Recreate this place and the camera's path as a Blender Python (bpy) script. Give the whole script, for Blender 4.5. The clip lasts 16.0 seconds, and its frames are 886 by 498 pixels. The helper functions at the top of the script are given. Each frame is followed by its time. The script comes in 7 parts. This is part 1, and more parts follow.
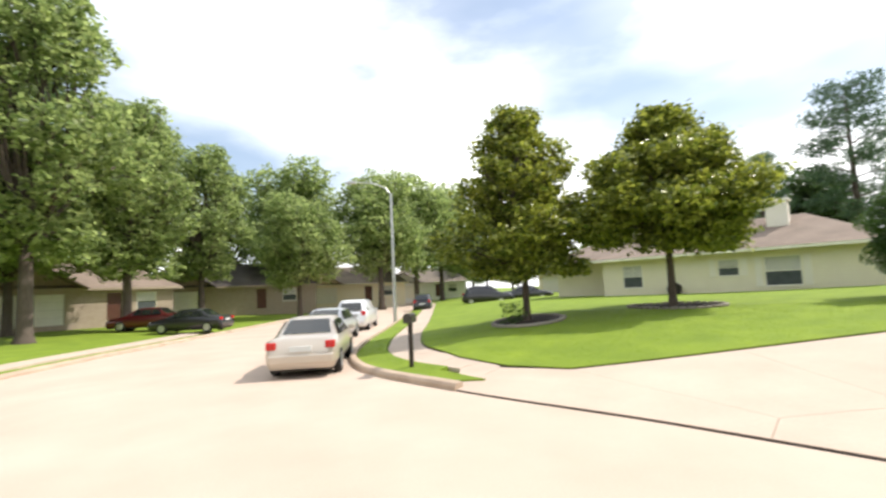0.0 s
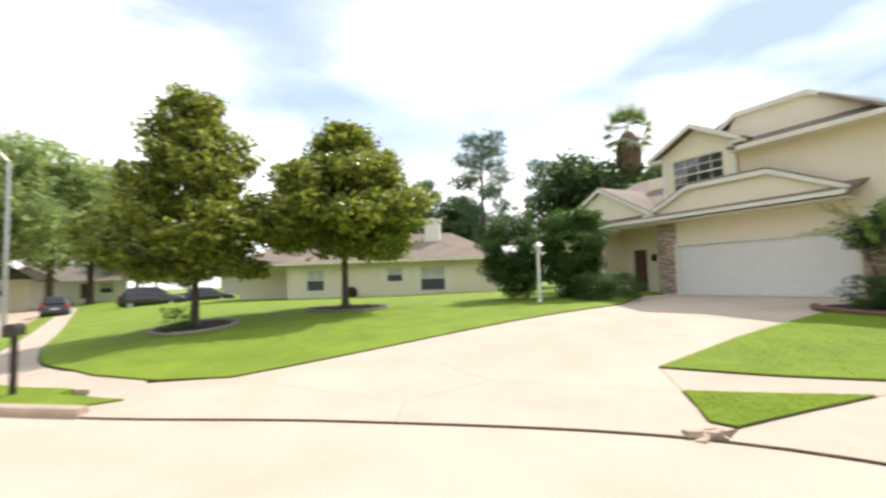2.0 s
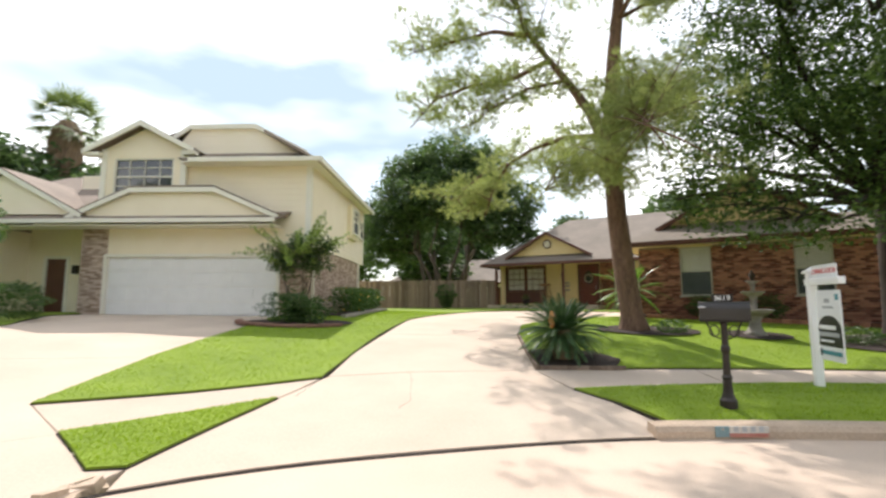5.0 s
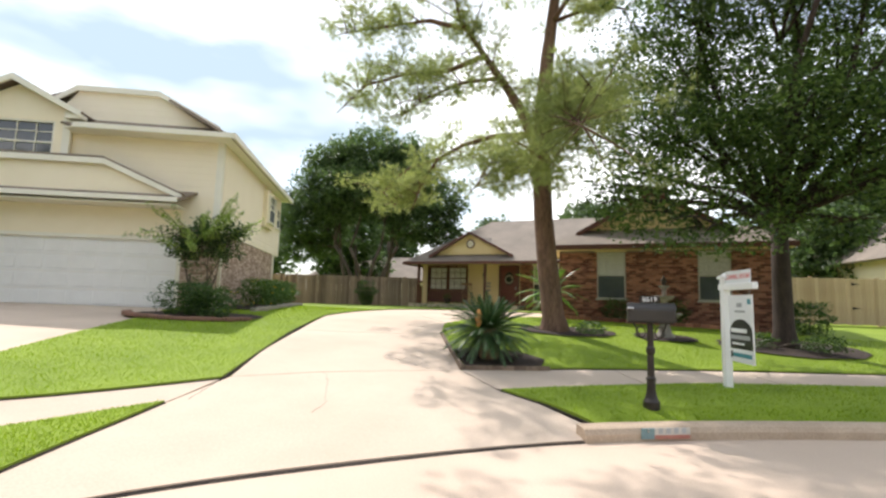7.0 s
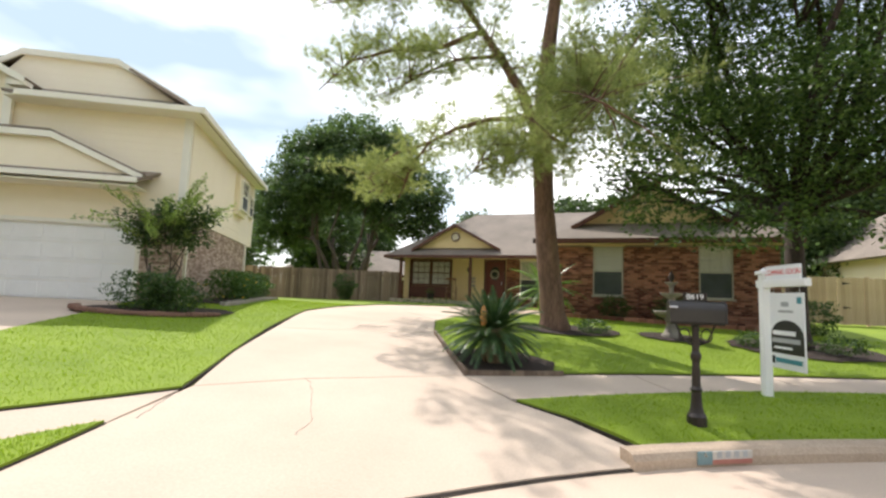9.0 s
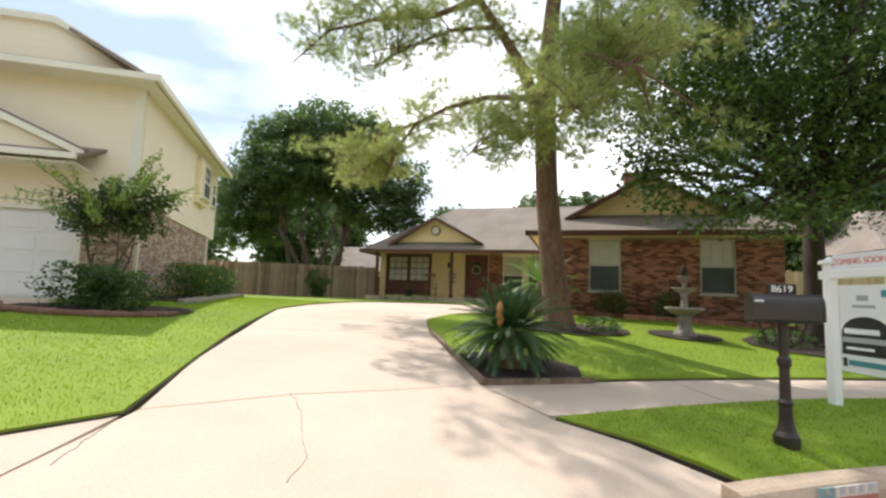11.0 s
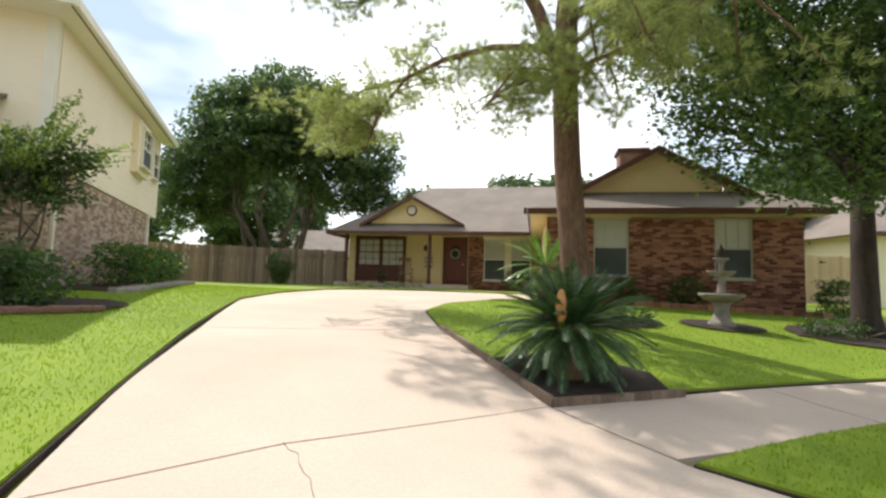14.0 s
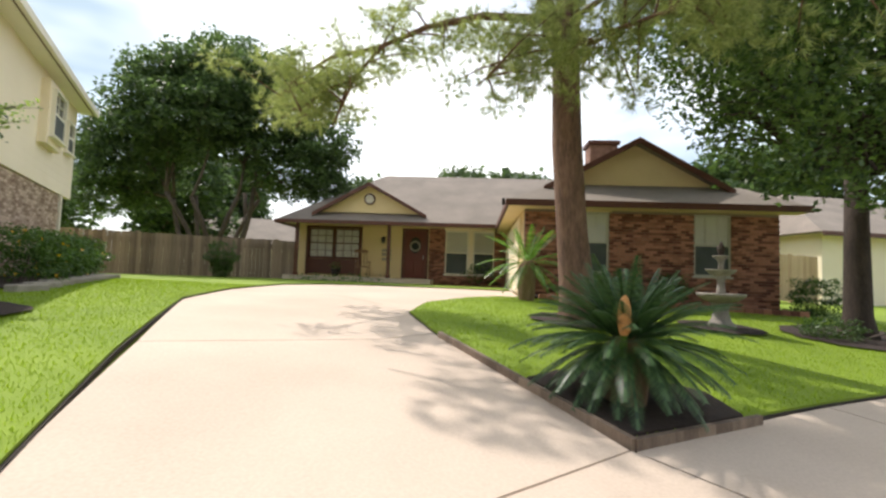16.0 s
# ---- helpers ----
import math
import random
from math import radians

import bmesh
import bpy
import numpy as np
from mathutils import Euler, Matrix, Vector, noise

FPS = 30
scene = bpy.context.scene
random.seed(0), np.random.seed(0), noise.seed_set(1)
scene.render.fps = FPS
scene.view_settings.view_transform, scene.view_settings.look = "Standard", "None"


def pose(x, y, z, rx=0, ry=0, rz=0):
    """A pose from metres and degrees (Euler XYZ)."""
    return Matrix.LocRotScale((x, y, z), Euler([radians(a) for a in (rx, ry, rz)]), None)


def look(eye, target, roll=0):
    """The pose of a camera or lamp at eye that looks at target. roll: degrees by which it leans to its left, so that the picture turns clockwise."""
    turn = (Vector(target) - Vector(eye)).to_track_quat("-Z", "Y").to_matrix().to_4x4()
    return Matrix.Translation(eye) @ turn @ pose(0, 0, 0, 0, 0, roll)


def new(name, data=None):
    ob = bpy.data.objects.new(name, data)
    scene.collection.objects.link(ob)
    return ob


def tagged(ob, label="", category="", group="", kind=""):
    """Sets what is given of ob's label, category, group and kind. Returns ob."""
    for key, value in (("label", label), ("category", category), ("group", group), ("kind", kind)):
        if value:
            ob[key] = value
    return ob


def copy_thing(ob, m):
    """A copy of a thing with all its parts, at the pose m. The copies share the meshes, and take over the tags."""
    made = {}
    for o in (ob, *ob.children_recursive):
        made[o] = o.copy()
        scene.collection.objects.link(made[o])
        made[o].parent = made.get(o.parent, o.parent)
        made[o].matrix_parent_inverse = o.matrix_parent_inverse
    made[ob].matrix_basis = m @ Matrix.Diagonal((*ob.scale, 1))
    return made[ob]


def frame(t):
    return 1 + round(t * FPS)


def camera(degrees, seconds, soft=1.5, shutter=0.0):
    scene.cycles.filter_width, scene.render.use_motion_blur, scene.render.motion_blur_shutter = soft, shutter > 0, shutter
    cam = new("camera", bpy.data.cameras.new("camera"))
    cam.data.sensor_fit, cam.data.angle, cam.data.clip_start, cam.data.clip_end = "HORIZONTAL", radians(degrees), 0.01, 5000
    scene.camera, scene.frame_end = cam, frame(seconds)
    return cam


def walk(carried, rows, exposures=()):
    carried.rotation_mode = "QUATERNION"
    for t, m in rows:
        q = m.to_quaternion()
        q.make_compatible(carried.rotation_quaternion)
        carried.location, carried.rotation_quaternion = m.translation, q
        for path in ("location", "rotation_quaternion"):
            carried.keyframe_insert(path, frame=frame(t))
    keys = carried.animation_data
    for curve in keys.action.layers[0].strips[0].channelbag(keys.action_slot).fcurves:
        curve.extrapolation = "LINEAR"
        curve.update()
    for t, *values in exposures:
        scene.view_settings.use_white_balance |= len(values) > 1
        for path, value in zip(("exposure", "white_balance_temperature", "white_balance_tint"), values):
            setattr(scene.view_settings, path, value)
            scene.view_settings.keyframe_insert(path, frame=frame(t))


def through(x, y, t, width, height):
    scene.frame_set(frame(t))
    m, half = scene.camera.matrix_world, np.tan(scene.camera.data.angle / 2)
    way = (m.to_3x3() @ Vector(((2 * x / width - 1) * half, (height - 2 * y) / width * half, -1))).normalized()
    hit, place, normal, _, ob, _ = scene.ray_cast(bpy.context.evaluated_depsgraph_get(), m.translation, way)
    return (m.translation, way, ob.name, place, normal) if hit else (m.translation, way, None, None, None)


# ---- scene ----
cam = camera(86.2, 16.0, soft=2.5, shutter=0.5)
PATH = [
    (0, (2.308, 0.971, 1.996), (0.774, -0.301, 2.167), -2.7),
    (0.5, (2.349, 1.215, 2.068), (0.685, 0.116, 2.222), -2.5),
    (1, (2.411, 1.251, 2.065), (0.596, 0.423, 2.207), -2.7),
    (1.5, (2.335, 1.197, 2.038), (0.399, 0.712, 2.172), -2.3),
    (2, (2.217, 1.36, 2.037), (0.225, 1.236, 2.167), -1.7),
    (2.5, (2.069, 1.606, 1.99), (0.089, 1.853, 2.128), -1.2),
    (3, (1.993, 1.747, 1.934), (0.102, 2.377, 2.088), -0.7),
    (3.5, (1.924, 1.802, 1.961), (0.194, 2.793, 2.119), -0.4),
    (4, (1.721, 1.942, 1.951), (0.201, 3.231, 2.118), 0.1),
    (4.5, (1.208, 2.229, 1.811), (-0.077, 3.749, 2.006), 0.4),
    (5, (0.882, 2.357, 1.61), (-0.199, 4.025, 1.83), -0.0),
    (7.5, (0.375, 2.972, 1.546), (-0.384, 4.809, 1.76), 1.7),
    (8, (0.149, 3.197, 1.538), (-0.577, 5.049, 1.747), 1.5),
    (8.5, (-0.063, 3.38, 1.519), (-0.771, 5.238, 1.729), 1.8),
    (9, (-0.291, 3.612, 1.536), (-0.983, 5.477, 1.74), 2.2),
    (11.5, (-1.476, 4.849, 1.463), (-2.01, 6.767, 1.658), 1.9),
    (12, (-1.681, 5.099, 1.483), (-2.192, 7.024, 1.664), 1.8),
    (12.5, (-1.955, 5.364, 1.475), (-2.423, 7.301, 1.645), 1.6),
    (13, (-2.16, 5.648, 1.453), (-2.608, 7.59, 1.617), 1.7),
    (13.5, (-2.355, 5.911, 1.458), (-2.787, 7.858, 1.611), 1.7),
    (14, (-2.606, 6.153, 1.453), (-2.99, 8.111, 1.599), 1.7),
    (14.5, (-2.798, 6.446, 1.463), (-3.151, 8.41, 1.604), 1.8),
    (15, (-3.034, 6.784, 1.475), (-3.336, 8.757, 1.609), 2.1),
    (15.5, (-3.325, 6.938, 1.528), (-3.537, 8.923, 1.651), 1.8),
    (16, (-3.567, 7.169, 1.525), (-3.706, 9.161, 1.645), 2.1),
]

walk(cam, [(t, look(eye, target, roll)) for t, eye, target, roll in PATH], exposures=[(0.0, 0.6), (3.0, 0.62), (5.0, 0.69), (9.0, 0.69), (16.0, 0.63)])

# ---- light ----
SUN_AZ = math.atan2(0.63, -0.777)          # plan direction towards the sun
SUN_EL = radians(50.5)
world = bpy.data.worlds.new("sky")
scene.world = world
world.use_nodes = True
wn, wl = world.node_tree.nodes, world.node_tree.links
wn.clear()
w_out = wn.new("ShaderNodeOutputWorld")
w_bg = wn.new("ShaderNodeBackground")
w_sky = wn.new("ShaderNodeTexSky")
w_sky.sky_type = "NISHITA"
w_sky.sun_disc = False
w_sky.sun_elevation = SUN_EL
w_sky.sun_rotation = math.pi / 2 - SUN_AZ
w_sky.dust_density = 2.0
w_co = wn.new("ShaderNodeTexCoord")
w_map = wn.new("ShaderNodeMapping")
w_map.inputs["Scale"].default_value = (1.0, 1.0, 2.6)
w_map.inputs["Rotation"].default_value = (0, 0, radians(102))
w_map.inputs["Location"].default_value = (0.35, 0.1, 0.2)
w_no = wn.new("ShaderNodeTexNoise")
w_no.inputs["Scale"].default_value = 1.7
w_no.inputs["Detail"].default_value = 6.0
w_no.inputs["Roughness"].default_value = 0.52
w_ramp = wn.new("ShaderNodeValToRGB")
w_ramp.color_ramp.elements[0].position = 0.41
w_ramp.color_ramp.elements[1].position = 0.57
w_ramp.color_ramp.elements[0].color = (0.3, 0.3, 0.3, 1)
w_no2 = wn.new("ShaderNodeTexNoise")
w_no2.inputs["Scale"].default_value = 1.5
w_no2.inputs["Detail"].default_value = 4.0
w_ramp2 = wn.new("ShaderNodeValToRGB")
w_ramp2.color_ramp.elements[0].position = 0.34
w_ramp2.color_ramp.elements[1].position = 0.57
w_ramp2.color_ramp.elements[0].color = (3.2, 4.0, 4.75, 1)
w_ramp2.color_ramp.elements[1].color = (9.6, 9.6, 9.6, 1)
w_mix = wn.new("ShaderNodeMix")
w_mix.data_type = "RGBA"
wl.new(w_co.outputs["Generated"], w_map.inputs["Vector"])
wl.new(w_map.outputs["Vector"], w_no.inputs["Vector"])
wl.new(w_map.outputs["Vector"], w_no2.inputs["Vector"])
wl.new(w_no.outputs["Fac"], w_ramp.inputs["Fac"])
w_dot = wn.new("ShaderNodeVectorMath")      # a broad grey cloud bank low in the north-west
w_dot.operation = "DOT_PRODUCT"
w_dot.inputs[1].default_value = (-0.66, 0.52, 0.54)
w_bank = wn.new("ShaderNodeMapRange")
w_bank.inputs["From Min"].default_value = 0.86
w_bank.inputs["From Max"].default_value = 0.985
w_bank.inputs["To Min"].default_value = 0.0
w_bank.inputs["To Max"].default_value = 0.2
w_sub = wn.new("ShaderNodeMath")
w_sub.operation = "SUBTRACT"
wl.new(w_co.outputs["Generated"], w_dot.inputs[0])
wl.new(w_dot.outputs["Value"], w_bank.inputs["Value"])
wl.new(w_no2.outputs["Fac"], w_sub.inputs[0])
wl.new(w_bank.outputs["Result"], w_sub.inputs[1])
wl.new(w_sub.outputs["Value"], w_ramp2.inputs["Fac"])
wl.new(w_ramp.outputs["Color"], w_mix.inputs[0])
wl.new(w_sky.outputs["Color"], w_mix.inputs[6])
wl.new(w_ramp2.outputs["Color"], w_mix.inputs[7])
wl.new(w_mix.outputs[2], w_bg.inputs["Color"])
w_bg.inputs["Strength"].default_value = 0.135
wl.new(w_bg.outputs["Background"], w_out.inputs["Surface"])

sun = bpy.data.lights.new("sun", "SUN")
sun.energy = 3.4
sun.angle = radians(0.6)
sun.color = (1.0, 0.925, 0.865)
sun_ob = new("sun", sun)
sun_dir = Vector((math.cos(SUN_AZ) * math.cos(SUN_EL), math.sin(SUN_AZ) * math.cos(SUN_EL), math.sin(SUN_EL)))
sun_ob.matrix_world = look(sun_dir * 60, (0, 0, 0))


# ---- materials ----
def material(name, rough=0.8, metal=0.0):
    m = bpy.data.materials.new(name)
    m.use_nodes = True
    b = m.node_tree.nodes["Principled BSDF"]
    b.inputs["Roughness"].default_value = rough
    b.inputs["Metallic"].default_value = metal
    return m, m.node_tree.nodes, m.node_tree.links, b


def mixed(name, a, b_col, scale=6.0, fine=60.0, rough=0.8, bump=0.15, metal=0.0, vary=0.0, stretch=(1, 1, 1), spread=0.2):
    """Two tones over large stains and fine grain, with a little relief; vary shifts tone piece by piece."""
    m, n, l, bs = material(name, rough, metal)
    co = n.new("ShaderNodeTexCoord")
    mp = n.new("ShaderNodeMapping")
    mp.inputs["Scale"].default_value = stretch
    l.new(co.outputs["Object"], mp.inputs["Vector"])
    big = n.new("ShaderNodeTexNoise")
    big.inputs["Scale"].default_value = scale
    big.inputs["Detail"].default_value = 5
    small = n.new("ShaderNodeTexNoise")
    small.inputs["Scale"].default_value = fine
    small.inputs["Detail"].default_value = 3
    for t in (big, small):
        l.new(mp.outputs["Vector"], t.inputs["Vector"])
    add = n.new("ShaderNodeMath")
    add.operation = "MULTIPLY_ADD"
    add.inputs[1].default_value = 0.45
    l.new(small.outputs["Fac"], add.inputs[0])
    half = n.new("ShaderNodeMath")
    half.operation = "MULTIPLY"
    half.inputs[1].default_value = 0.55
    l.new(big.outputs["Fac"], half.inputs[0])
    l.new(half.outputs[0], add.inputs[2])
    last = add
    if vary:
        oi = n.new("ShaderNodeObjectInfo")
        ge = n.new("ShaderNodeNewGeometry")
        s1 = n.new("ShaderNodeMath")
        s1.operation = "ADD"
        l.new(oi.outputs["Random"], s1.inputs[0])
        l.new(ge.outputs["Random Per Island"], s1.inputs[1])
        fr = n.new("ShaderNodeMath")
        fr.operation = "FRACT"
        l.new(s1.outputs[0], fr.inputs[0])
        ce = n.new("ShaderNodeMath")
        ce.operation = "SUBTRACT"
        ce.inputs[1].default_value = 0.5
        l.new(fr.outputs[0], ce.inputs[0])
        ma = n.new("ShaderNodeMath")
        ma.operation = "MULTIPLY_ADD"
        ma.inputs[1].default_value = vary
        l.new(ce.outputs[0], ma.inputs[0])
        l.new(add.outputs[0], ma.inputs[2])
        last = ma
    rp = n.new("ShaderNodeValToRGB")
    rp.color_ramp.elements[0].position = 0.5 - spread
    rp.color_ramp.elements[1].position = 0.5 + spread
    rp.color_ramp.elements[0].color = (*a, 1)
    rp.color_ramp.elements[1].color = (*b_col, 1)
    l.new(last.outputs[0], rp.inputs["Fac"])
    l.new(rp.outputs["Color"], bs.inputs["Base Color"])
    if bump:
        bp = n.new("ShaderNodeBump")
        bp.inputs["Strength"].default_value = bump
        bp.inputs["Distance"].default_value = 0.02
        l.new(small.outputs["Fac"], bp.inputs["Height"])
        l.new(bp.outputs["Normal"], bs.inputs["Normal"])
    return m


def leafy(name, dark, light, through=0.35, rough=0.45):
    """Foliage: tone varies leaf by leaf, some light passes through."""
    m, n, l, bs = material(name, rough)
    ge = n.new("ShaderNodeNewGeometry")
    oi = n.new("ShaderNodeObjectInfo")
    rp = n.new("ShaderNodeValToRGB")
    rp.color_ramp.elements[0].color = (*dark, 1)
    rp.color_ramp.elements[1].color = (*light, 1)
    l.new(ge.outputs["Random Per Island"], rp.inputs["Fac"])
    l.new(rp.outputs["Color"], bs.inputs["Base Color"])
    tr = n.new("ShaderNodeBsdfTranslucent")
    hs = n.new("ShaderNodeHueSaturation")
    hs.inputs["Value"].default_value = 1.9
    hs.inputs["Saturation"].default_value = 1.1
    l.new(rp.outputs["Color"], hs.inputs["Color"])
    l.new(hs.outputs["Color"], tr.inputs["Color"])
    mx = n.new("ShaderNodeMixShader")
    mx.inputs[0].default_value = through
    l.new(bs.outputs["BSDF"], mx.inputs[1])
    l.new(tr.outputs["BSDF"], mx.inputs[2])
    l.new(mx.outputs["Shader"], n["Material Output"].inputs["Surface"])
    return m


def siding(name, a, b_col, pitch):
    """Lapped boards: a saw-tooth relief down the wall, painted."""
    m = mixed(name, a, b_col, 1.2, 30, 0.55, 0)
    n, l = m.node_tree.nodes, m.node_tree.links
    co = n.new("ShaderNodeTexCoord")
    wv = n.new("ShaderNodeTexWave")
    wv.wave_type, wv.bands_direction, wv.wave_profile = "BANDS", "Z", "SAW"
    wv.inputs["Scale"].default_value = 1.0 / pitch / 3.1831
    l.new(co.outputs["Object"], wv.inputs["Vector"])
    bp = n.new("ShaderNodeBump")
    bp.inputs["Strength"].default_value = 0.6
    bp.inputs["Distance"].default_value = 0.02
    bp.invert = True
    l.new(wv.outputs["Fac"], bp.inputs["Height"])
    l.new(bp.outputs["Normal"], n["Principled BSDF"].inputs["Normal"])
    return m


def shingles(name, a, b_col):
    m = mixed(name, a, b_col, 0.9, 22, 0.9, 0)
    n, l = m.node_tree.nodes, m.node_tree.links
    co = n.new("ShaderNodeTexCoord")
    br = n.new("ShaderNodeTexBrick")
    br.inputs["Scale"].default_value = 1.0
    br.inputs["Brick Width"].default_value = 0.3
    br.inputs["Row Height"].default_value = 0.14
    br.inputs["Mortar Size"].default_value = 0.012
    l.new(co.outputs["Object"], br.inputs["Vector"])
    bp = n.new("ShaderNodeBump")
    bp.inputs["Strength"].default_value = 0.5
    bp.inputs["Distance"].default_value = 0.012
    bp.invert = True
    l.new(br.outputs["Fac"], bp.inputs["Height"])
    l.new(bp.outputs["Normal"], n["Principled BSDF"].inputs["Normal"])
    return m


def glass(name, tint=(0.02, 0.025, 0.03), rough=0.04):
    m, n, l, bs = material(name, rough)
    bs.inputs["Base Color"].default_value = (*tint, 1)
    bs.inputs["Specular IOR Level"].default_value = 0.9
    return m


CONCRETE = mixed("drive_concrete", (0.46, 0.365, 0.285), (0.61, 0.495, 0.395), 0.7, 45, 0.9, 0.12)
WALK = mixed("walk_concrete", (0.44, 0.35, 0.275), (0.58, 0.475, 0.38), 0.9, 45, 0.9, 0.12)
ROAD = mixed("road_concrete", (0.46, 0.36, 0.28), (0.60, 0.48, 0.385), 0.5, 50, 0.9, 0.12)
KERBM = mixed("kerb_concrete", (0.33, 0.245, 0.175), (0.56, 0.44, 0.33), 1.6, 40, 0.9, 0.25)
TURF = mixed("lawn_turf", (0.115, 0.185, 0.006), (0.225, 0.312, 0.016), 1.1, 90, 0.9, 0.3)
EARTH = mixed("garden_soil", (0.018, 0.013, 0.01), (0.05, 0.037, 0.027), 5, 60, 0.95, 0.6)
MULCH = mixed("bark_mulch", (0.012, 0.008, 0.006), (0.055, 0.033, 0.022), 9, 55, 0.95, 0.9)
BLADES = leafy("grass_blades", (0.14, 0.22, 0.007), (0.255, 0.355, 0.02), 0.35, 0.6)
BRICK = mixed("red_brick", (0.12, 0.04, 0.028), (0.45, 0.205, 0.135), 3.0, 60, 0.9, 0.3, vary=0.95, spread=0.36)
MORTAR = mixed("mortar", (0.2, 0.15, 0.12), (0.30, 0.24, 0.19), 4, 70, 0.95, 0.3)
TAN_BRICK = mixed("tan_brick", (0.28, 0.19, 0.14), (0.60, 0.47, 0.38), 3.0, 60, 0.9, 0.3, vary=0.9, spread=0.36)
TAN_MORTAR = mixed("tan_mortar", (0.32, 0.25, 0.19), (0.44, 0.36, 0.28), 4, 70, 0.95, 0.3)
CREAM_LAP = siding("cream_lap_siding", (0.83, 0.73, 0.55), (0.89, 0.79, 0.62), 0.2)
CREAM = mixed("cream_paint", (0.83, 0.725, 0.53), (0.89, 0.79, 0.61), 1.5, 40, 0.6, 0.05)
PALE = mixed("pale_trim_paint", (0.76, 0.72, 0.60), (0.84, 0.80, 0.70), 2, 40, 0.5, 0.05)
# darker copy of the pale trim; the shade on the frames is in its colour
SHADED_FRAME = mixed("shaded_frame_paint", (0.40, 0.39, 0.33), (0.52, 0.50, 0.43), 2, 40, 0.6, 0.05)
WHITE = mixed("white_paint", (0.78, 0.77, 0.74), (0.86, 0.85, 0.82), 2, 40, 0.45, 0.05)
YELLOW_LAP = siding("pale_yellow_siding", (0.74, 0.68, 0.50), (0.82, 0.76, 0.58), 0.2)
OCHRE = mixed("ochre_paint", (0.64, 0.50, 0.25), (0.73, 0.59, 0.32), 1.5, 40, 0.6, 0.05)
BROWN = mixed("brown_trim_paint", (0.07, 0.022, 0.012), (0.12, 0.04, 0.022), 3, 50, 0.5, 0.1)
DOORRED = mixed("red_brown_door", (0.10, 0.018, 0.01), (0.16, 0.032, 0.018), 5, 60, 0.35, 0.1, stretch=(6, 6, 1))
ROOF_GREY = shingles("grey_brown_shingle", (0.15, 0.125, 0.10), (0.27, 0.225, 0.185))
ROOF_BROWN = shingles("brown_shingle", (0.17, 0.13, 0.10), (0.30, 0.235, 0.185))
ROOF_DARK = shingles("dark_shingle", (0.07, 0.06, 0.055), (0.14, 0.12, 0.11))
FENCE = mixed("weathered_cedar", (0.13, 0.092, 0.066), (0.29, 0.215, 0.155), 2.5, 30, 0.9, 0.3, vary=0.4, stretch=(4, 4, 0.5))
FENCE_NEW = mixed("light_cedar", (0.42, 0.29, 0.17), (0.58, 0.43, 0.27), 2.5, 30, 0.85, 0.3, vary=0.3, stretch=(4, 4, 0.5))
BARK_PINE = mixed("pine_bark", (0.07, 0.04, 0.028), (0.24, 0.14, 0.095), 5, 16, 0.95, 1.0, stretch=(1.6, 1.6, 0.45))
BARK = mixed("grey_bark", (0.055, 0.042, 0.032), (0.16, 0.125, 0.10), 6, 26, 0.95, 0.8, stretch=(2, 2, 0.5))
BARK_DARK = mixed("dark_bark", (0.02, 0.014, 0.011), (0.065, 0.045, 0.034), 6, 26, 0.95, 0.8, stretch=(2, 2, 0.5))
NEEDLES = leafy("pine_needles", (0.125, 0.16, 0.05), (0.37, 0.41, 0.15), 0.45, 0.5)
OAK = leafy("oak_leaves", (0.03, 0.055, 0.018), (0.10, 0.15, 0.052), 0.4)
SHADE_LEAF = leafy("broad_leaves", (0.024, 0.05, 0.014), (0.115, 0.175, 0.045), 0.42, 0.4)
MAGNOLIA = leafy("magnolia_leaves", (0.05, 0.08, 0.014), (0.36, 0.38, 0.085), 0.34, 0.28)
STREET_LEAF = leafy("street_tree_leaves", (0.1, 0.14, 0.053), (0.31, 0.36, 0.15), 0.6)
BLUE_PINE = leafy("far_pine_needles", (0.035, 0.07, 0.035), (0.10, 0.16, 0.08), 0.3)
SHRUB = leafy("shrub_leaves", (0.02, 0.05, 0.012), (0.08, 0.14, 0.03), 0.3)
HEDGE = leafy("hedge_leaves", (0.03, 0.07, 0.014), (0.10, 0.175, 0.035), 0.3)
CRAPE = leafy("crape_myrtle_leaves", (0.06, 0.11, 0.018), (0.2, 0.3, 0.07), 0.45)
CRAPE_TIP = leafy("crape_myrtle_new_leaves", (0.12, 0.185, 0.04), (0.31, 0.39, 0.11), 0.45)
FADED_RED = mixed("faded_red_paint", (0.36, 0.12, 0.09), (0.48, 0.22, 0.17), 9, 60, 0.8, 0.1)
FADED_WHITE = mixed("faded_white_paint", (0.48, 0.45, 0.40), (0.64, 0.61, 0.56), 9, 60, 0.8, 0.1)
FADED_TEAL = mixed("faded_teal_paint", (0.12, 0.22, 0.24), (0.24, 0.32, 0.33), 9, 60, 0.8, 0.1)
OLD_STONE = mixed("weathered_cast_stone", (0.12, 0.105, 0.09), (0.34, 0.31, 0.27), 5, 50, 0.9, 0.35)
RED_STONE = mixed("reddish_stone", (0.13, 0.06, 0.04), (0.32, 0.18, 0.13), 5, 50, 0.9, 0.35)
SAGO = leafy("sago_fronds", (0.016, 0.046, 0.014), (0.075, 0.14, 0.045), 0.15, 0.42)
# lighter copy of the frond green: a sunlit look put into the colour
SAGO_LIT = leafy("sunlit_sago_fronds", (0.05, 0.12, 0.02), (0.16, 0.28, 0.05), 0.35, 0.35)
PALM = leafy("fan_palm_fronds", (0.07, 0.10, 0.03), (0.2, 0.25, 0.09), 0.3)
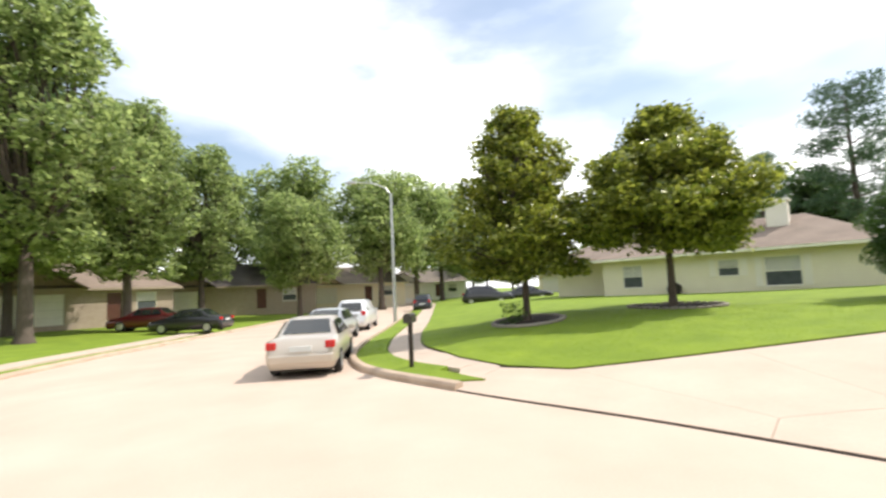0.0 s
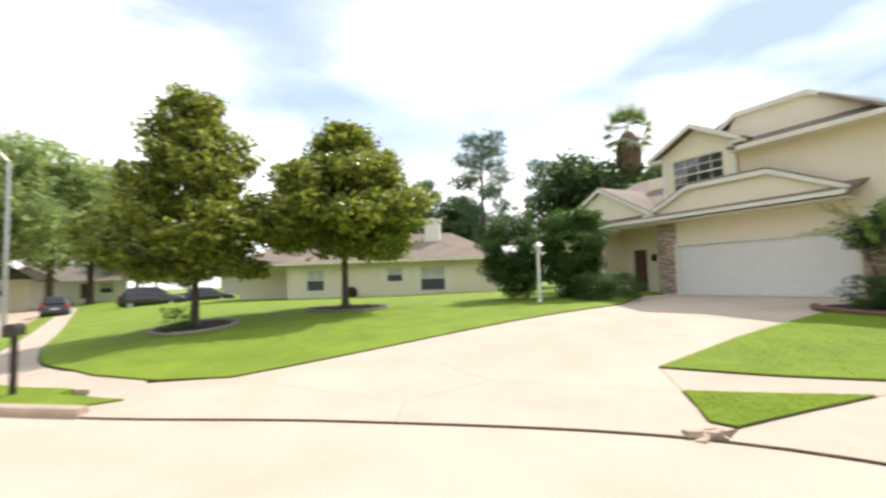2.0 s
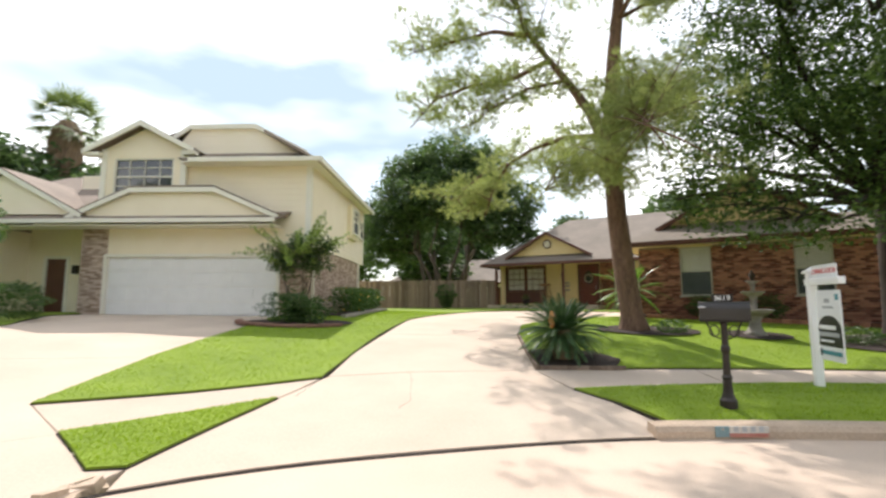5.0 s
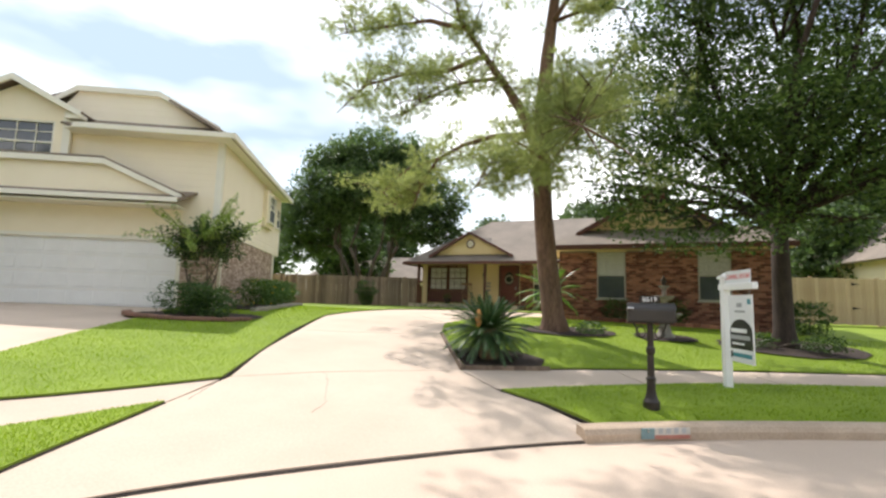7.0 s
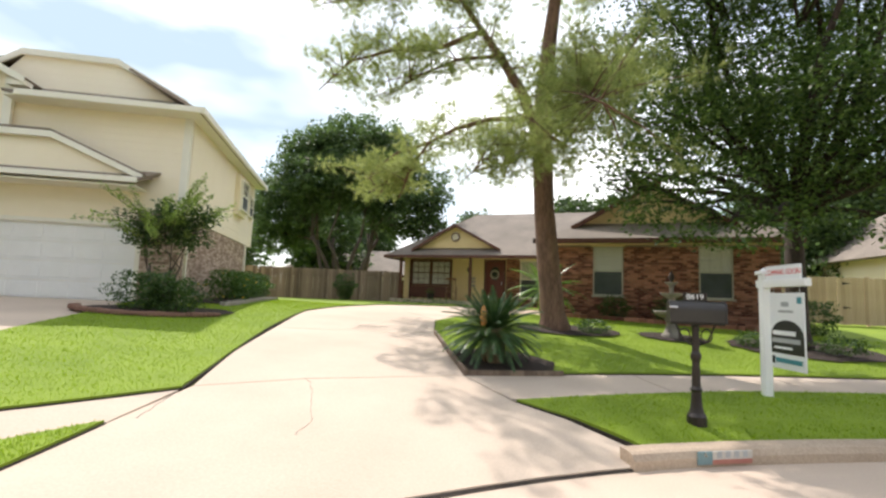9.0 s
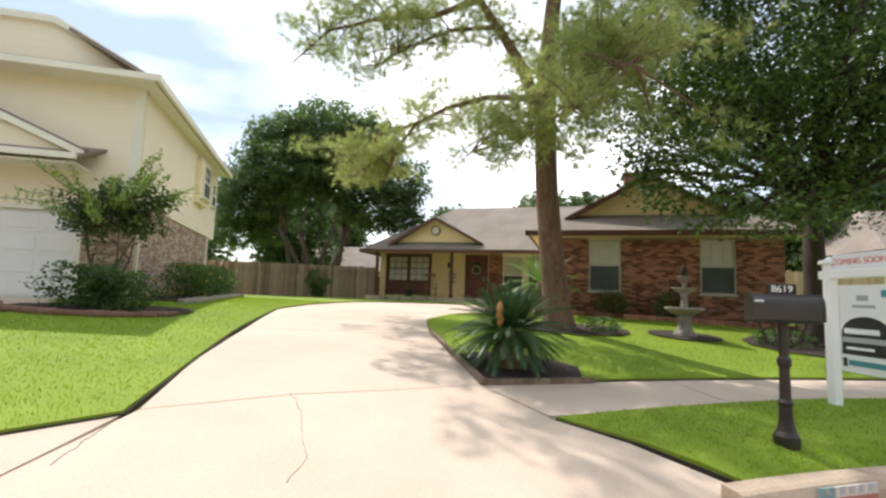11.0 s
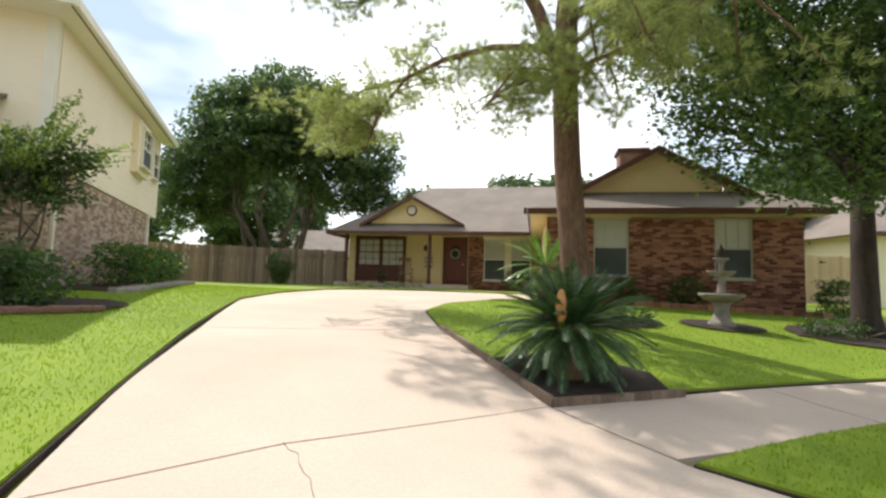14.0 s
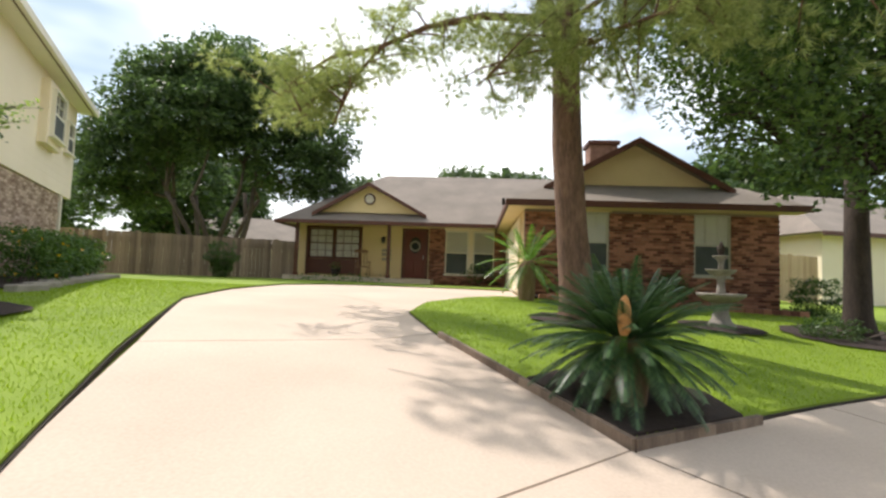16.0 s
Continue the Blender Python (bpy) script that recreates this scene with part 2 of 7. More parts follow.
THATCH = mixed("dead_frond_thatch", (0.13, 0.085, 0.05), (0.30, 0.2, 0.12), 3, 24, 0.95, 0.8, stretch=(3, 3, 0.6))
FLOWER = leafy("yellow_flowers", (0.55, 0.28, 0.02), (0.8, 0.55, 0.06), 0.3)
CONE = mixed("sago_cone", (0.45, 0.20, 0.055), (0.66, 0.36, 0.13), 12, 50, 0.8, 0.8)
STONE = mixed("cast_stone", (0.22, 0.19, 0.16), (0.42, 0.375, 0.32), 5, 50, 0.9, 0.35)
IRON = mixed("dark_bronze_iron", (0.022, 0.018, 0.016), (0.055, 0.045, 0.04), 6, 60, 0.42, 0.15, metal=0.5)
MAILGREY = mixed("mailbox_enamel", (0.035, 0.032, 0.03), (0.06, 0.055, 0.052), 4, 60, 0.38, 0.05, metal=0.3)
STEEL = mixed("galvanised_steel", (0.42, 0.43, 0.43), (0.56, 0.57, 0.57), 3, 40, 0.4, 0.05, metal=0.8)
VINYL = mixed("white_vinyl", (0.80, 0.80, 0.79), (0.87, 0.87, 0.86), 2, 60, 0.35, 0.03)
PANEL_WHITE = mixed("sign_panel_white", (0.74, 0.75, 0.76), (0.82, 0.83, 0.84), 2, 60, 0.35, 0.0)
INK = mixed("black_ink", (0.012, 0.012, 0.013), (0.03, 0.03, 0.032), 3, 60, 0.4, 0.0)
REDINK = mixed("red_ink", (0.55, 0.03, 0.035), (0.65, 0.05, 0.05), 3, 60, 0.4, 0.0)
BLUEINK = mixed("teal_ink", (0.05, 0.22, 0.26), (0.08, 0.30, 0.34), 3, 60, 0.5, 0.0)
GREYINK = mixed("grey_ink", (0.32, 0.33, 0.34), (0.42, 0.43, 0.44), 3, 60, 0.5, 0.0)
WINDOW = glass("window_glass", (0.03, 0.035, 0.04))
BLIND = mixed("window_blinds", (0.55, 0.54, 0.50), (0.68, 0.67, 0.62), 2, 30, 0.6, 0.1, stretch=(0.3, 0.3, 6))
SCREEN = mixed("insect_screen", (0.05, 0.06, 0.062), (0.10, 0.112, 0.115), 2, 90, 0.9, 0.0)
CARGLASS = glass("car_glass", (0.015, 0.018, 0.02), 0.02)
RUBBER = mixed("tyre_rubber", (0.012, 0.012, 0.012), (0.03, 0.03, 0.03), 6, 60, 0.85, 0.2)
ALLOY = mixed("alloy_rim", (0.45, 0.46, 0.47), (0.6, 0.61, 0.62), 6, 60, 0.3, 0.0, metal=0.9)
TAIL = mixed("tail_lamp_red", (0.45, 0.012, 0.012), (0.6, 0.02, 0.02), 6, 60, 0.15, 0.0)
PLATE = mixed("number_plate", (0.6, 0.62, 0.6), (0.7, 0.72, 0.7), 6, 60, 0.4, 0.0)
WOOD = mixed("chair_wood", (0.16, 0.08, 0.04), (0.28, 0.15, 0.075), 5, 50, 0.5, 0.2, stretch=(4, 4, 0.6))
FROST = mixed("frosted_lamp_glass", (0.55, 0.60, 0.60), (0.68, 0.72, 0.72), 6, 60, 0.25, 0.0)


def paint(name, col):
    m = mixed(name, tuple(c * 0.92 for c in col), col, 1.5, 90, 0.28, 0.0, metal=0.35)
    m.node_tree.nodes["Principled BSDF"].inputs["Coat Weight"].default_value = 0.7
    m.node_tree.nodes["Principled BSDF"].inputs["Coat Roughness"].default_value = 0.05
    return m


CAR_GOLD = paint("champagne_car_paint", (0.56, 0.50, 0.42))
CAR_SILVER = paint("silver_car_paint", (0.50, 0.52, 0.53))
CAR_WHITE = paint("white_car_paint", (0.80, 0.80, 0.80))
CAR_BLACK = paint("dark_grey_car_paint", (0.028, 0.028, 0.032))
CAR_RED = paint("maroon_car_paint", (0.11, 0.012, 0.014))


# ---- mesh helpers ----
def link(name, me, mat, parent=None, label=""):
    ob = new(name, me)
    me.materials.append(mat)
    if parent is not None:
        ob.parent = parent
    if label:
        ob["label"] = label
    return ob


def part(name, bm, mat, parent=None, label="", smooth=False):
    me = bpy.data.meshes.new(name)
    bmesh.ops.recalc_face_normals(bm, faces=bm.faces)
    for f in bm.faces:
        f.smooth = smooth
    bm.to_mesh(me)
    bm.free()
    return link(name, me, mat, parent, label)


def soup(name, verts, faces, mat, parent=None, label="", smooth=False):
    me = bpy.data.meshes.new(name)
    me.from_pydata(verts.tolist() if hasattr(verts, "tolist") else verts, [], faces.tolist() if hasattr(faces, "tolist") else faces)
    if smooth:
        me.shade_smooth()
    return link(name, me, mat, parent, label)


def thing(name, m, label, category, group="", kind=""):
    ob = new(name)
    ob.empty_display_size = 0.2
    ob.matrix_basis = m
    return tagged(ob, label, category, group, kind)


def B():
    return bmesh.new()


def box(bm, x0, x1, y0, y1, z0, z1, m=None):
    vs = [bm.verts.new((x, y, z)) for x in (x0, x1) for y in (y0, y1) for z in (z0, z1)]
    if m is not None:
        for v in vs:
            v.co = m @ v.co
    for f in ((0, 1, 3, 2), (4, 6, 7, 5), (0, 4, 5, 1), (2, 3, 7, 6), (0, 2, 6, 4), (1, 5, 7, 3)):
        bm.faces.new([vs[i] for i in f])
    return vs


def bbox(bm, x0, x1, y0, y1, z0, z1, r=0.01, seg=1):
    vs = box(bm, x0, x1, y0, y1, z0, z1)
    es = list({e for v in vs for e in v.link_edges})
    bmesh.ops.bevel(bm, geom=es, offset=r, segments=seg, affect="EDGES", profile=0.5)
    return bm


def prism(bm, pts, vec):
    """A polygon (3D points) pushed along vec."""
    a = [bm.verts.new(p) for p in pts]
    b = [bm.verts.new(Vector(p) + Vector(vec)) for p in pts]
    bm.faces.new(a)
    bm.faces.new(b[::-1])
    k = len(a)
    for i in range(k):
        bm.faces.new((a[i], a[(i + 1) % k], b[(i + 1) % k], b[i]))


def tube(bm, pts, radii, seg=8, cap=True):
    """A tapering round limb along pts."""
    pts = [Vector(p) for p in pts]
    rings = []
    side = Vector((1, 0.2, 0.1))
    for i, p in enumerate(pts):
        d = (pts[min(i + 1, len(pts) - 1)] - pts[max(i - 1, 0)]).normalized()
        side = (side - d * side.dot(d))
        if side.length < 1e-3:
            side = d.orthogonal()
        side.normalize()
        up = d.cross(side)
        rings.append([bm.verts.new(p + (side * math.cos(a) + up * math.sin(a)) * radii[i]) for a in [2 * math.pi * k / seg for k in range(seg)]])
    for r0, r1 in zip(rings, rings[1:]):
        for k in range(seg):
            bm.faces.new((r0[k], r0[(k + 1) % seg], r1[(k + 1) % seg], r1[k]))
    if cap:
        bm.faces.new(rings[0][::-1])
        bm.faces.new(rings[-1])
    return bm


def lathe(bm, prof, seg=20, at=(0, 0, 0)):
    rings = [[bm.verts.new((at[0] + r * math.cos(2 * math.pi * k / seg), at[1] + r * math.sin(2 * math.pi * k / seg), at[2] + z)) for k in range(seg)] for r, z in prof]
    for r0, r1 in zip(rings, rings[1:]):
        for k in range(seg):
            bm.faces.new((r0[k], r0[(k + 1) % seg], r1[(k + 1) % seg], r1[k]))
    bm.faces.new(rings[0][::-1])
    bm.faces.new(rings[-1])
    return bm


def sheet(bm, quad, thick):
    """A flat slab under four (or three) corner points, thick along its own normal."""
    p = [Vector(q) for q in quad]
    nrm = (p[1] - p[0]).cross(p[2] - p[0]).normalized()
    if nrm.z < 0:
        nrm = -nrm
    prism(bm, p, -nrm * thick)


# ---- plan: kerb line, ground height ----
def curve_points(ctrl, n=12):
    p = [np.array(c, float) for c in ctrl]
    p = [2 * p[0] - p[1]] + p + [2 * p[-1] - p[-2]]
    out = []
    for i in range(1, len(p) - 2):
        a, b, c, d = p[i - 1:i + 3]
        for k in range(n):
            t = k / n
            out.append(0.5 * (2 * b + (c - a) * t + (2 * a - 5 * b + 4 * c - d) * t * t + (3 * b - a - 3 * c + d) * t ** 3))
    out.append(p[-2])
    return np.array(out)


KERB = curve_points([(-75, -69), (-45, -43), (-18.8, -20.8), (-9.6, -13.2), (-6.05, -9.2), (-5.08, -5.0), (-4.73, -0.6),
                     (-3.85, 4.0), (-1.88, 6.87), (1.1, 9.38), (7, 12.3), (20, 18), (60, 34)])
ROAD_W = 9.9
_a, _d = KERB[:-1], KERB[1:] - KERB[:-1]
_dd = (_d * _d).sum(1)


def kerb_dist(x, y):
    """Signed distance from the near kerb: positive on the lots."""
    p = np.array((x, y))
    t = np.clip(((p - _a) * _d).sum(1) / _dd, 0, 1)
    v = p - (_a + _d * t[:, None])
    k = int(np.argmin((v * v).sum(1)))
    side = _d[k, 0] * v[k, 1] - _d[k, 1] * v[k, 0]
    return math.copysign(math.hypot(*v[k]), side)


def gz(x, y):
    """Height of the paved ground."""
    s = kerb_dist(x, y)
    if s <= 0:
        o = -s - ROAD_W
        return 0.0 if o <= 0 else 0.06 + 0.5 * (1 - math.exp(-(o / 9) ** 1.4))
    u = min(max((5 - y) / 11, 0), 1)
    v = min(max((x + 1.6) / 3.0, 0), 1) * min(max((y - 8) / 1.5, 0), 1)   # the verge behind the raised kerb
    bank = 0.13 * v * min(max((s - 0.15) / 0.4, 0), 1) * min(max((3.2 - s) / 2, 0), 1)
    a = 1.1 - 0.19 * u * u * (3 - 2 * u)
    return 0.03 + 0.08 * min(s, 1) + bank + a * (1 - math.exp(-(s / 6.6) ** 1.6))


def kerb_offset(d, i0=0, i1=None):
    """Points of the kerb line moved d metres towards the lots."""
    pts = KERB[i0:i1]
    tan = np.gradient(KERB, axis=0)[i0:i1]
    tan /= np.linalg.norm(tan, axis=1)[:, None]
    nrm = np.stack([-tan[:, 1], tan[:, 0]], 1)
    return [tuple(q) for q in pts + nrm * d]


def kerb_index(x, y):
    return int(np.argmin(((KERB - np.array((x, y))) ** 2).sum(1)))


def region(name, poly, mat, lift=0.0, thick=0.12, step=0.9, parent=None, label="", zf=None):
    """A slab over a plan outline that follows the ground."""
    zf = zf or gz
    bm = B()
    vs = [bm.verts.new((x, y, 0)) for x, y in poly]
    bm.faces.new(vs)
    bmesh.ops.triangulate(bm, faces=bm.faces[:])
    for _ in range(7):
        es = [e for e in bm.edges if e.calc_length() > step * (1 + 0.12 * max(0, (e.verts[0].co.length - 22)))]
        if not es:
            break
        bmesh.ops.subdivide_edges(bm, edges=es, cuts=1, use_grid_fill=False)
        bmesh.ops.triangulate(bm, faces=bm.faces[:])
    rim = [e for e in bm.edges if e.is_boundary]
    for v in bm.verts:
        v.co.z = zf(v.co.x, v.co.y) + lift
    got = bmesh.ops.extrude_edge_only(bm, edges=rim)
    for v in got["geom"]:
        if isinstance(v, bmesh.types.BMVert):
            v.co.z -= thick
    return part(name, bm, mat, parent, label, smooth=False)


# ---- ground, road, kerb ----
def ground_sheet():
    u = np.linspace(-1, 1, 101)
    g = np.sinh(5.2 * u) / math.sinh(5.2)
    xs, ys = -6 + 420 * g, 4 + 420 * g
    vs = [(x, y, gz(x, y) - 0.1 - (0.08 if -ROAD_W < kerb_dist(x, y) < 0 else 0)) for x in xs for y in ys]
    n = len(ys)
    fs = [(i * n + j, (i + 1) * n + j, (i + 1) * n + j + 1, i * n + j + 1) for i in range(len(xs) - 1) for j in range(n - 1)]
    ob = soup("ground", vs, fs, TURF, smooth=True)
    tagged(ob, "wide grassy ground of the suburb, green turf", "ground", kind="structure")


ground_sheet()
KS0, KS1 = kerb_index(-45, -43), kerb_index(20, 18)
near_edge = kerb_offset(0.0, 0, None)
far_edge = kerb_offset(-ROAD_W, 0, None)
ob = region("road", near_edge + far_edge[::-1], ROAD, 0.0, 0.15, 2.5, zf=lambda x, y: 0.0)
tagged(ob, "pale sunlit concrete street, slightly stained", "road", kind="structure")


def kerb(name, i0, i1, side, high, label):
    """A rolled concrete kerb swept along the road's edge."""
    bm = B()
    prof = [(-0.015, -0.1), (-0.01, high * 0.55), (0.03, high * 0.9), (0.07, high), (0.2, high + 0.012), (0.2, -0.1)]
    base = 0.0 if side > 0 else -ROAD_W
    rails = [kerb_offset(base + side * d, i0, i1) for d, _ in prof]
    rows = [[bm.verts.new((rails[k][i][0], rails[k][i][1], prof[k][1])) for k in range(len(prof))] for i in range(len(rails[0]))]
    for a, b in zip(rows, rows[1:]):
        for k in range(len(prof) - 1):
            bm.faces.new((a[k], a[k + 1], b[k + 1], b[k]))
    bm.faces.new(rows[0])
    bm.faces.new(rows[-1][::-1])
    tagged(part(name, bm, KERBM), label, "kerb", kind="structure")


i_south, i_tri0, i_tri1, i_north = kerb_index(-4.75, -4.9), kerb_index(-4.2, 3.1), kerb_index(-3.5, 4.6), kerb_index(-0.05, 8.62)
kerb("kerb_south", 0, i_south + 1, 1, 0.15, "raised concrete kerb with stained face")
kerb("kerb_north", i_north, len(KERB), 1, 0.16, "raised concrete kerb with painted house number")
kerb("kerb_far", 0, len(KERB), -1, 0.13, "raised concrete kerb across the street")

# gutter line where the drives meet the street: a dark joint and a low lip
bm = B()
lip_a, lip_b = kerb_offset(-0.006, i_south, i_north + 1), kerb_offset(0.03, i_south, i_north + 1)
for k in range(len(lip_a) - 1):
    prism(bm, [(*lip_a[k], 0.002), (*lip_a[k + 1], 0.002), (*lip_b[k + 1], 0.02), (*lip_b[k], 0.02)], (0, 0, -0.05))
tagged(part("gutter_joint", bm, EARTH), "dark dirt-filled joint between drives and street", "joint", kind="structure")

# ---- drives and walks: slabs with open joints ----
def slabs(name, polys, mat, label, category, gap=0.012, lift=0.0):
    root = thing(name, Matrix(), label, category, kind="structure")
    for poly in polys:
        c = np.mean(np.array(poly), axis=0)
        small = []
        for p in poly:
            d = np.array(p) - c
            small.append(tuple(c + d * (1 - gap / max(np.linalg.norm(d), 0.5))))
        region("slab", small, mat, lift, 0.14, 0.9, root)
    return root


kpt = lambda d, x, y: kerb_offset(d, kerb_index(x, y), kerb_index(x, y) + 1)[0]
arc = kerb_offset(0.03, i_south, kerb_index(-3.95, 4.15) + 1)
arc_s, arc_n = [p for p in arc if p[1] < 0.2], [p for p in arc if p[1] > 0.2]
mid_k = kpt(0.03, -4.6, 0.2)
slabs("driveway_1", [
    [(-6.75, -5.0)] + arc_s + [mid_k, (-5.35, 0.2), (-6.95, -3.45)],
    [mid_k] + arc_n + [(-4.05, 4.6), (-5.35, 4.5), (-6.3, 1.6), (-5.35, 0.2)],
    [(-5.35, 0.2), (-6.3, 1.6), (-9.0, -0.7), (-6.95, -3.45)],
    [(-6.3, 1.6), (-5.35, 4.5), (-6.58, 4.62), (-8.1, 6.76), (-11.2, 2.3), (-9.0, -0.7)],
    [(-8.1, 6.76), (-10.0, 9.9), (-12.2, 12.3), (-12.6, 12.4), (-17.8, 9.4), (-17.3, 8.2), (-13.7, 6.2), (-11.2, 2.3)],
], CONCRETE, "broad pale concrete driveway of a two-storey house", "driveway", 0.005)
arc2 = kerb_offset(0.03, kerb_index(-3.7, 4.3), i_north + 1)
arc2 = arc2[::2] + [arc2[-1]]
slabs("driveway_2", [
    [(-4.05, 4.6), (-4.7, 6.76), (-5.0, 7.98), (-4.17, 9.03), (-2.46, 10.58), (-1.54, 9.8), (-0.1, 8.95)] + arc2[::-1],
    [(-5.0, 7.98), (-5.8, 9.4), (-6.75, 11.5), (-4.63, 12.85), (-4.08, 13.51), (-3.11, 11.72), (-2.46, 10.58), (-4.17, 9.03)],
    [(-6.75, 11.5), (-8.17, 14.4), (-8.6, 16.6), (-6.4, 16.9), (-4.6, 15.2), (-4.08, 13.51), (-4.63, 12.85)],
    [(-8.6, 16.6), (-8.7, 19.6), (-8.0, 21.6), (-6.6, 22.3), (-2.4, 22.6), (-2.4, 19.9), (-3.7, 18.2), (-4.5, 16.5), (-4.6, 15.2), (-6.4, 16.9)],
], CONCRETE, "pale concrete driveway with dark control joints, tree shadows", "driveway")
def crack(pts, width, label):
    """A wandering dirt-filled crack lying in the concrete."""
    g = random.Random(len(pts) + int(10 * pts[0][0]))
    line = []
    for a, b in zip(pts, pts[1:]):
        k = max(2, int(math.dist(a, b) / 0.09))
        line += [(a[0] + (b[0] - a[0]) * i / k + g.gauss(0, 0.012), a[1] + (b[1] - a[1]) * i / k + g.gauss(0, 0.012)) for i in range(k)]
    line.append(pts[-1])
    bm = B()
    for (x0, y0), (x1, y1) in zip(line, line[1:]):
        w = width * g.uniform(0.5, 1.4)
        n = Vector((y1 - y0, x0 - x1, 0)).normalized() * w
        p, q = Vector((x0, y0, gz(x0, y0) + 0.004)), Vector((x1, y1, gz(x1, y1) + 0.004))
        prism(bm, [p - n, q - n, q + n, p + n], (0, 0, -0.006))
    tagged(part("crack", bm, OLD_STONE), label, "crack", kind="structure")


crack([(-4.17, 9.05), (-3.95, 8.85), (-3.76, 8.62), (-3.5, 8.2), (-3.25, 7.9), (-3.15, 7.5)], 0.0022, "thin dark crack across a driveway slab")
crack([(-5.03, 7.9), (-4.85, 7.5), (-4.6, 7.0)], 0.004, "thin dark crack at a driveway's edge")
slabs("sidewalk_1", [[(-4.7, 6.76), (-5.35, 4.5), (-6.58, 4.62), (-6.25, 5.5), (-5.0, 7.83)]], WALK, "short concrete sidewalk between two lawns", "sidewalk")
i_s2 = kerb_index(-5.1, -5.6)
far_walk_a, far_walk_b = kerb_offset(1.2, 0, i_s2), kerb_offset(2.3, 0, i_s2)
walk_polys = []
for k in range(kerb_index(-45, -43), len(far_walk_a) - 1, 6):
    e = min(k + 6, len(far_walk_a) - 1)
    walk_polys.append(far_walk_a[k:e + 1] + far_walk_b[k:e + 1][::-1])
walk_polys.append([far_walk_a[-1], kpt(0.03, -4.78, -4.9), (-6.75, -5.0), far_walk_b[-1]])
slabs("sidewalk_2", walk_polys, WALK, "concrete sidewalk along the street", "sidewalk")
i_n2 = kerb_index(1.1, 9.4)
nw_a, nw_b = kerb_offset(1.86, i_n2 - 12, KS1), kerb_offset(2.99, i_n2 - 12, KS1)
keep = [k for k in range(len(nw_a)) if nw_a[k][0] > -1.0]
nw_a, nw_b = [(-1.6, 9.87)] + [nw_a[k] for k in keep], [(-2.44, 10.56)] + [nw_b[k] for k in keep]
walk_polys = []
for k in range(0, len(nw_a) - 1, 5):
    e = min(k + 5, len(nw_a) - 1)
    walk_polys.append(nw_a[k:e + 1] + nw_b[k:e + 1][::-1])
slabs("sidewalk_3", walk_polys, WALK, "tan concrete sidewalk in tree shade", "sidewalk")

# ---- lawns: turf slabs standing a little proud of the paving ----
def lawn(name, poly, label, lift=0.035, blades=0, edge=True, zone=None):
    ob = region(name, poly, TURF, lift, 0.2, 0.7)
    tagged(ob, label, "lawn", kind="structure")
    if edge:
        bm = B()
        pts = [Vector((x, y, gz(x, y) + 0.012)) for x, y in poly]
        for a, b in zip(pts, pts[1:] + pts[:1]):
            k = max(1, int((b - a).length / 0.6))
            for i in range(k):
                p, q = a.lerp(b, i / k), a.lerp(b, (i + 1) / k)
                p.z, q.z = gz(p.x, p.y) + 0.012, gz(q.x, q.y) + 0.012
                nrm = Vector((q.y - p.y, p.x - q.x, 0)).normalized() * 0.02
                prism(bm, [p - nrm, q - nrm, q + nrm, p + nrm], (0, 0, -0.05))
        tagged(part("lawn_edge", bm, EARTH), "dark trimmed earth edge of a lawn", "lawn edge", kind="structure")
    if blades:
        scatter_blades(poly, lift, blades, zone)


def inside(px, py, poly):
    q = np.array(poly)
    x0, y0 = q[:, 0], q[:, 1]
    x1, y1 = np.roll(x0, -1), np.roll(y0, -1)
    hit = np.zeros(len(px), bool)
    for a, b, c, d in zip(x0, y0, x1, y1):
        cross = ((b > py) != (d > py)) & (px < (c - a) * (py - b) / (d - b + 1e-12) + a)
        hit ^= cross
    return hit


rng = np.random.default_rng(5)


def scatter_blades(poly, lift, count, zone=None):
    """Short mown blades over the part of a lawn that lies close to the walk."""
    q = np.array(zone or poly)
    lo, hi = q.min(0), q.max(0)
    px, py = rng.uniform(lo[0], hi[0], count * 3), rng.uniform(lo[1], hi[1], count * 3)
    ok = inside(px, py, poly) & (inside(px, py, zone) if zone else True)
    px, py = px[ok][:count], py[ok][:count]
    n = len(px)
    # heights from a coarse grid of the ground
    gx, gy = np.linspace(lo[0], hi[0], 30), np.linspace(lo[1], hi[1], 30)
    grid = np.array([[gz(x, y) for y in gy] for x in gx])
    fx, fy = (px - lo[0]) / (hi[0] - lo[0]) * 29, (py - lo[1]) / (hi[1] - lo[1]) * 29
    ix, iy = np.clip(fx.astype(int), 0, 28), np.clip(fy.astype(int), 0, 28)
    tx, ty = fx - ix, fy - iy
    pz = (grid[ix, iy] * (1 - tx) * (1 - ty) + grid[ix + 1, iy] * tx * (1 - ty) + grid[ix, iy + 1] * (1 - tx) * ty + grid[ix + 1, iy + 1] * tx * ty) + lift - 0.01
    a = rng.uniform(0, 2 * math.pi, n)
    h, w = rng.uniform(0.018, 0.045, n), rng.uniform(0.004, 0.008, n)
    lean = rng.uniform(0.0, 0.03, n)
    c, s = np.cos(a), np.sin(a)
    base = np.stack([px, py, pz], 1)
    v0 = base + np.stack([c * w, s * w, 0 * w], 1)
    v1 = base - np.stack([c * w, s * w, 0 * w], 1)
    v2 = base + np.stack([-s * lean, c * lean, h], 1)
    verts = np.stack([v0, v1, v2], 1).reshape(-1, 3)
    ob = soup("grass", verts, np.arange(3 * n).reshape(-1, 3), BLADES)
    tagged(ob, "short mown bright green grass blades", "grass", kind="stuff")


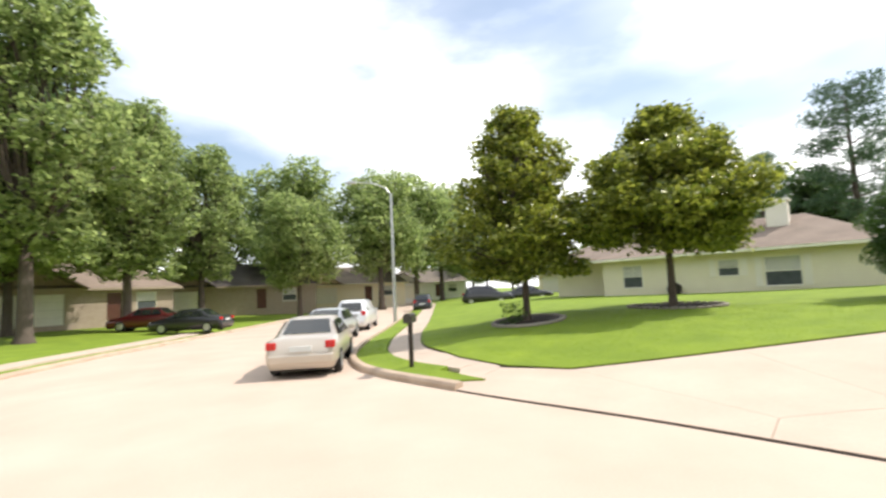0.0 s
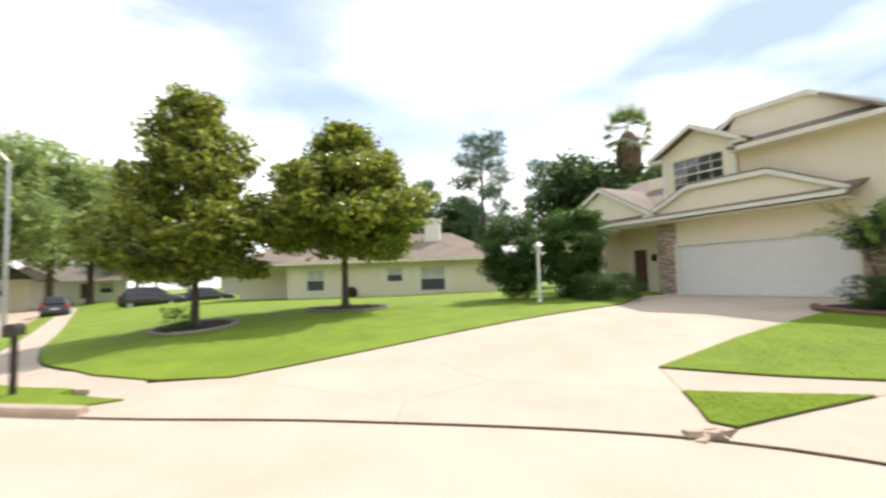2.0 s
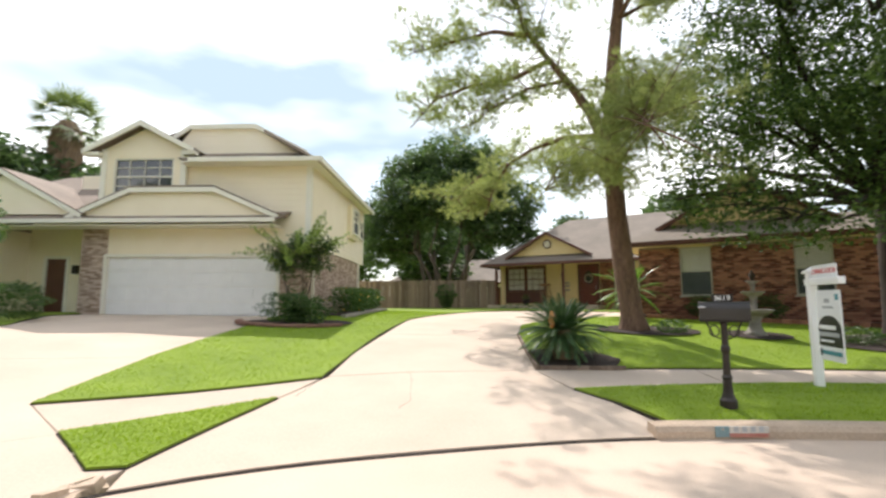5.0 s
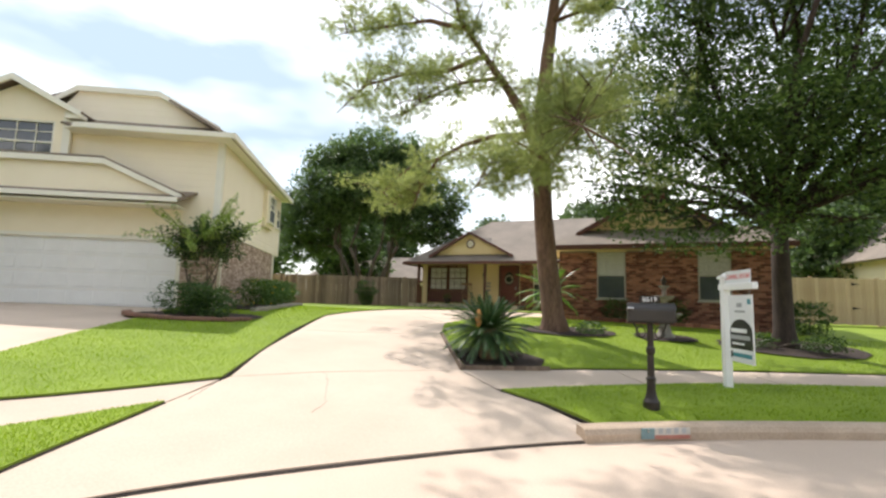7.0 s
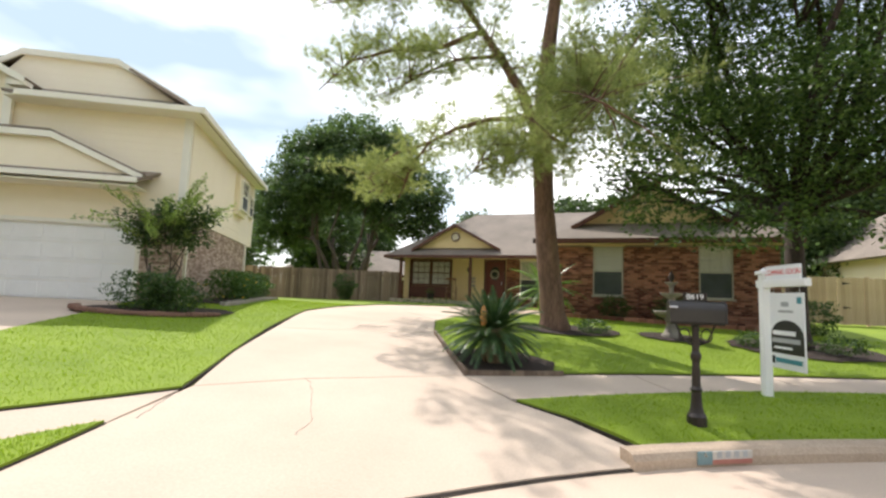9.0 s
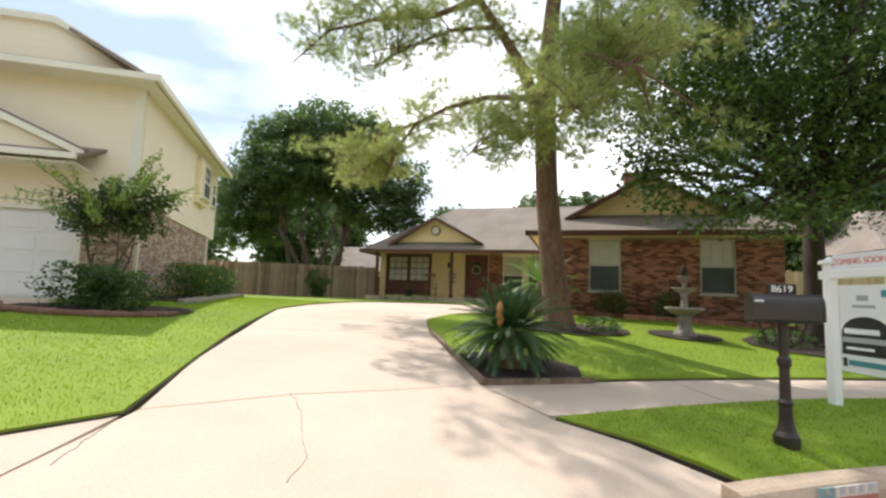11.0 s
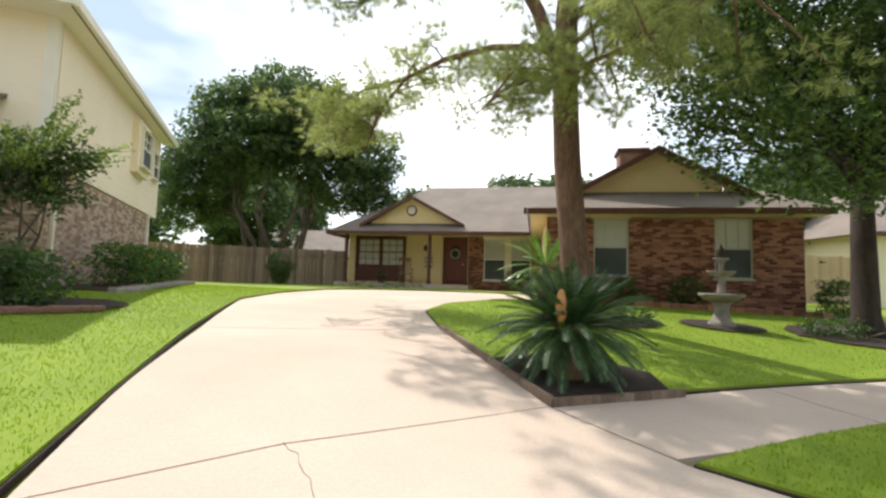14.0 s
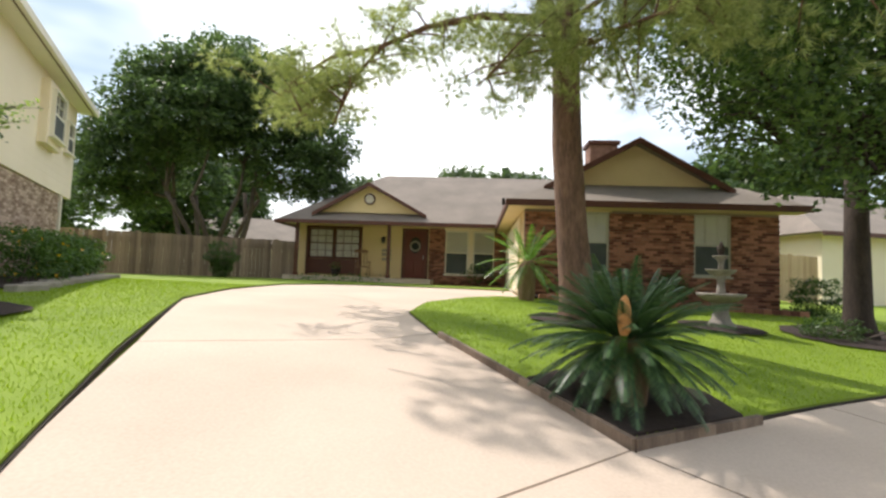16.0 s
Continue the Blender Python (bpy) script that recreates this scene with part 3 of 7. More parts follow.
i_far = kerb_index(-45, -43)
back_walk = kerb_offset(2.34, i_far, i_s2 - 1)
lawn("lawn_1", [(-6.95, -3.45), (-6.85, -4.9), (-7.4, -6.7)] + [p for p in back_walk[::-1] if p[0] < -8.5][::2] + [(-60, -30), (-40, 6), (-24, 12), (-18.2, 9.6), (-17.3, 8.0), (-13.7, 6.2), (-11.2, 2.3), (-9.0, -0.7)],
     "large sunlit green lawn with trimmed edges", 0.035, 26000, True, [(-6, -12), (-6, 0), (-12, 4), (-16, 3), (-16, -9)])
strip = kerb_offset(0.2, i_far, i_south - 1)
inner = kerb_offset(1.16, i_far, i_s2 - 1)
lawn("lawn_2", [(-5.75, -4.75)] + strip[::-1][::2] + inner[::2] + [(-6.1, -6.3)], "narrow green verge along the street kerb", 0.035, 5000, False, [(-4, -4), (-4, -13), (-11, -13), (-11, -4)])
lawn("lawn_3", [(-5.35, 4.5), (-4.7, 6.76), (-4.05, 4.6), (-4.25, 4.35)], "small triangular patch of green lawn", 0.035, 5000)
lawn("lawn_4", [(-6.58, 4.62), (-5.75, 6.2), (-5.0, 7.83), (-5.8, 9.4), (-6.65, 11.1), (-8.17, 14.4), (-8.6, 16.6), (-8.75, 19.6), (-8.05, 21.65), (-6.6, 22.36), (-2.45, 22.66), (-2.45, 25.45), (-11.0, 25.45), (-11.5, 25.6), (-18.6, 22.6), (-15.8, 20.6), (-11.3, 13.2), (-11.9, 12.3), (-10.0, 9.9), (-8.1, 6.76)],
     "wedge of bright green lawn between two driveways", 0.035, 60000, True, [(-13, 4), (-4, 4), (-4, 18), (-13, 18)])
lawn_right = kerb_offset(3.03, i_n2 - 12, KS1)
lawn("lawn_5", [(-2.44, 10.64)] + [p for p in lawn_right if p[0] > -1.9][::2] + [(24, 26), (14, 24), (5, 21), (4.4, 19.2), (-2.3, 19.2), (-2.9, 19.2), (-3.7, 18.2), (-4.5, 16.5), (-4.62, 14.95), (-4.08, 13.51), (-3.11, 11.72)],
     "green front lawn dappled with tree shade", 0.035, 80000, True, [(-5, 10), (7, 13), (8, 19), (-5, 19)])
verge = kerb_offset(0.21, i_north, KS1)
verge_in = [p for p in kerb_offset(1.83, i_n2 - 12, KS1) if p[0] > -1.2]
lawn("lawn_6", [(0.02, 8.98)] + verge[1::2] + verge_in[::-1][::2] + [(-1.5, 9.78)], "green grass verge with a bare patch beside the kerb", 0.035, 30000, True, [(-2, 8), (8, 9), (8, 15), (-2, 11)])
# far side of the street
far_in = kerb_offset(-ROAD_W - 0.22, 0, KS0 + 60)
tagged(region("sidewalk_4", kerb_offset(-ROAD_W - 1.5, 24, 60) + kerb_offset(-ROAD_W - 2.5, 24, 60)[::-1], WALK, -0.03, 0.1, 2.0), "concrete sidewalk across the street", "sidewalk", kind="structure")

# kerb stub at the tip of the triangular lawn
bm = B()
for k in range(9):
    a = k * 0.7
    box(bm, -0.1, 0.1, -0.07, 0.07, -0.02, 0.055 + 0.03 * math.sin(k * 2.1), Matrix.Translation((-4.0 + 0.22 * math.cos(a) * (k / 9), 4.25 + 0.32 * math.sin(a) * (k / 9), 0.0)) @ Euler((0.2 * math.sin(k), 0.15 * math.cos(k * 3), a)).to_matrix().to_4x4())
tagged(part("kerb_stub", bm, KERBM), "broken stub of stained concrete kerb at a lawn tip", "kerb", kind="structure")


# ---- building blocks of houses ----
def wall(bm, x0, x1, y0, y1, z0, z1, holes=()):
    """A wall along x with rectangular openings (xa, xb, za, zb) cut through."""
    xs = sorted({x0, x1, *[h[0] for h in holes], *[h[1] for h in holes]})
    for a, b in zip(xs, xs[1:]):
        hs = sorted((h[2], h[3]) for h in holes if h[0] < (a + b) / 2 < h[1])
        z = z0
        for za, zb in hs:
            if za > z + 1e-4:
                box(bm, a, b, y0, y1, z, za)
            z = zb
        if z1 > z + 1e-4:
            box(bm, a, b, y0, y1, z, z1)


def brick_face(parent, x0, x1, z0, z1, y, holes, mat, most=300, turn=Matrix(), first=(0, 1)):
    """Courses of single bricks proud of a wall's face; past a count they are joined."""
    bw, bh, j = 0.2, 0.068, 0.011
    me = bpy.data.meshes.new("brick")
    bm = B()
    box(bm, 0, bw - j, -0.016, 0.004, 0, bh - j)
    bm.to_mesh(me)
    bm.free()
    me.materials.append(mat)
    vs, fs = [], []
    quad = ((0, 1, 3, 2), (4, 6, 7, 5), (0, 4, 5, 1), (2, 3, 7, 6), (0, 2, 6, 4), (1, 5, 7, 3))
    count = 0
    row, z = 0, z0
    while z + bh <= z1 + 0.01:
        x = x0 - (bw / 2 if row % 2 else 0)
        while x < x1:
            a, b = max(x, x0), min(x + bw - j, x1)
            x += bw
            if b - a < 0.03:
                continue
            cut = [h for h in holes if h[2] < z + bh / 2 < h[3] and h[0] < b and h[1] > a]
            if cut:
                h = cut[0]
                if a < h[0] - 0.03:
                    b = h[0]
                elif b > h[1] + 0.03:
                    a = h[1]
                else:
                    continue
            if count < most and b - a > bw - j - 0.001 and first[0] * (z1 - z0) <= z - z0 <= first[1] * (z1 - z0):
                ob = new("brick", me)
                ob.parent = parent
                ob.matrix_basis = turn @ Matrix.Translation((a, y + 0.005 * math.sin(count * 7.3), z))
                count += 1
            else:
                dy = 0.004 * math.sin(len(vs) * 0.37)
                k = len(vs)
                for px in (a, b):
                    for py in (y - 0.016 + dy, y + 0.004):
                        for pz in (z, z + bh - j):
                            vs.append(tuple(turn @ Vector((px, py, pz))))
                fs += [tuple(k + i for i in f) for f in quad]
        z += bh
        row += 1
    if vs:
        ob = soup("brickwork", vs, fs, mat, parent)
        ob["kind"] = "stuff"


def window(parent, x0, x1, z0, z1, y, frame_mat, cols=2, rows=4, blind=True, low_screen=0.48, deep=0.09, rim=0.05, turn=None):
    """A sash window in a wall that faces -y: frame, panes, glazing bars, sill, blind."""
    win = new("window")
    win.parent = parent
    if turn is not None:
        win.matrix_basis = turn
    bm = B()
    for a, b, c, d in ((x0, x1, z1 - rim, z1), (x0, x1, z0, z0 + rim), (x0, x0 + rim, z0 + rim, z1 - rim), (x1 - rim, x1, z0 + rim, z1 - rim)):
        box(bm, a, b, y - 0.012, y + deep, c, d)
    mid = z0 + (z1 - z0) * 0.5
    box(bm, x0 + rim, x1 - rim, y + 0.01, y + deep - 0.02, mid - 0.025, mid + 0.025)
    part("window_frame", bm, frame_mat, win)
    bm = B()
    for i in range(1, cols):
        x = x0 + (x1 - x0) * i / cols
        box(bm, x - 0.011, x + 0.011, y + 0.035, y + 0.062, z0 + rim, z1 - rim)
    for i in range(1, rows):
        z = z0 + (z1 - z0) * i / rows
        if abs(z - mid) > 0.05:
            box(bm, x0 + rim, x1 - rim, y + 0.035, y + 0.062, z - 0.011, z + 0.011)
    if cols > 1 or rows > 2:
        part("glazing_grid", bm, frame_mat, win)["kind"] = "stuff"
    else:
        bm.free()
    bm = B()
    box(bm, x0 + rim, x1 - rim, y + 0.066, y + 0.072, z0 + rim, z1 - rim)
    part("pane", bm, WINDOW, win)
    if blind:
        bm = B()
        zz = z0 + rim + (z1 - z0) * low_screen
        while zz < z1 - rim:
            box(bm, x0 + rim, x1 - rim, y + 0.056, y + 0.0635, zz, min(zz + 0.045, z1 - rim))
            zz += 0.052
        part("blind", bm, BLIND, win, "pale slatted blind in the upper sash")["kind"] = "stuff"
    if low_screen:
        bm = B()
        box(bm, x0 + rim, x1 - rim, y + 0.02, y + 0.028, z0 + rim, mid - 0.025)
        part("screen", bm, SCREEN, win)
    bm = B()
    bbox(bm, x0 - 0.05, x1 + 0.05, y - 0.06, y + deep, z0 - 0.05, z0 - 0.001, 0.008)
    part("window_sill", bm, frame_mat, win)
    return win


def boards(bm, pts, w, t, out):
    """Rake or fascia boards along a line of points: w deep (down), t thick towards out."""
    for a, b in zip(pts, pts[1:]):
        a, b = Vector(a), Vector(b)
        prism(bm, [a, b, b - Vector((0, 0, w)), a - Vector((0, 0, w))], Vector(out) * t)


def trim_boards(name, parent, pts, w, t, out, mat=None):
    """Each length of fascia or rake board as a part of its own."""
    for a, b in zip(pts, pts[1:]):
        bm = B()
        boards(bm, [a, b], w, t, out)
        part(name, bm, mat or PALE, parent)


# ---- the brick house ----
bh = thing("brick_house", Matrix(), "single-storey red brick house with ochre gables and brown trim", "house")
WIN_A, WIN_B = (-1.04, -0.13, 1.8, 3.38), (2.02, 2.93, 1.8, 3.38)
bm = B()
wall(bm, -2.3, 4.12, 19.72, 19.95, 0.7, 3.42, (WIN_A, WIN_B))
part("wall", bm, MORTAR, bh)
brick_face(bh, -2.3, 4.12, 0.98, 3.4, 19.715, (WIN_A, WIN_B), BRICK, 300, first=(0.1, 0.8))
for w in (WIN_A, WIN_B):
    window(bh, *w, 19.74, SHADED_FRAME, 3, 6, rim=0.04)
bm = B()
wall(bm, -2.3, 4.12, 19.66, 19.95, 3.421, 3.56)
box(bm, -1.1, -0.07, 19.69, 19.72, 3.381, 3.42)
part("frieze", bm, OCHRE, bh)
# side walls and rear of the wing and main block
for dims in ((-2.3, -2.08, 19.951, 27.1, 0.9, 3.56), (3.9, 4.12, 19.951, 36, 0.7, 3.56), (-11.2, 3.9, 35.8, 36, 0.9, 3.6), (-11.2, -10.98, 27.301, 35.8, 0.9, 3.6)):
    bm = B()
    box(bm, *dims)
    part("wall", bm, OCHRE, bh)
bm = B()   # corner boards of the wing's driveway side and a garage door in it
box(bm, -2.345, -2.302, 20.9, 25.9, 1.15, 3.35)
for k in range(4):
    box(bm, -2.365, -2.347, 20.95, 25.85, 1.2 + k * 0.54, 1.68 + k * 0.54)
part("garage_door", bm, CREAM, bh)
# entrance wall
BAY, DOOR, WD, WE = (-10.78, -8.52, 1.5, 3.48), (-6.66, -5.62, 1.42, 3.52), (-4.86, -3.9, 1.66, 3.5), (-3.68, -2.8, 1.66, 3.5)
bm = B()
wall(bm, -11.2, -5.55, 27.1, 27.3, 1.0, 3.62, (BAY, DOOR))
part("wall", bm, OCHRE, bh)
bm = B()
wall(bm, -5.549, -2.301, 27.1, 27.3, 1.0, 3.6, (WD, WE))
part("wall", bm, MORTAR, bh)
brick_face(bh, -5.54, -2.31, 1.2, 3.6, 27.095, ((-4.86, -2.8, 1.66, 3.6),), BRICK, 0)
bm = B()
box(bm, -3.895, -3.685, 27.05, 27.1, 1.66, 3.5)
box(bm, -4.9, -2.78, 27.06, 27.1, 3.5, 3.61)
part("mullion_post", bm, CREAM, bh)
window(bh, *WD, 27.12, PALE, 1, 2)
window(bh, *WE, 27.12, PALE, 1, 2)
window(bh, -10.76, -9.68, 2.2, 3.46, 27.12, BROWN, 3, 4, True, 0.0)
window(bh, -9.62, -8.54, 2.2, 3.46, 27.12, BROWN, 3, 4, True, 0.0)
bm = B()
box(bm, -10.78, -8.52, 27.06, 27.14, 1.5, 2.14)
box(bm, -10.86, -10.775, 27.04, 27.2, 1.45, 3.56)
box(bm, -8.525, -8.44, 27.04, 27.2, 1.45, 3.56)
box(bm, -9.69, -9.61, 27.04, 27.2, 2.14, 3.48)
box(bm, -10.775, -8.525, 27.04, 27.2, 3.48, 3.56)
part("bay_panel", bm, BROWN, bh)
# front door
door = new("door")
door.parent = bh
bm = B()
box(bm, -6.6, -5.68, 27.13, 27.18, 1.44, 3.46)
for x0, x1, z0, z1 in ((-6.5, -6.18, 1.6, 2.2), (-6.1, -5.78, 1.6, 2.2)):
    bbox(bm, x0, x1, 27.11, 27.135, z0, z1, 0.012)
part("leaf", bm, DOORRED, door, "red-brown panelled door leaf")
bm = B()
box(bm, -6.7, -6.6, 27.06, 27.2, 1.42, 3.55)
box(bm, -5.68, -5.58, 27.06, 27.2, 1.42, 3.55)
box(bm, -6.6, -5.68, 27.06, 27.2, 3.46, 3.55)
part("door_frame", bm, BROWN, door)
bm = B()
lathe(bm, [(0.26, -0.012), (0.28, 0), (0.26, 0.012)], 24)
bmesh.ops.transform(bm, matrix=pose(-6.14, 27.125, 2.85, 90, 0, 0) @ Matrix.Diagonal((0.85, 1.25, 1, 1)), verts=bm.verts)
part("oval_glass", bm, WINDOW, door, "oval leaded glass light")
bm = B()
tube(bm, [(-6.14 + 0.2 * math.cos(a), 27.08, 2.8 + 0.2 * math.sin(a)) for a in np.linspace(0, 6.2, 14)], [0.045] * 14, 6)
part("wreath", bm, STONE, door, "pale round wreath on the door")
bm = B()
tube(bm, [(-5.78, 27.12, 2.4), (-5.78, 27.07, 2.4), (-5.78, 27.07, 2.25)], [0.014] * 3, 6)
part("door_handle", bm, ALLOY, door)
# porch
bm = B()
box(bm, -11.2, -5.3, 25.5, 27.1, 1.05, 1.42)
part("porch_slab", bm, WALK, bh)
for x in (-10.75, -7.02):
    bm = B()
    bbox(bm, x - 0.065, x + 0.065, 25.62, 25.75, 1.42, 3.56, 0.01)
    bbox(bm, x - 0.09, x + 0.09, 25.6, 25.77, 1.42, 1.55, 0.01)
    part("porch_post", bm, BROWN, bh)
bm = B()
box(bm, -11.25, -2.75, 25.58, 25.78, 3.5, 3.6)
box(bm, -11.25, -2.3, 25.8, 27.1, 3.6, 3.63)
part("porch_beam", bm, OCHRE, bh)
# roofs
EV, RG = 3.62, 6.5
bm = B()
sheet(bm, [(-11.5, 25.35, EV), (-2.6, 25.35, EV), (-2.6, 30.4, RG), (-8.15, 30.4, RG)], 0.1)
part("roof", bm, ROOF_GREY, bh, "grey-brown shingled main roof")
bm = B()
sheet(bm, [(-2.6, 26.6, EV + 0.71), (5.0, 26.6, EV + 0.71), (2.5, 30.4, RG), (-2.6, 30.4, RG)], 0.1)
part("roof", bm, ROOF_GREY, bh, "grey-brown shingled main roof")
bm = B()
sheet(bm, [(-11.5, 25.35, EV), (-8.15, 30.4, RG), (-11.5, 36.5, EV)], 0.1)
part("roof", bm, ROOF_GREY, bh, "grey-brown shingled main roof")
bm = B()
sheet(bm, [(-11.5, 36.5, EV), (5.0, 36.5, EV), (2.5, 30.4, RG), (-8.15, 30.4, RG)], 0.1)
part("roof", bm, ROOF_GREY, bh, "grey-brown shingled main roof")
bm = B()
sheet(bm, [(5.0, 26.6, EV), (5.0, 36.5, EV), (2.5, 30.4, RG)], 0.1)
part("roof", bm, ROOF_GREY, bh, "grey-brown shingled main roof")
GX, GZ, WE_ = 0.75, 5.48, 3.58
bm = B()
sheet(bm, [(-2.78, 19.18, WE_), (4.55, 19.18, WE_), (3.55, 20.42, 4.24), (-1.55, 20.42, 4.24)], 0.08)
part("roof", bm, ROOF_GREY, bh, "grey-brown shingled wing roof with a gablet")
bm = B()
sheet(bm, [(-2.78, 19.18, WE_), (-1.55, 20.42, 4.24), (-1.55, 31, 4.24), (-2.78, 31, WE_)], 0.08)
part("roof", bm, ROOF_GREY, bh, "grey-brown shingled wing roof with a gablet")
bm = B()
sheet(bm, [(4.55, 19.18, WE_), (3.55, 20.42, 4.24), (3.55, 31, 4.24), (4.55, 31, WE_)], 0.08)
part("roof", bm, ROOF_GREY, bh, "grey-brown shingled wing roof with a gablet")
bm = B()
sheet(bm, [(-1.75, 20.1, 4.14), (GX, 20.1, GZ), (GX, 30.5, GZ), (-1.75, 30.5, 4.14)], 0.08)
part("roof", bm, ROOF_GREY, bh, "grey-brown shingled wing roof with a gablet")
bm = B()
sheet(bm, [(3.2, 20.1, 4.14), (GX, 20.1, GZ), (GX, 30.5, GZ), (3.2, 30.5, 4.14)], 0.08)
part("roof", bm, ROOF_GREY, bh, "grey-brown shingled wing roof with a gablet")
bm = B()
prism(bm, [(-1.5, 20.43, 4.18), (2.98, 20.43, 4.18), (GX, 20.43, GZ - 0.1)], (0, 0.15, 0))
part("gable", bm, OCHRE, bh)
trim_boards("fascia", bh, [(-1.78, 20.08, 4.12), (GX, 20.08, GZ + 0.02), (3.23, 20.08, 4.12)], 0.17, 0.05, (0, -1, 0), BROWN)
trim_boards("fascia", bh, [(-2.8, 19.15, WE_), (4.57, 19.15, WE_)], 0.16, 0.04, (0, -1, 0), BROWN)
trim_boards("fascia", bh, [(-2.8, 19.12, WE_), (-2.8, 25.6, WE_)], 0.16, 0.04, (-1, 0, 0), BROWN)
trim_boards("fascia", bh, [(-11.5, 25.32, EV), (-2.84, 25.32, EV)], 0.15, 0.04, (0, -1, 0), BROWN)
trim_boards("fascia", bh, [(-11.52, 25.28, EV), (-11.52, 36.5, EV)], 0.15, 0.04, (-1, 0, 0), BROWN)
bm = B()
box(bm, -2.76, -2.302, 19.2, 27.0, 3.42, 3.45)
box(bm, -2.3, 4.5, 19.2, 19.655, 3.42, 3.45)
part("soffit", bm, OCHRE, bh)
bm = B()   # porch gablet
prism(bm, [(-9.85, 25.95, 4.02), (-5.75, 25.95, 4.02), (-7.92, 25.95, 5.12)], (0, 0.12, 0))
part("gable", bm, OCHRE, bh)
bm = B()
sheet(bm, [(-10.15, 25.7, 3.98), (-7.92, 25.7, 5.2), (-7.92, 28.6, 5.2), (-10.15, 28.6, 3.98)], 0.08)
part("roof", bm, ROOF_GREY, bh)
bm = B()
sheet(bm, [(-5.6, 25.7, 3.98), (-7.92, 25.7, 5.2), (-7.92, 28.6, 5.2), (-5.6, 28.6, 3.98)], 0.08)
part("roof", bm, ROOF_GREY, bh)
bm = B()
boards(bm, [(-10.18, 25.68, 3.96), (-7.92, 25.68, 5.22), (-5.57, 25.68, 3.96)], 0.14, 0.05, (0, -1, 0))
part("rake_board", bm, BROWN, bh)
bm = B()
tube(bm, [(-7.92 + 0.2 * math.cos(a), 25.93, 4.58 + 0.2 * math.sin(a)) for a in np.linspace(0, 2 * math.pi, 21)], [0.04] * 21, 6)
part("vent_ring", bm, BROWN, bh)
bm = B()
for k in range(7):
    z = 4.43 + k * 0.05
    h = math.sqrt(max(0.19 ** 2 - (z - 4.58) ** 2, 0.0004))
    box(bm, -7.92 - h, -7.92 + h, 25.9, 25.945, z - 0.016, z + 0.016)
part("vent_louvre", bm, PALE, bh)
bm = B()
bbox(bm, 0.35, 1.3, 24.0, 24.8, 4.8, 6.42, 0.02)
chimney = part("chimney", bm, RED_STONE, bh, "reddish boxed chimney")
bm = B()
bbox(bm, 0.27, 1.38, 23.92, 24.88, 6.421, 6.56, 0.02)
part("cap", bm, BROWN, chimney, "flat brown cap")
bm = B()
bbox(bm, -2.94, -2.86, 19.3, 19.42, 3.45, 3.62, 0.01)
part("flood_lamp", bm, IRON, bh)

# ---- the two-storey house ----
LM = pose(-11.43, 13.08, 0, 0, 0, 31)
th = thing("two_storey_house", LM, "two-storey cream house with tan brick below and a white garage door", "house")
GX0, GX1, GZ1 = -6.85, -1.02, 3.12      # garage opening
for x0, x1, z1 in ((GX1, 0.0, 3.5), (-7.75, GX0, 4.1)):
    bm = B()
    wall(bm, x0, x1, 0.0, 0.22, 0.7, z1)
    part("pier", bm, TAN_MORTAR, th)
brick_face(th, GX1 + 0.01, -0.01, 1.05, 3.5, -0.004, (), TAN_BRICK, 140)
brick_face(th, -7.75, GX0 - 0.01, 1.05, 4.1, -0.004, (), TAN_BRICK, 100)
for x0, x1, y0, y1, z0, z1, hs in ((GX0, GX1, 0.0, 0.22, GZ1, 4.5, ()), (GX1, 0.0, 0.0, 0.22, 3.501, 4.5, ()), (-10.7, -7.75, 1.2, 1.4, 0.9, 4.5, ((-10.1, -9.15, 1.0, 3.25),)),
                                   (-7.95, -7.751, 0.22, 1.2, 0.9, 4.1, ()), (-14.2, -10.7, 0.0, 0.2, 0.8, 4.6, ()), (-10.9, -10.701, 0.2, 1.2, 0.9, 4.1, ()),
                                   (-14.2, -14.0, 0.2, 9, 0.8, 4.6, ()), (-14.0, -0.2, 8.8, 9.0, 0.8, 4.6, ())):
    bm = B()
    wall(bm, x0, x1, y0, y1, z0, z1, hs)
    part("wall", bm, CREAM, th)
bm = B()
box(bm, GX0 - 0.1, GX0 + 0.01, -0.03, 0.1, 1.0, GZ1 + 0.08)
box(bm, GX1 - 0.01, GX1 + 0.1, -0.03, 0.1, 1.0, GZ1 + 0.08)
box(bm, GX0 + 0.01, GX1 - 0.01, -0.03, 0.1, GZ1 - 0.02, GZ1 + 0.08)
part("garage_trim", bm, PALE, th)
gd = new("garage_door")
gd.parent = th
for k in range(4):
    bm = B()
    z0 = 1.1 + k * 0.5025
    box(bm, GX0 + 0.02, GX1 - 0.02, 0.08, 0.12, z0, z0 + 0.496)
    for j in range(8):
        x0 = GX0 + 0.1 + j * 0.715
        bbox(bm, x0, x0 + 0.63, 0.066, 0.085, z0 + 0.07, z0 + 0.44, 0.012)
    part("panel", bm, WHITE, gd)
bm = B()
box(bm, -10.0, -9.25, 1.22, 1.27, 1.1, 3.15)
part("entry_door", bm, BROWN, th, "dark brown entry door in a recess")
bm = B()
box(bm, -10.1, -10.0, 1.16, 1.3, 1.0, 3.25)
box(bm, -9.25, -9.15, 1.16, 1.3, 1.0, 3.25)
box(bm, -10.0, -9.25, 1.16, 1.3, 3.15, 3.25)
part("door_frame", bm, PALE, th)
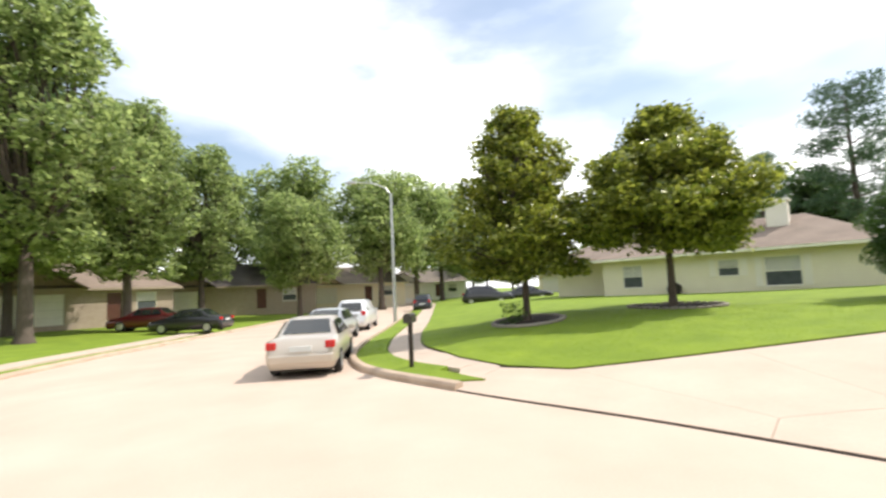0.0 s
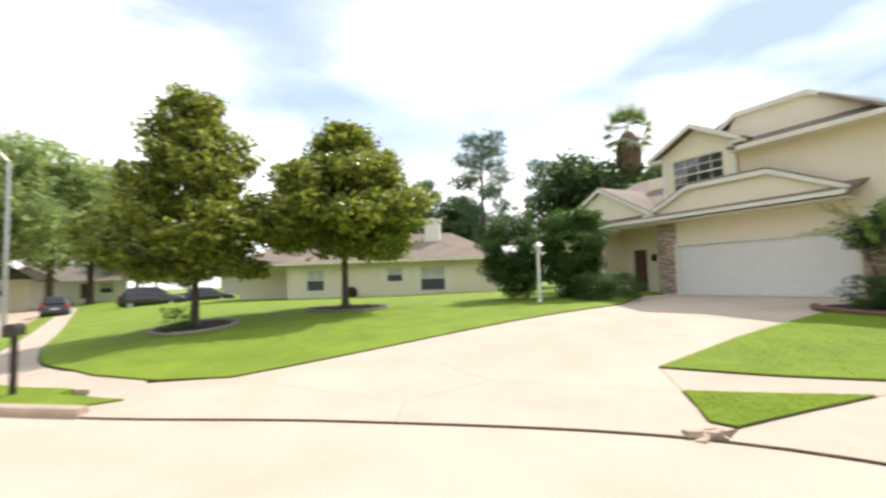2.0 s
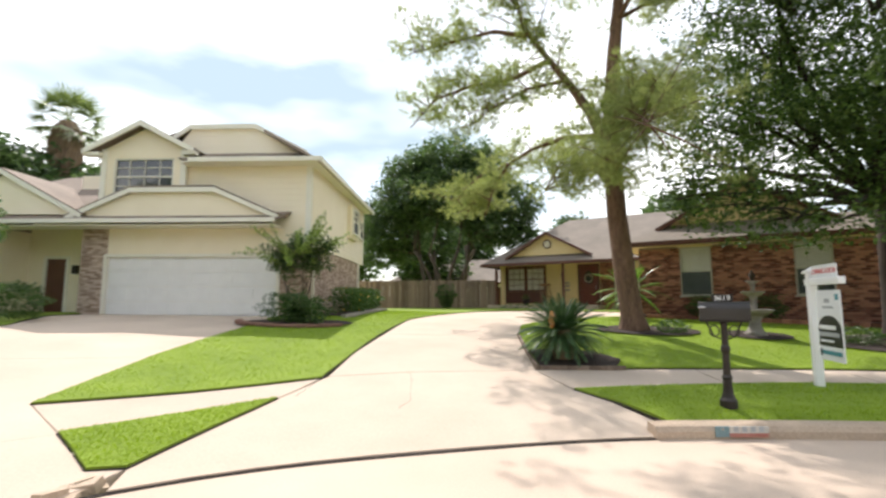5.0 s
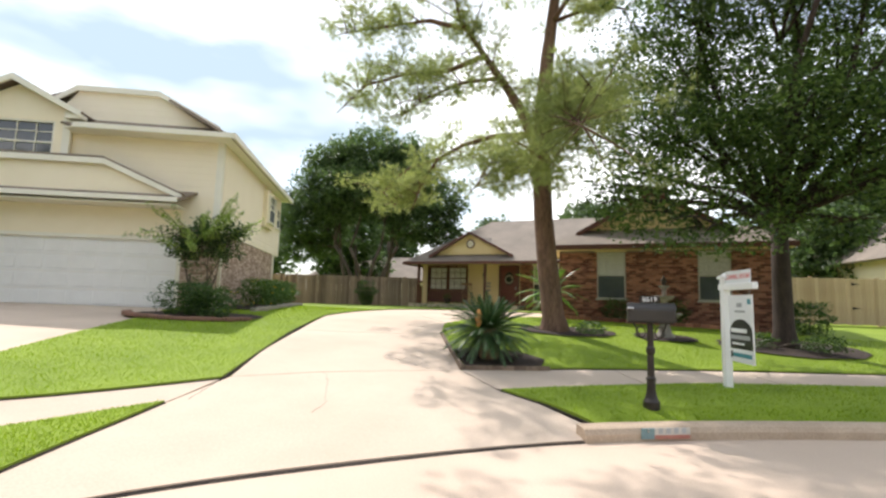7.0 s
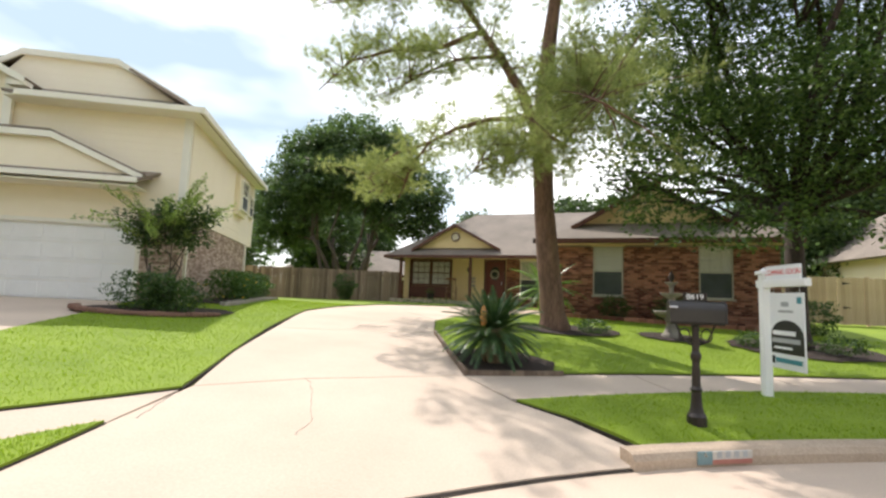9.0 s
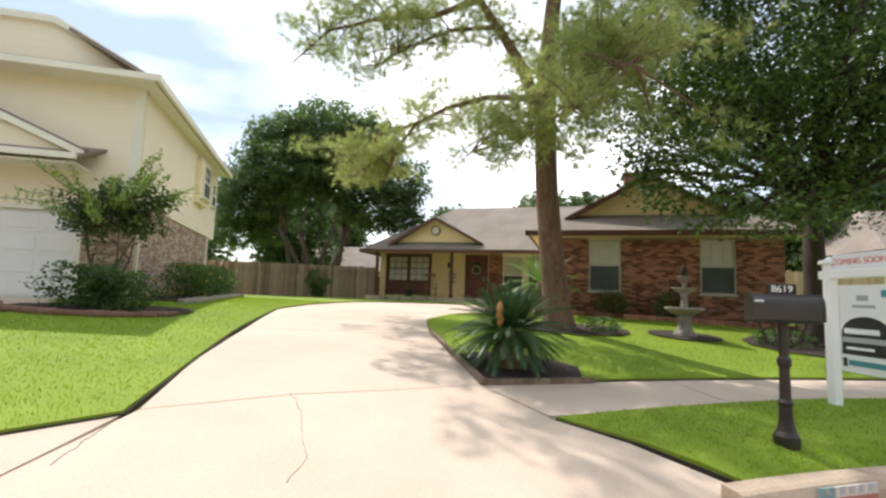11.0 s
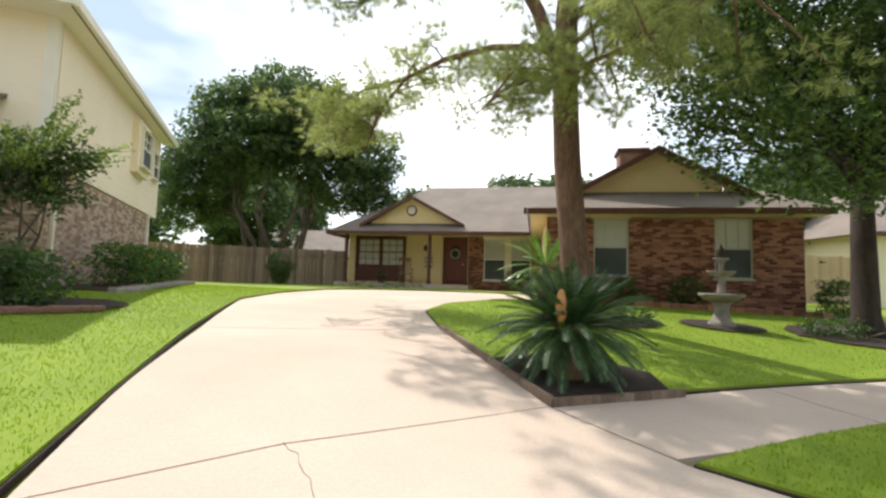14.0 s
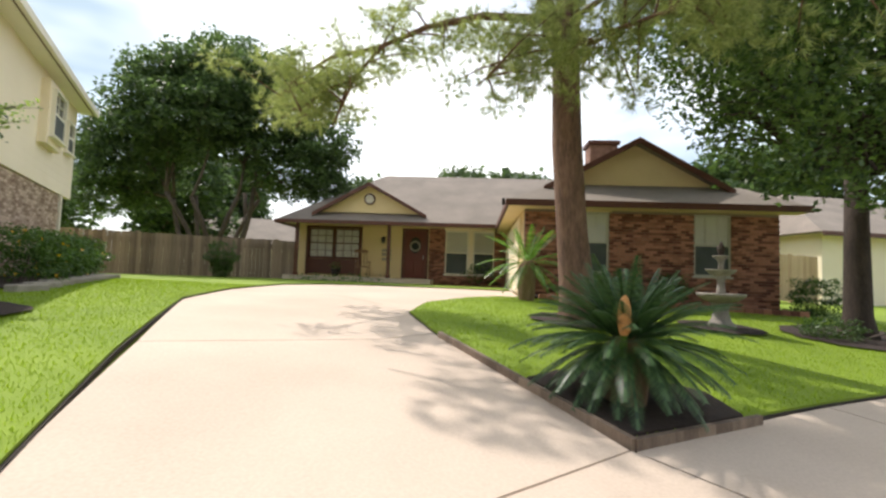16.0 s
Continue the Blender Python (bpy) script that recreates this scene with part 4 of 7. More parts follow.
# upper storey
DW = (-6.75, -4.66, 5.2, 6.48)
for x0, x1, y0, z0, z1 in ((-4.25, 0.0, 0.0, 4.501, 6.32), (-10.0, -7.0, 2.5, 4.6, 6.6)):
    bm = B()
    wall(bm, x0, x1, y0, y0 + 0.2, z0, z1)
    part("wall", bm, CREAM_LAP, th)
bm = B()
wall(bm, -7.1, -4.25, -0.14, 0.2, 4.6, 6.8, (DW,))
prism(bm, [(-7.1, -0.14, 6.8), (-4.25, -0.14, 6.8), (-5.72, -0.14, 7.52)], (0, 0.3, 0))
part("dormer_wall", bm, CREAM, th)
window(th, *DW, -0.11, PALE, 4, 4, False, 0.0)
for x0, x1, y0, y1, z0, z1 in ((-7.16, -6.98, -0.2, -0.1, 4.9, 6.8), (-4.4, -4.2, -0.2, -0.1, 4.9, 6.8), (-0.12, 0.07, -0.03, 0.12, 3.5, 6.2)):
    bm = B()
    box(bm, x0, x1, y0, y1, z0, z1)
    part("corner_board", bm, PALE, th)
bm = B()   # side wall: brick below, siding above
S = Matrix.Rotation(math.pi / 2, 4, "Z")
box(bm, -0.22, 0.0, 0.22, 7.8, 0.8, 3.46)
part("wall", bm, TAN_MORTAR, th)
brick_face(th, 0.0, 7.8, 1.05, 3.44, -0.004, (), TAN_BRICK, 200, turn=S, first=(0.2, 0.75))
bm = B()
box(bm, -0.2, 0.06, 0.201, 8.75, 3.461, 6.32)
part("wall", bm, CREAM_LAP, th)
bm = B()
box(bm, 0.061, 0.24, 5.15, 6.5, 4.4, 5.95)
part("bay_box", bm, CREAM, th)
window(th, 5.3, 6.35, 4.62, 5.78, -0.078, PALE, 2, 4, False, 0.5, turn=pose(0.245, 0, 0) @ S)
window(th, 7.55, 8.3, 4.7, 5.6, -0.078, PALE, 1, 2, False, 0.5, turn=pose(0.062, 0, 0) @ S)
for y in (0.42, 7.65):
    bm = B()
    bbox(bm, 0.0, 0.09, y, y + 0.09, 1.1, 3.46, 0.01)
    part("downspout", bm, PALE, th)
# roofs of the two-storey house
bm = B()
sheet(bm, [(0.48, -0.58, 6.24), (-2.05, 0.35, 7.76), (-2.05, 8.8, 7.76), (0.48, 9.05, 6.24)], 0.08)
part("roof", bm, ROOF_BROWN, th, "brown shingled upper roof")
bm = B()
sheet(bm, [(-4.45, 0.35, 7.76), (-2.05, 0.35, 7.76), (-2.05, 8.8, 7.76), (-4.45, 8.8, 7.76)], 0.08)
part("roof", bm, ROOF_BROWN, th, "brown shingled upper roof")
bm = B()
sheet(bm, [(-7.7, 0.35, 6.46), (-4.45, 0.35, 7.76), (-4.45, 8.8, 7.76), (-7.7, 8.8, 6.46)], 0.08)
part("roof", bm, ROOF_BROWN, th, "brown shingled upper roof")
bm = B()
sheet(bm, [(-4.0, -0.58, 6.26), (0.48, -0.58, 6.26), (-0.3, 0.42, 6.8), (-5.2, 0.42, 6.8)], 0.06)
part("roof", bm, ROOF_BROWN, th, "brown shingled upper roof")
bm = B()
prism(bm, [(-5.1, 0.36, 6.76), (-0.4, 0.36, 6.76), (-2.1, 0.36, 7.66), (-4.4, 0.36, 7.66)], (0, 0.1, 0))
part("gable", bm, CREAM_LAP, th)
def soffit(parent, x0, x1, y0, y1, z0, z1):
    bm = B()
    box(bm, x0, x1, y0, y1, z0, z1)
    part("soffit", bm, PALE, parent)


trim_boards("rake_board", th, [(-5.5, 0.3, 7.06), (-4.42, 0.3, 7.8), (-2.08, 0.3, 7.8), (-0.2, 0.3, 6.8)], 0.17, 0.06, (0, -1, 0))
trim_boards("fascia", th, [(-3.9, -0.6, 6.34), (0.51, -0.6, 6.34)], 0.15, 0.06, (0, -1, 0))
trim_boards("fascia", th, [(0.49, -0.64, 6.34), (0.49, 9.05, 6.34)], 0.17, 0.06, (1, 0, 0))
soffit(th, -4.2, 0.48, -0.58, -0.002, 6.19, 6.22)
soffit(th, 0.062, 0.48, 0.0, 9.03, 6.19, 6.22)
trim_boards("rake_board", th, [(-7.65, -0.42, 6.72), (-5.72, -0.42, 7.7), (-3.82, -0.42, 6.72)], 0.17, 0.07, (0, -1, 0))
soffit(th, -7.66, -7.1, -0.42, -0.15, 6.52, 6.64)
soffit(th, -4.25, -3.8, -0.42, -0.15, 6.52, 6.64)
bm = B()
sheet(bm, [(-7.7, -0.45, 6.7), (-5.72, -0.45, 7.72), (-5.72, 4.0, 7.72), (-7.7, 4.0, 6.7)], 0.06)
part("roof", bm, ROOF_BROWN, th, "brown shingled lower roof")
bm = B()
sheet(bm, [(-3.78, -0.45, 6.7), (-5.72, -0.45, 7.72), (-5.72, 4.0, 7.72), (-3.78, 4.0, 6.7)], 0.06)
part("roof", bm, ROOF_BROWN, th, "brown shingled lower roof")
bm = B()
sheet(bm, [(-14.7, -0.75, 4.25), (-7.1, -0.75, 4.25), (-7.1, 4.2, 7.0), (-12.0, 4.2, 7.0)], 0.08)
part("roof", bm, ROOF_BROWN, th, "brown shingled lower roof")
bm = B()
sheet(bm, [(-7.1, -0.75, 4.25), (-0.85, -0.75, 4.25), (-0.6, 0.0, 4.62), (-7.1, 0.0, 4.62)], 0.08)
part("roof", bm, ROOF_BROWN, th, "brown shingled lower roof")
bm = B()
sheet(bm, [(-14.7, -0.75, 4.25), (-12.0, 4.2, 7.0), (-12.0, 9, 7.0), (-14.7, 9.4, 4.25)], 0.08)
part("roof", bm, ROOF_BROWN, th, "brown shingled lower roof")
bm = B()   # clipped gable over the garage
prism(bm, [(-7.75, -0.4, 4.42), (-1.1, -0.4, 4.42), (-3.05, -0.4, 5.22), (-5.85, -0.4, 5.22)], (0, 0.38, 0))
prism(bm, [(-13.0, -0.42, 4.5), (-7.75, -0.42, 4.5), (-10.35, -0.42, 5.85)], (0, 0.3, 0))
part("gable", bm, CREAM, th)
trim_boards("rake_board", th, [(-8.0, -0.48, 4.42), (-5.87, -0.48, 5.36), (-3.03, -0.48, 5.36), (-0.85, -0.48, 4.42)], 0.16, 0.07, (0, -1, 0))
trim_boards("rake_board", th, [(-13.3, -0.5, 4.5), (-10.35, -0.5, 6.05), (-7.45, -0.5, 4.5)], 0.17, 0.07, (0, -1, 0))
trim_boards("fascia", th, [(-14.7, -0.78, 4.27), (-0.85, -0.78, 4.27)], 0.13, 0.09, (0, -1, 0))
soffit(th, -10.7, -0.9, -0.75, -0.002, 4.05, 4.09)
bm = B()
sheet(bm, [(-8.05, -0.55, 4.44), (-5.85, -0.55, 5.42), (-5.85, 0.6, 5.42), (-8.05, 0.6, 4.44)], 0.05)
part("roof", bm, ROOF_BROWN, th)
bm = B()
sheet(bm, [(-5.85, -0.55, 5.42), (-3.05, -0.55, 5.42), (-3.05, 0.05, 5.42), (-5.85, 0.05, 5.42)], 0.05)
part("roof", bm, ROOF_BROWN, th)
bm = B()
sheet(bm, [(-0.8, -0.55, 4.44), (-3.05, -0.55, 5.42), (-3.05, 0.05, 5.42), (-0.8, 0.05, 4.44)], 0.05)
part("roof", bm, ROOF_BROWN, th)
bm = B()
sheet(bm, [(-13.35, -0.56, 4.52), (-10.35, -0.56, 6.1), (-10.35, 2.4, 6.1), (-13.35, 2.4, 4.52)], 0.05)
part("roof", bm, ROOF_BROWN, th)
bm = B()
sheet(bm, [(-7.4, -0.56, 4.52), (-10.35, -0.56, 6.1), (-10.35, 2.4, 6.1), (-7.4, 2.4, 4.52)], 0.05)
part("roof", bm, ROOF_BROWN, th)
bm = B()
box(bm, -8.9, -8.75, 1.0, 1.18, 2.6, 2.9)
part("wall_lamp", bm, IRON, th)

# ---- the pale yellow house ----
YM = pose(-29.0, 3.0, 0, 0, 0, 86)
yh = thing("yellow_house", YM, "single-storey pale yellow house with brown hipped roof", "house")
YW = ((-5.2, -3.5, 1.35, 3.0), (-7.5, -6.4, 2.0, 3.0), (-13.2, -11.9, 1.5, 3.0))
bm = B()
wall(bm, -14.6, 0.0, 0.0, 0.2, 0.3, 3.5, YW)
part("wall", bm, YELLOW_LAP, yh)
for dims in ((-14.6, -14.4, 0.2, 9, 0.3, 3.5), (-0.2, 0.0, 0.2, 9, 0.3, 3.5), (-14.4, -0.2, 8.8, 9, 0.3, 3.5), (-19.0, -14.6, 1.5, 1.7, 0.3, 3.5)):
    bm = B()
    box(bm, *dims)
    part("wall", bm, YELLOW_LAP, yh)
window(yh, *YW[0], 0.02, PALE, 2, 2, True, 0.45)
window(yh, *YW[1], 0.02, PALE, 1, 2, True, 0.5)
window(yh, *YW[2], 0.02, PALE, 2, 4, True, 0.3)
for w in YW[:2]:
    for x in (w[0] - 0.42, w[1] + 0.06):
        bm = B()
        bbox(bm, x, x + 0.36, -0.04, -0.002, w[2], w[3], 0.01)
        part("shutter", bm, PALE, yh)
bm = B()
sheet(bm, [(-19.6, -0.6, 3.5), (0.6, -0.6, 3.5), (-3.6, 4.5, 5.6), (-14.6, 4.5, 5.6)], 0.1)
part("roof", bm, ROOF_BROWN, yh, "brown shingled hipped roof")
bm = B()
sheet(bm, [(0.6, -0.6, 3.5), (0.6, 9.6, 3.5), (-3.6, 4.5, 5.6)], 0.1)
part("roof", bm, ROOF_BROWN, yh, "brown shingled hipped roof")
bm = B()
sheet(bm, [(-19.6, 9.6, 3.5), (0.6, 9.6, 3.5), (-3.6, 4.5, 5.6), (-14.6, 4.5, 5.6)], 0.1)
part("roof", bm, ROOF_BROWN, yh, "brown shingled hipped roof")
bm = B()
sheet(bm, [(-19.6, -0.6, 3.5), (-14.6, 4.5, 5.6), (-19.6, 9.6, 3.5)], 0.1)
part("roof", bm, ROOF_BROWN, yh, "brown shingled hipped roof")
bm = B()
boards(bm, [(-19.6, -0.62, 3.48), (0.6, -0.62, 3.48)], 0.16, 0.04, (0, -1, 0))
part("fascia", bm, PALE, yh)
bm = B()
bbox(bm, -5.3, -4.2, 2.6, 3.5, 4.2, 6.3, 0.03)
bbox(bm, -5.4, -4.1, 2.5, 3.6, 6.3, 6.45, 0.03)
part("chimney", bm, PALE, yh, "pale boxed chimney")
bm = B()
lathe(bm, [(0.0, 0), (0.42, 0), (0.42, 0.16), (0.0, 0.16)], 20)
bmesh.ops.transform(bm, matrix=pose(-9.9, -0.22, 1.35, 90, 0, 0), verts=bm.verts)
part("hose_reel", bm, IRON, yh)


def plain_house(m, label, w, d, wall_mat, roof_mat, gable=True, garage=True, extra=""):
    """A far neighbour: walls with openings, roof with fascia, garage door, windows."""
    h = thing("house", m, label, "house", "houses along the street")
    bm = B()
    holes = [(-w / 2 + 0.8, -w / 2 + 5.4, 0.0, 2.2)] if garage else []
    holes += [(w * 0.12, w * 0.12 + 1.0, 0.1, 2.2), (w * 0.28, w * 0.28 + 1.5, 0.8, 2.2)]
    wall(bm, -w / 2, w / 2, 0, 0.2, -0.8, 2.7, holes)
    part("wall", bm, wall_mat, h)
    for dims in ((-w / 2, -w / 2 + 0.2, 0.2, d), (w / 2 - 0.2, w / 2, 0.2, d), (-w / 2 + 0.2, w / 2 - 0.2, d - 0.2, d)):
        bm = B()
        box(bm, *dims, -0.8, 2.7)
        part("wall", bm, wall_mat, h)
    if garage:
        bm = B()
        for k in range(4):
            box(bm, -w / 2 + 0.8, -w / 2 + 5.4, 0.06, 0.1, k * 0.55, k * 0.55 + 0.54)
        part("garage_door", bm, PALE, h)
    bm = B()
    box(bm, w * 0.12, w * 0.12 + 1.0, 0.08, 0.13, 0.1, 2.2)
    part("door", bm, BROWN, h)
    window(h, w * 0.28, w * 0.28 + 1.5, 0.8, 2.2, 0.02, PALE, 2, 2)
    bm = B()
    r = d * 0.26
    sheet(bm, [(-w / 2 - 0.5, -0.5, 2.6), (w / 2 + 0.5, -0.5, 2.6), (w / 2 - 2.5, d / 2, 2.7 + r), (-w / 2 + 2.5, d / 2, 2.7 + r)], 0.1)
    sheet(bm, [(-w / 2 - 0.5, d + 0.5, 2.6), (w / 2 + 0.5, d + 0.5, 2.6), (w / 2 - 2.5, d / 2, 2.7 + r), (-w / 2 + 2.5, d / 2, 2.7 + r)], 0.1)
    sheet(bm, [(-w / 2 - 0.5, -0.5, 2.6), (-w / 2 - 0.5, d + 0.5, 2.6), (-w / 2 + 2.5, d / 2, 2.7 + r)], 0.1)
    sheet(bm, [(w / 2 + 0.5, -0.5, 2.6), (w / 2 + 0.5, d + 0.5, 2.6), (w / 2 - 2.5, d / 2, 2.7 + r)], 0.1)
    if gable:
        sheet(bm, [(-w / 2 - 0.3, -1.2, 2.6), (-w / 2 + 3.1, -1.2, 4.6), (-w / 2 + 3.1, d / 2, 4.6), (-w / 2 - 0.3, d / 2, 2.6)], 0.1)
        sheet(bm, [(-w / 2 + 6.5, -1.2, 2.6), (-w / 2 + 3.1, -1.2, 4.6), (-w / 2 + 3.1, d / 2, 4.6), (-w / 2 + 6.5, d / 2, 2.6)], 0.1)
    part("roof", bm, roof_mat, h)
    bm = B()
    if gable:
        prism(bm, [(-w / 2 + 0.1, -0.02, 2.71), (-w / 2 + 6.1, -0.02, 2.71), (-w / 2 + 3.1, -0.02, 4.45)], (0, 0.15, 0))
    boards(bm, [(-w / 2 - 0.5, -0.52, 2.6), (w / 2 + 0.5, -0.52, 2.6)], 0.18, 0.04, (0, -1, 0))
    part("trim", bm, wall_mat if gable else BROWN, h)
    return h


def facing(x, y, z, yaw):
    return pose(x, y, z, 0, 0, yaw)


plain_house(facing(-7.6, -42.0, 0.75, 186), "tan brick house with brown roof and garage", 13, 9, TAN_MORTAR, ROOF_BROWN)
plain_house(facing(-22.5, -48.5, 0.8, 160), "low brick house with dark hipped roof", 17, 10, TAN_MORTAR, ROOF_DARK)
plain_house(facing(-41, -52, 0.8, 140), "beige house with brown gabled roof", 15, 10, CREAM, ROOF_BROWN)
plain_house(facing(-60, -55, 0.8, 130), "white house with grey roof", 14, 10, WHITE, ROOF_GREY)
plain_house(facing(-52, -24, 0.9, 60), "cream house behind parked cars", 15, 10, CREAM, ROOF_BROWN)
plain_house(facing(15.2, 28.2, 1.3, 12), "cream and brick neighbour house with grey roof", 10, 9, CREAM, ROOF_GREY, False, False)
plain_house(facing(-20, 40, 0.7, 20), "low house behind a fence with pale roof", 16, 9, CREAM, ROOF_GREY, False, False)
plain_house(facing(14, -16, 0.5, 215), "brick house across the street", 15, 10, TAN_MORTAR, ROOF_BROWN)
plain_house(facing(30, 2, 0.5, 240), "beige house across the street", 15, 10, CREAM, ROOF_GREY)


# ---- plants ----
def leaves(blobs, per_m3, size, seed, hollow=0.45, flat=0.6, aspect=0.55, cap=60000):
    """Leaf quads through a set of ellipsoids (cx, cy, cz, rx, ry, rz), denser near the skin, broken by noise."""
    g = np.random.default_rng(seed)
    out = []
    for cx, cy, cz, rx, ry, rz in blobs:
        n = int(per_m3 * 4.19 * rx * ry * rz)
        d = g.normal(size=(n, 3))
        d /= np.linalg.norm(d, axis=1)[:, None]
        r = (hollow + (1 - hollow) * g.random(n) ** 0.55) * (1 + 0.22 * np.sin(d[:, 0] * 7 + cx) * np.sin(d[:, 1] * 6 + cy) + 0.16 * np.sin(d[:, 2] * 9 + cz * 3))
        p = d * r[:, None] * np.array((rx, ry, rz)) + np.array((cx, cy, cz))
        lump = np.sin(p[:, 0] * 3.1 + 1.3) * np.sin(p[:, 1] * 3.3 + cz) * np.sin(p[:, 2] * 3.7 + cx)
        p = p[lump > -0.42 + 0.25 * g.random(len(p))]
        out.append(p)
    p = np.concatenate(out)
    if len(p) > cap:
        p = p[g.permutation(len(p))[:cap]]
    n = len(p)
    nrm = g.normal(size=(n, 3))
    nrm[:, 2] = np.abs(nrm[:, 2]) + flat
    nrm /= np.linalg.norm(nrm, axis=1)[:, None]
    t = np.cross(nrm, g.normal(size=(n, 3)))
    t /= np.linalg.norm(t, axis=1)[:, None]
    b = np.cross(nrm, t)
    s = size * g.uniform(0.6, 1.3, n)[:, None]
    v = np.stack([p - t * s, p + b * s * aspect + nrm * s * 0.15, p + t * s, p - b * s * aspect + nrm * s * 0.15], 1).reshape(-1, 3)
    return v, np.arange(4 * n).reshape(-1, 4)


def limb(bm, a, b, r0, r1, bend=0.15, seg=7, seed=0, n=5):
    g = random.Random(seed)
    a, b = Vector(a), Vector(b)
    off = Vector((g.uniform(-1, 1), g.uniform(-1, 1), g.uniform(0, 1))) * (b - a).length * bend
    pts, rad = [], []
    for i in range(n + 1):
        t = i / n
        pts.append(a.lerp(b, t) + off * math.sin(math.pi * t))
        rad.append(r0 + (r1 - r0) * t)
    tube(bm, pts, rad, seg)


def broadleaf(name, m, label, blobs, fork, trunk_r, bark, leaf, per_m3=70, size=0.09, seed=1, category="tree", group="", stems=1, cap=60000, lean=(0, 0), hollow=0.45, flat=0.6):
    """Trunk flaring at the root, limbs to each clump of the crown, many leaves."""
    t = thing(name, m, label, category, group)
    g = random.Random(seed)
    bm = B()
    if stems == 1:
        tube(bm, [(0, 0, -0.25), (0, 0, 0.05), (lean[0] * 0.15, lean[1] * 0.15, 0.35), (lean[0] * 0.5, lean[1] * 0.5, fork * 0.55), (lean[0], lean[1], fork)],
             [trunk_r * 1.75, trunk_r * 1.4, trunk_r * 1.08, trunk_r * 0.95, trunk_r * 0.82], 12)
        starts = [(lean[0], lean[1], fork)] * len(blobs)
    else:
        starts = []
        for k in range(stems):
            a = 2 * math.pi * k / stems + g.uniform(-0.3, 0.3)
            e = (math.cos(a) * fork * 0.42, math.sin(a) * fork * 0.42, fork * g.uniform(0.85, 1.1))
            limb(bm, (math.cos(a) * trunk_r, math.sin(a) * trunk_r, -0.15), e, trunk_r, trunk_r * 0.65, 0.08, 8, k)
            starts.append(e)
    for k, (cx, cy, cz, rx, ry, rz) in enumerate(blobs):
        s = starts[k % len(starts)] if stems == 1 else min(starts, key=lambda q: (q[0] - cx) ** 2 + (q[1] - cy) ** 2)
        limb(bm, s, (cx, cy, cz + rz * 0.3), trunk_r * 0.5, trunk_r * 0.12, 0.1, 6, seed + k)
        for j in range(3):
            e = (cx + g.uniform(-0.7, 0.7) * rx, cy + g.uniform(-0.7, 0.7) * ry, cz + g.uniform(-0.2, 0.7) * rz)
            limb(bm, (cx * 0.7 + s[0] * 0.3, cy * 0.7 + s[1] * 0.3, (cz * 0.7 + s[2] * 0.3)), e, trunk_r * 0.2, trunk_r * 0.05, 0.15, 5, seed + 9 * j + k)
    part("trunk", bm, bark, t, smooth=True)
    v, f = leaves(blobs, per_m3, size, seed, hollow, flat, cap=cap)
    soup("crown", v, f, leaf, t)
    return t


def ring_blobs(h0, h1, r, n, seed, rr=0.5, top=True):
    g = random.Random(seed)
    out = []
    for k in range(n):
        a = 2.4 * k + g.uniform(-0.4, 0.4)
        t = (k + 0.5) / n
        z = h0 + (h1 - h0) * t
        w = r * math.sin(math.pi * (0.18 + 0.74 * t)) ** 0.7
        d = w * g.uniform(0.35, 0.75)
        s = r * rr * g.uniform(0.75, 1.15)
        out.append((math.cos(a) * d, math.sin(a) * d, z, s, s, s * 0.72))
    return out


def tuft_cloud(centres, n_each, spread, length, seed, droop=0.0):
    """Pine needles: brushes of many thin blades round shoot tips, gathered into clumps."""
    g = np.random.default_rng(seed)
    c = np.repeat(np.array(centres), n_each, axis=0)
    p = c + g.normal(size=c.shape) * np.array((spread, spread, spread * 0.7))
    ax = (p - c) / spread + g.normal(size=c.shape) * 0.6
    ax[:, 2] += 0.25 - droop
    ax /= np.linalg.norm(ax, axis=1)[:, None]
    m = 22
    p, ax = np.repeat(p, m, axis=0), np.repeat(ax, m, axis=0)
    d = ax + g.normal(size=p.shape) * 0.5
    d /= np.linalg.norm(d, axis=1)[:, None]
    w = np.cross(d, g.normal(size=p.shape))
    w *= 0.0045 / np.linalg.norm(w, axis=1)[:, None]
    e = p + d * (length * g.uniform(0.7, 1.15, len(p)))[:, None]
    v = np.stack([p + w, p - w, e], 1).reshape(-1, 3)
    return v, np.arange(len(v)).reshape(-1, 3)


def bow(z):
    """Sideways bow of a trunk that leans out and comes back."""
    return math.sin(math.pi * min(max(z, 0), 9.5) / 9.5)


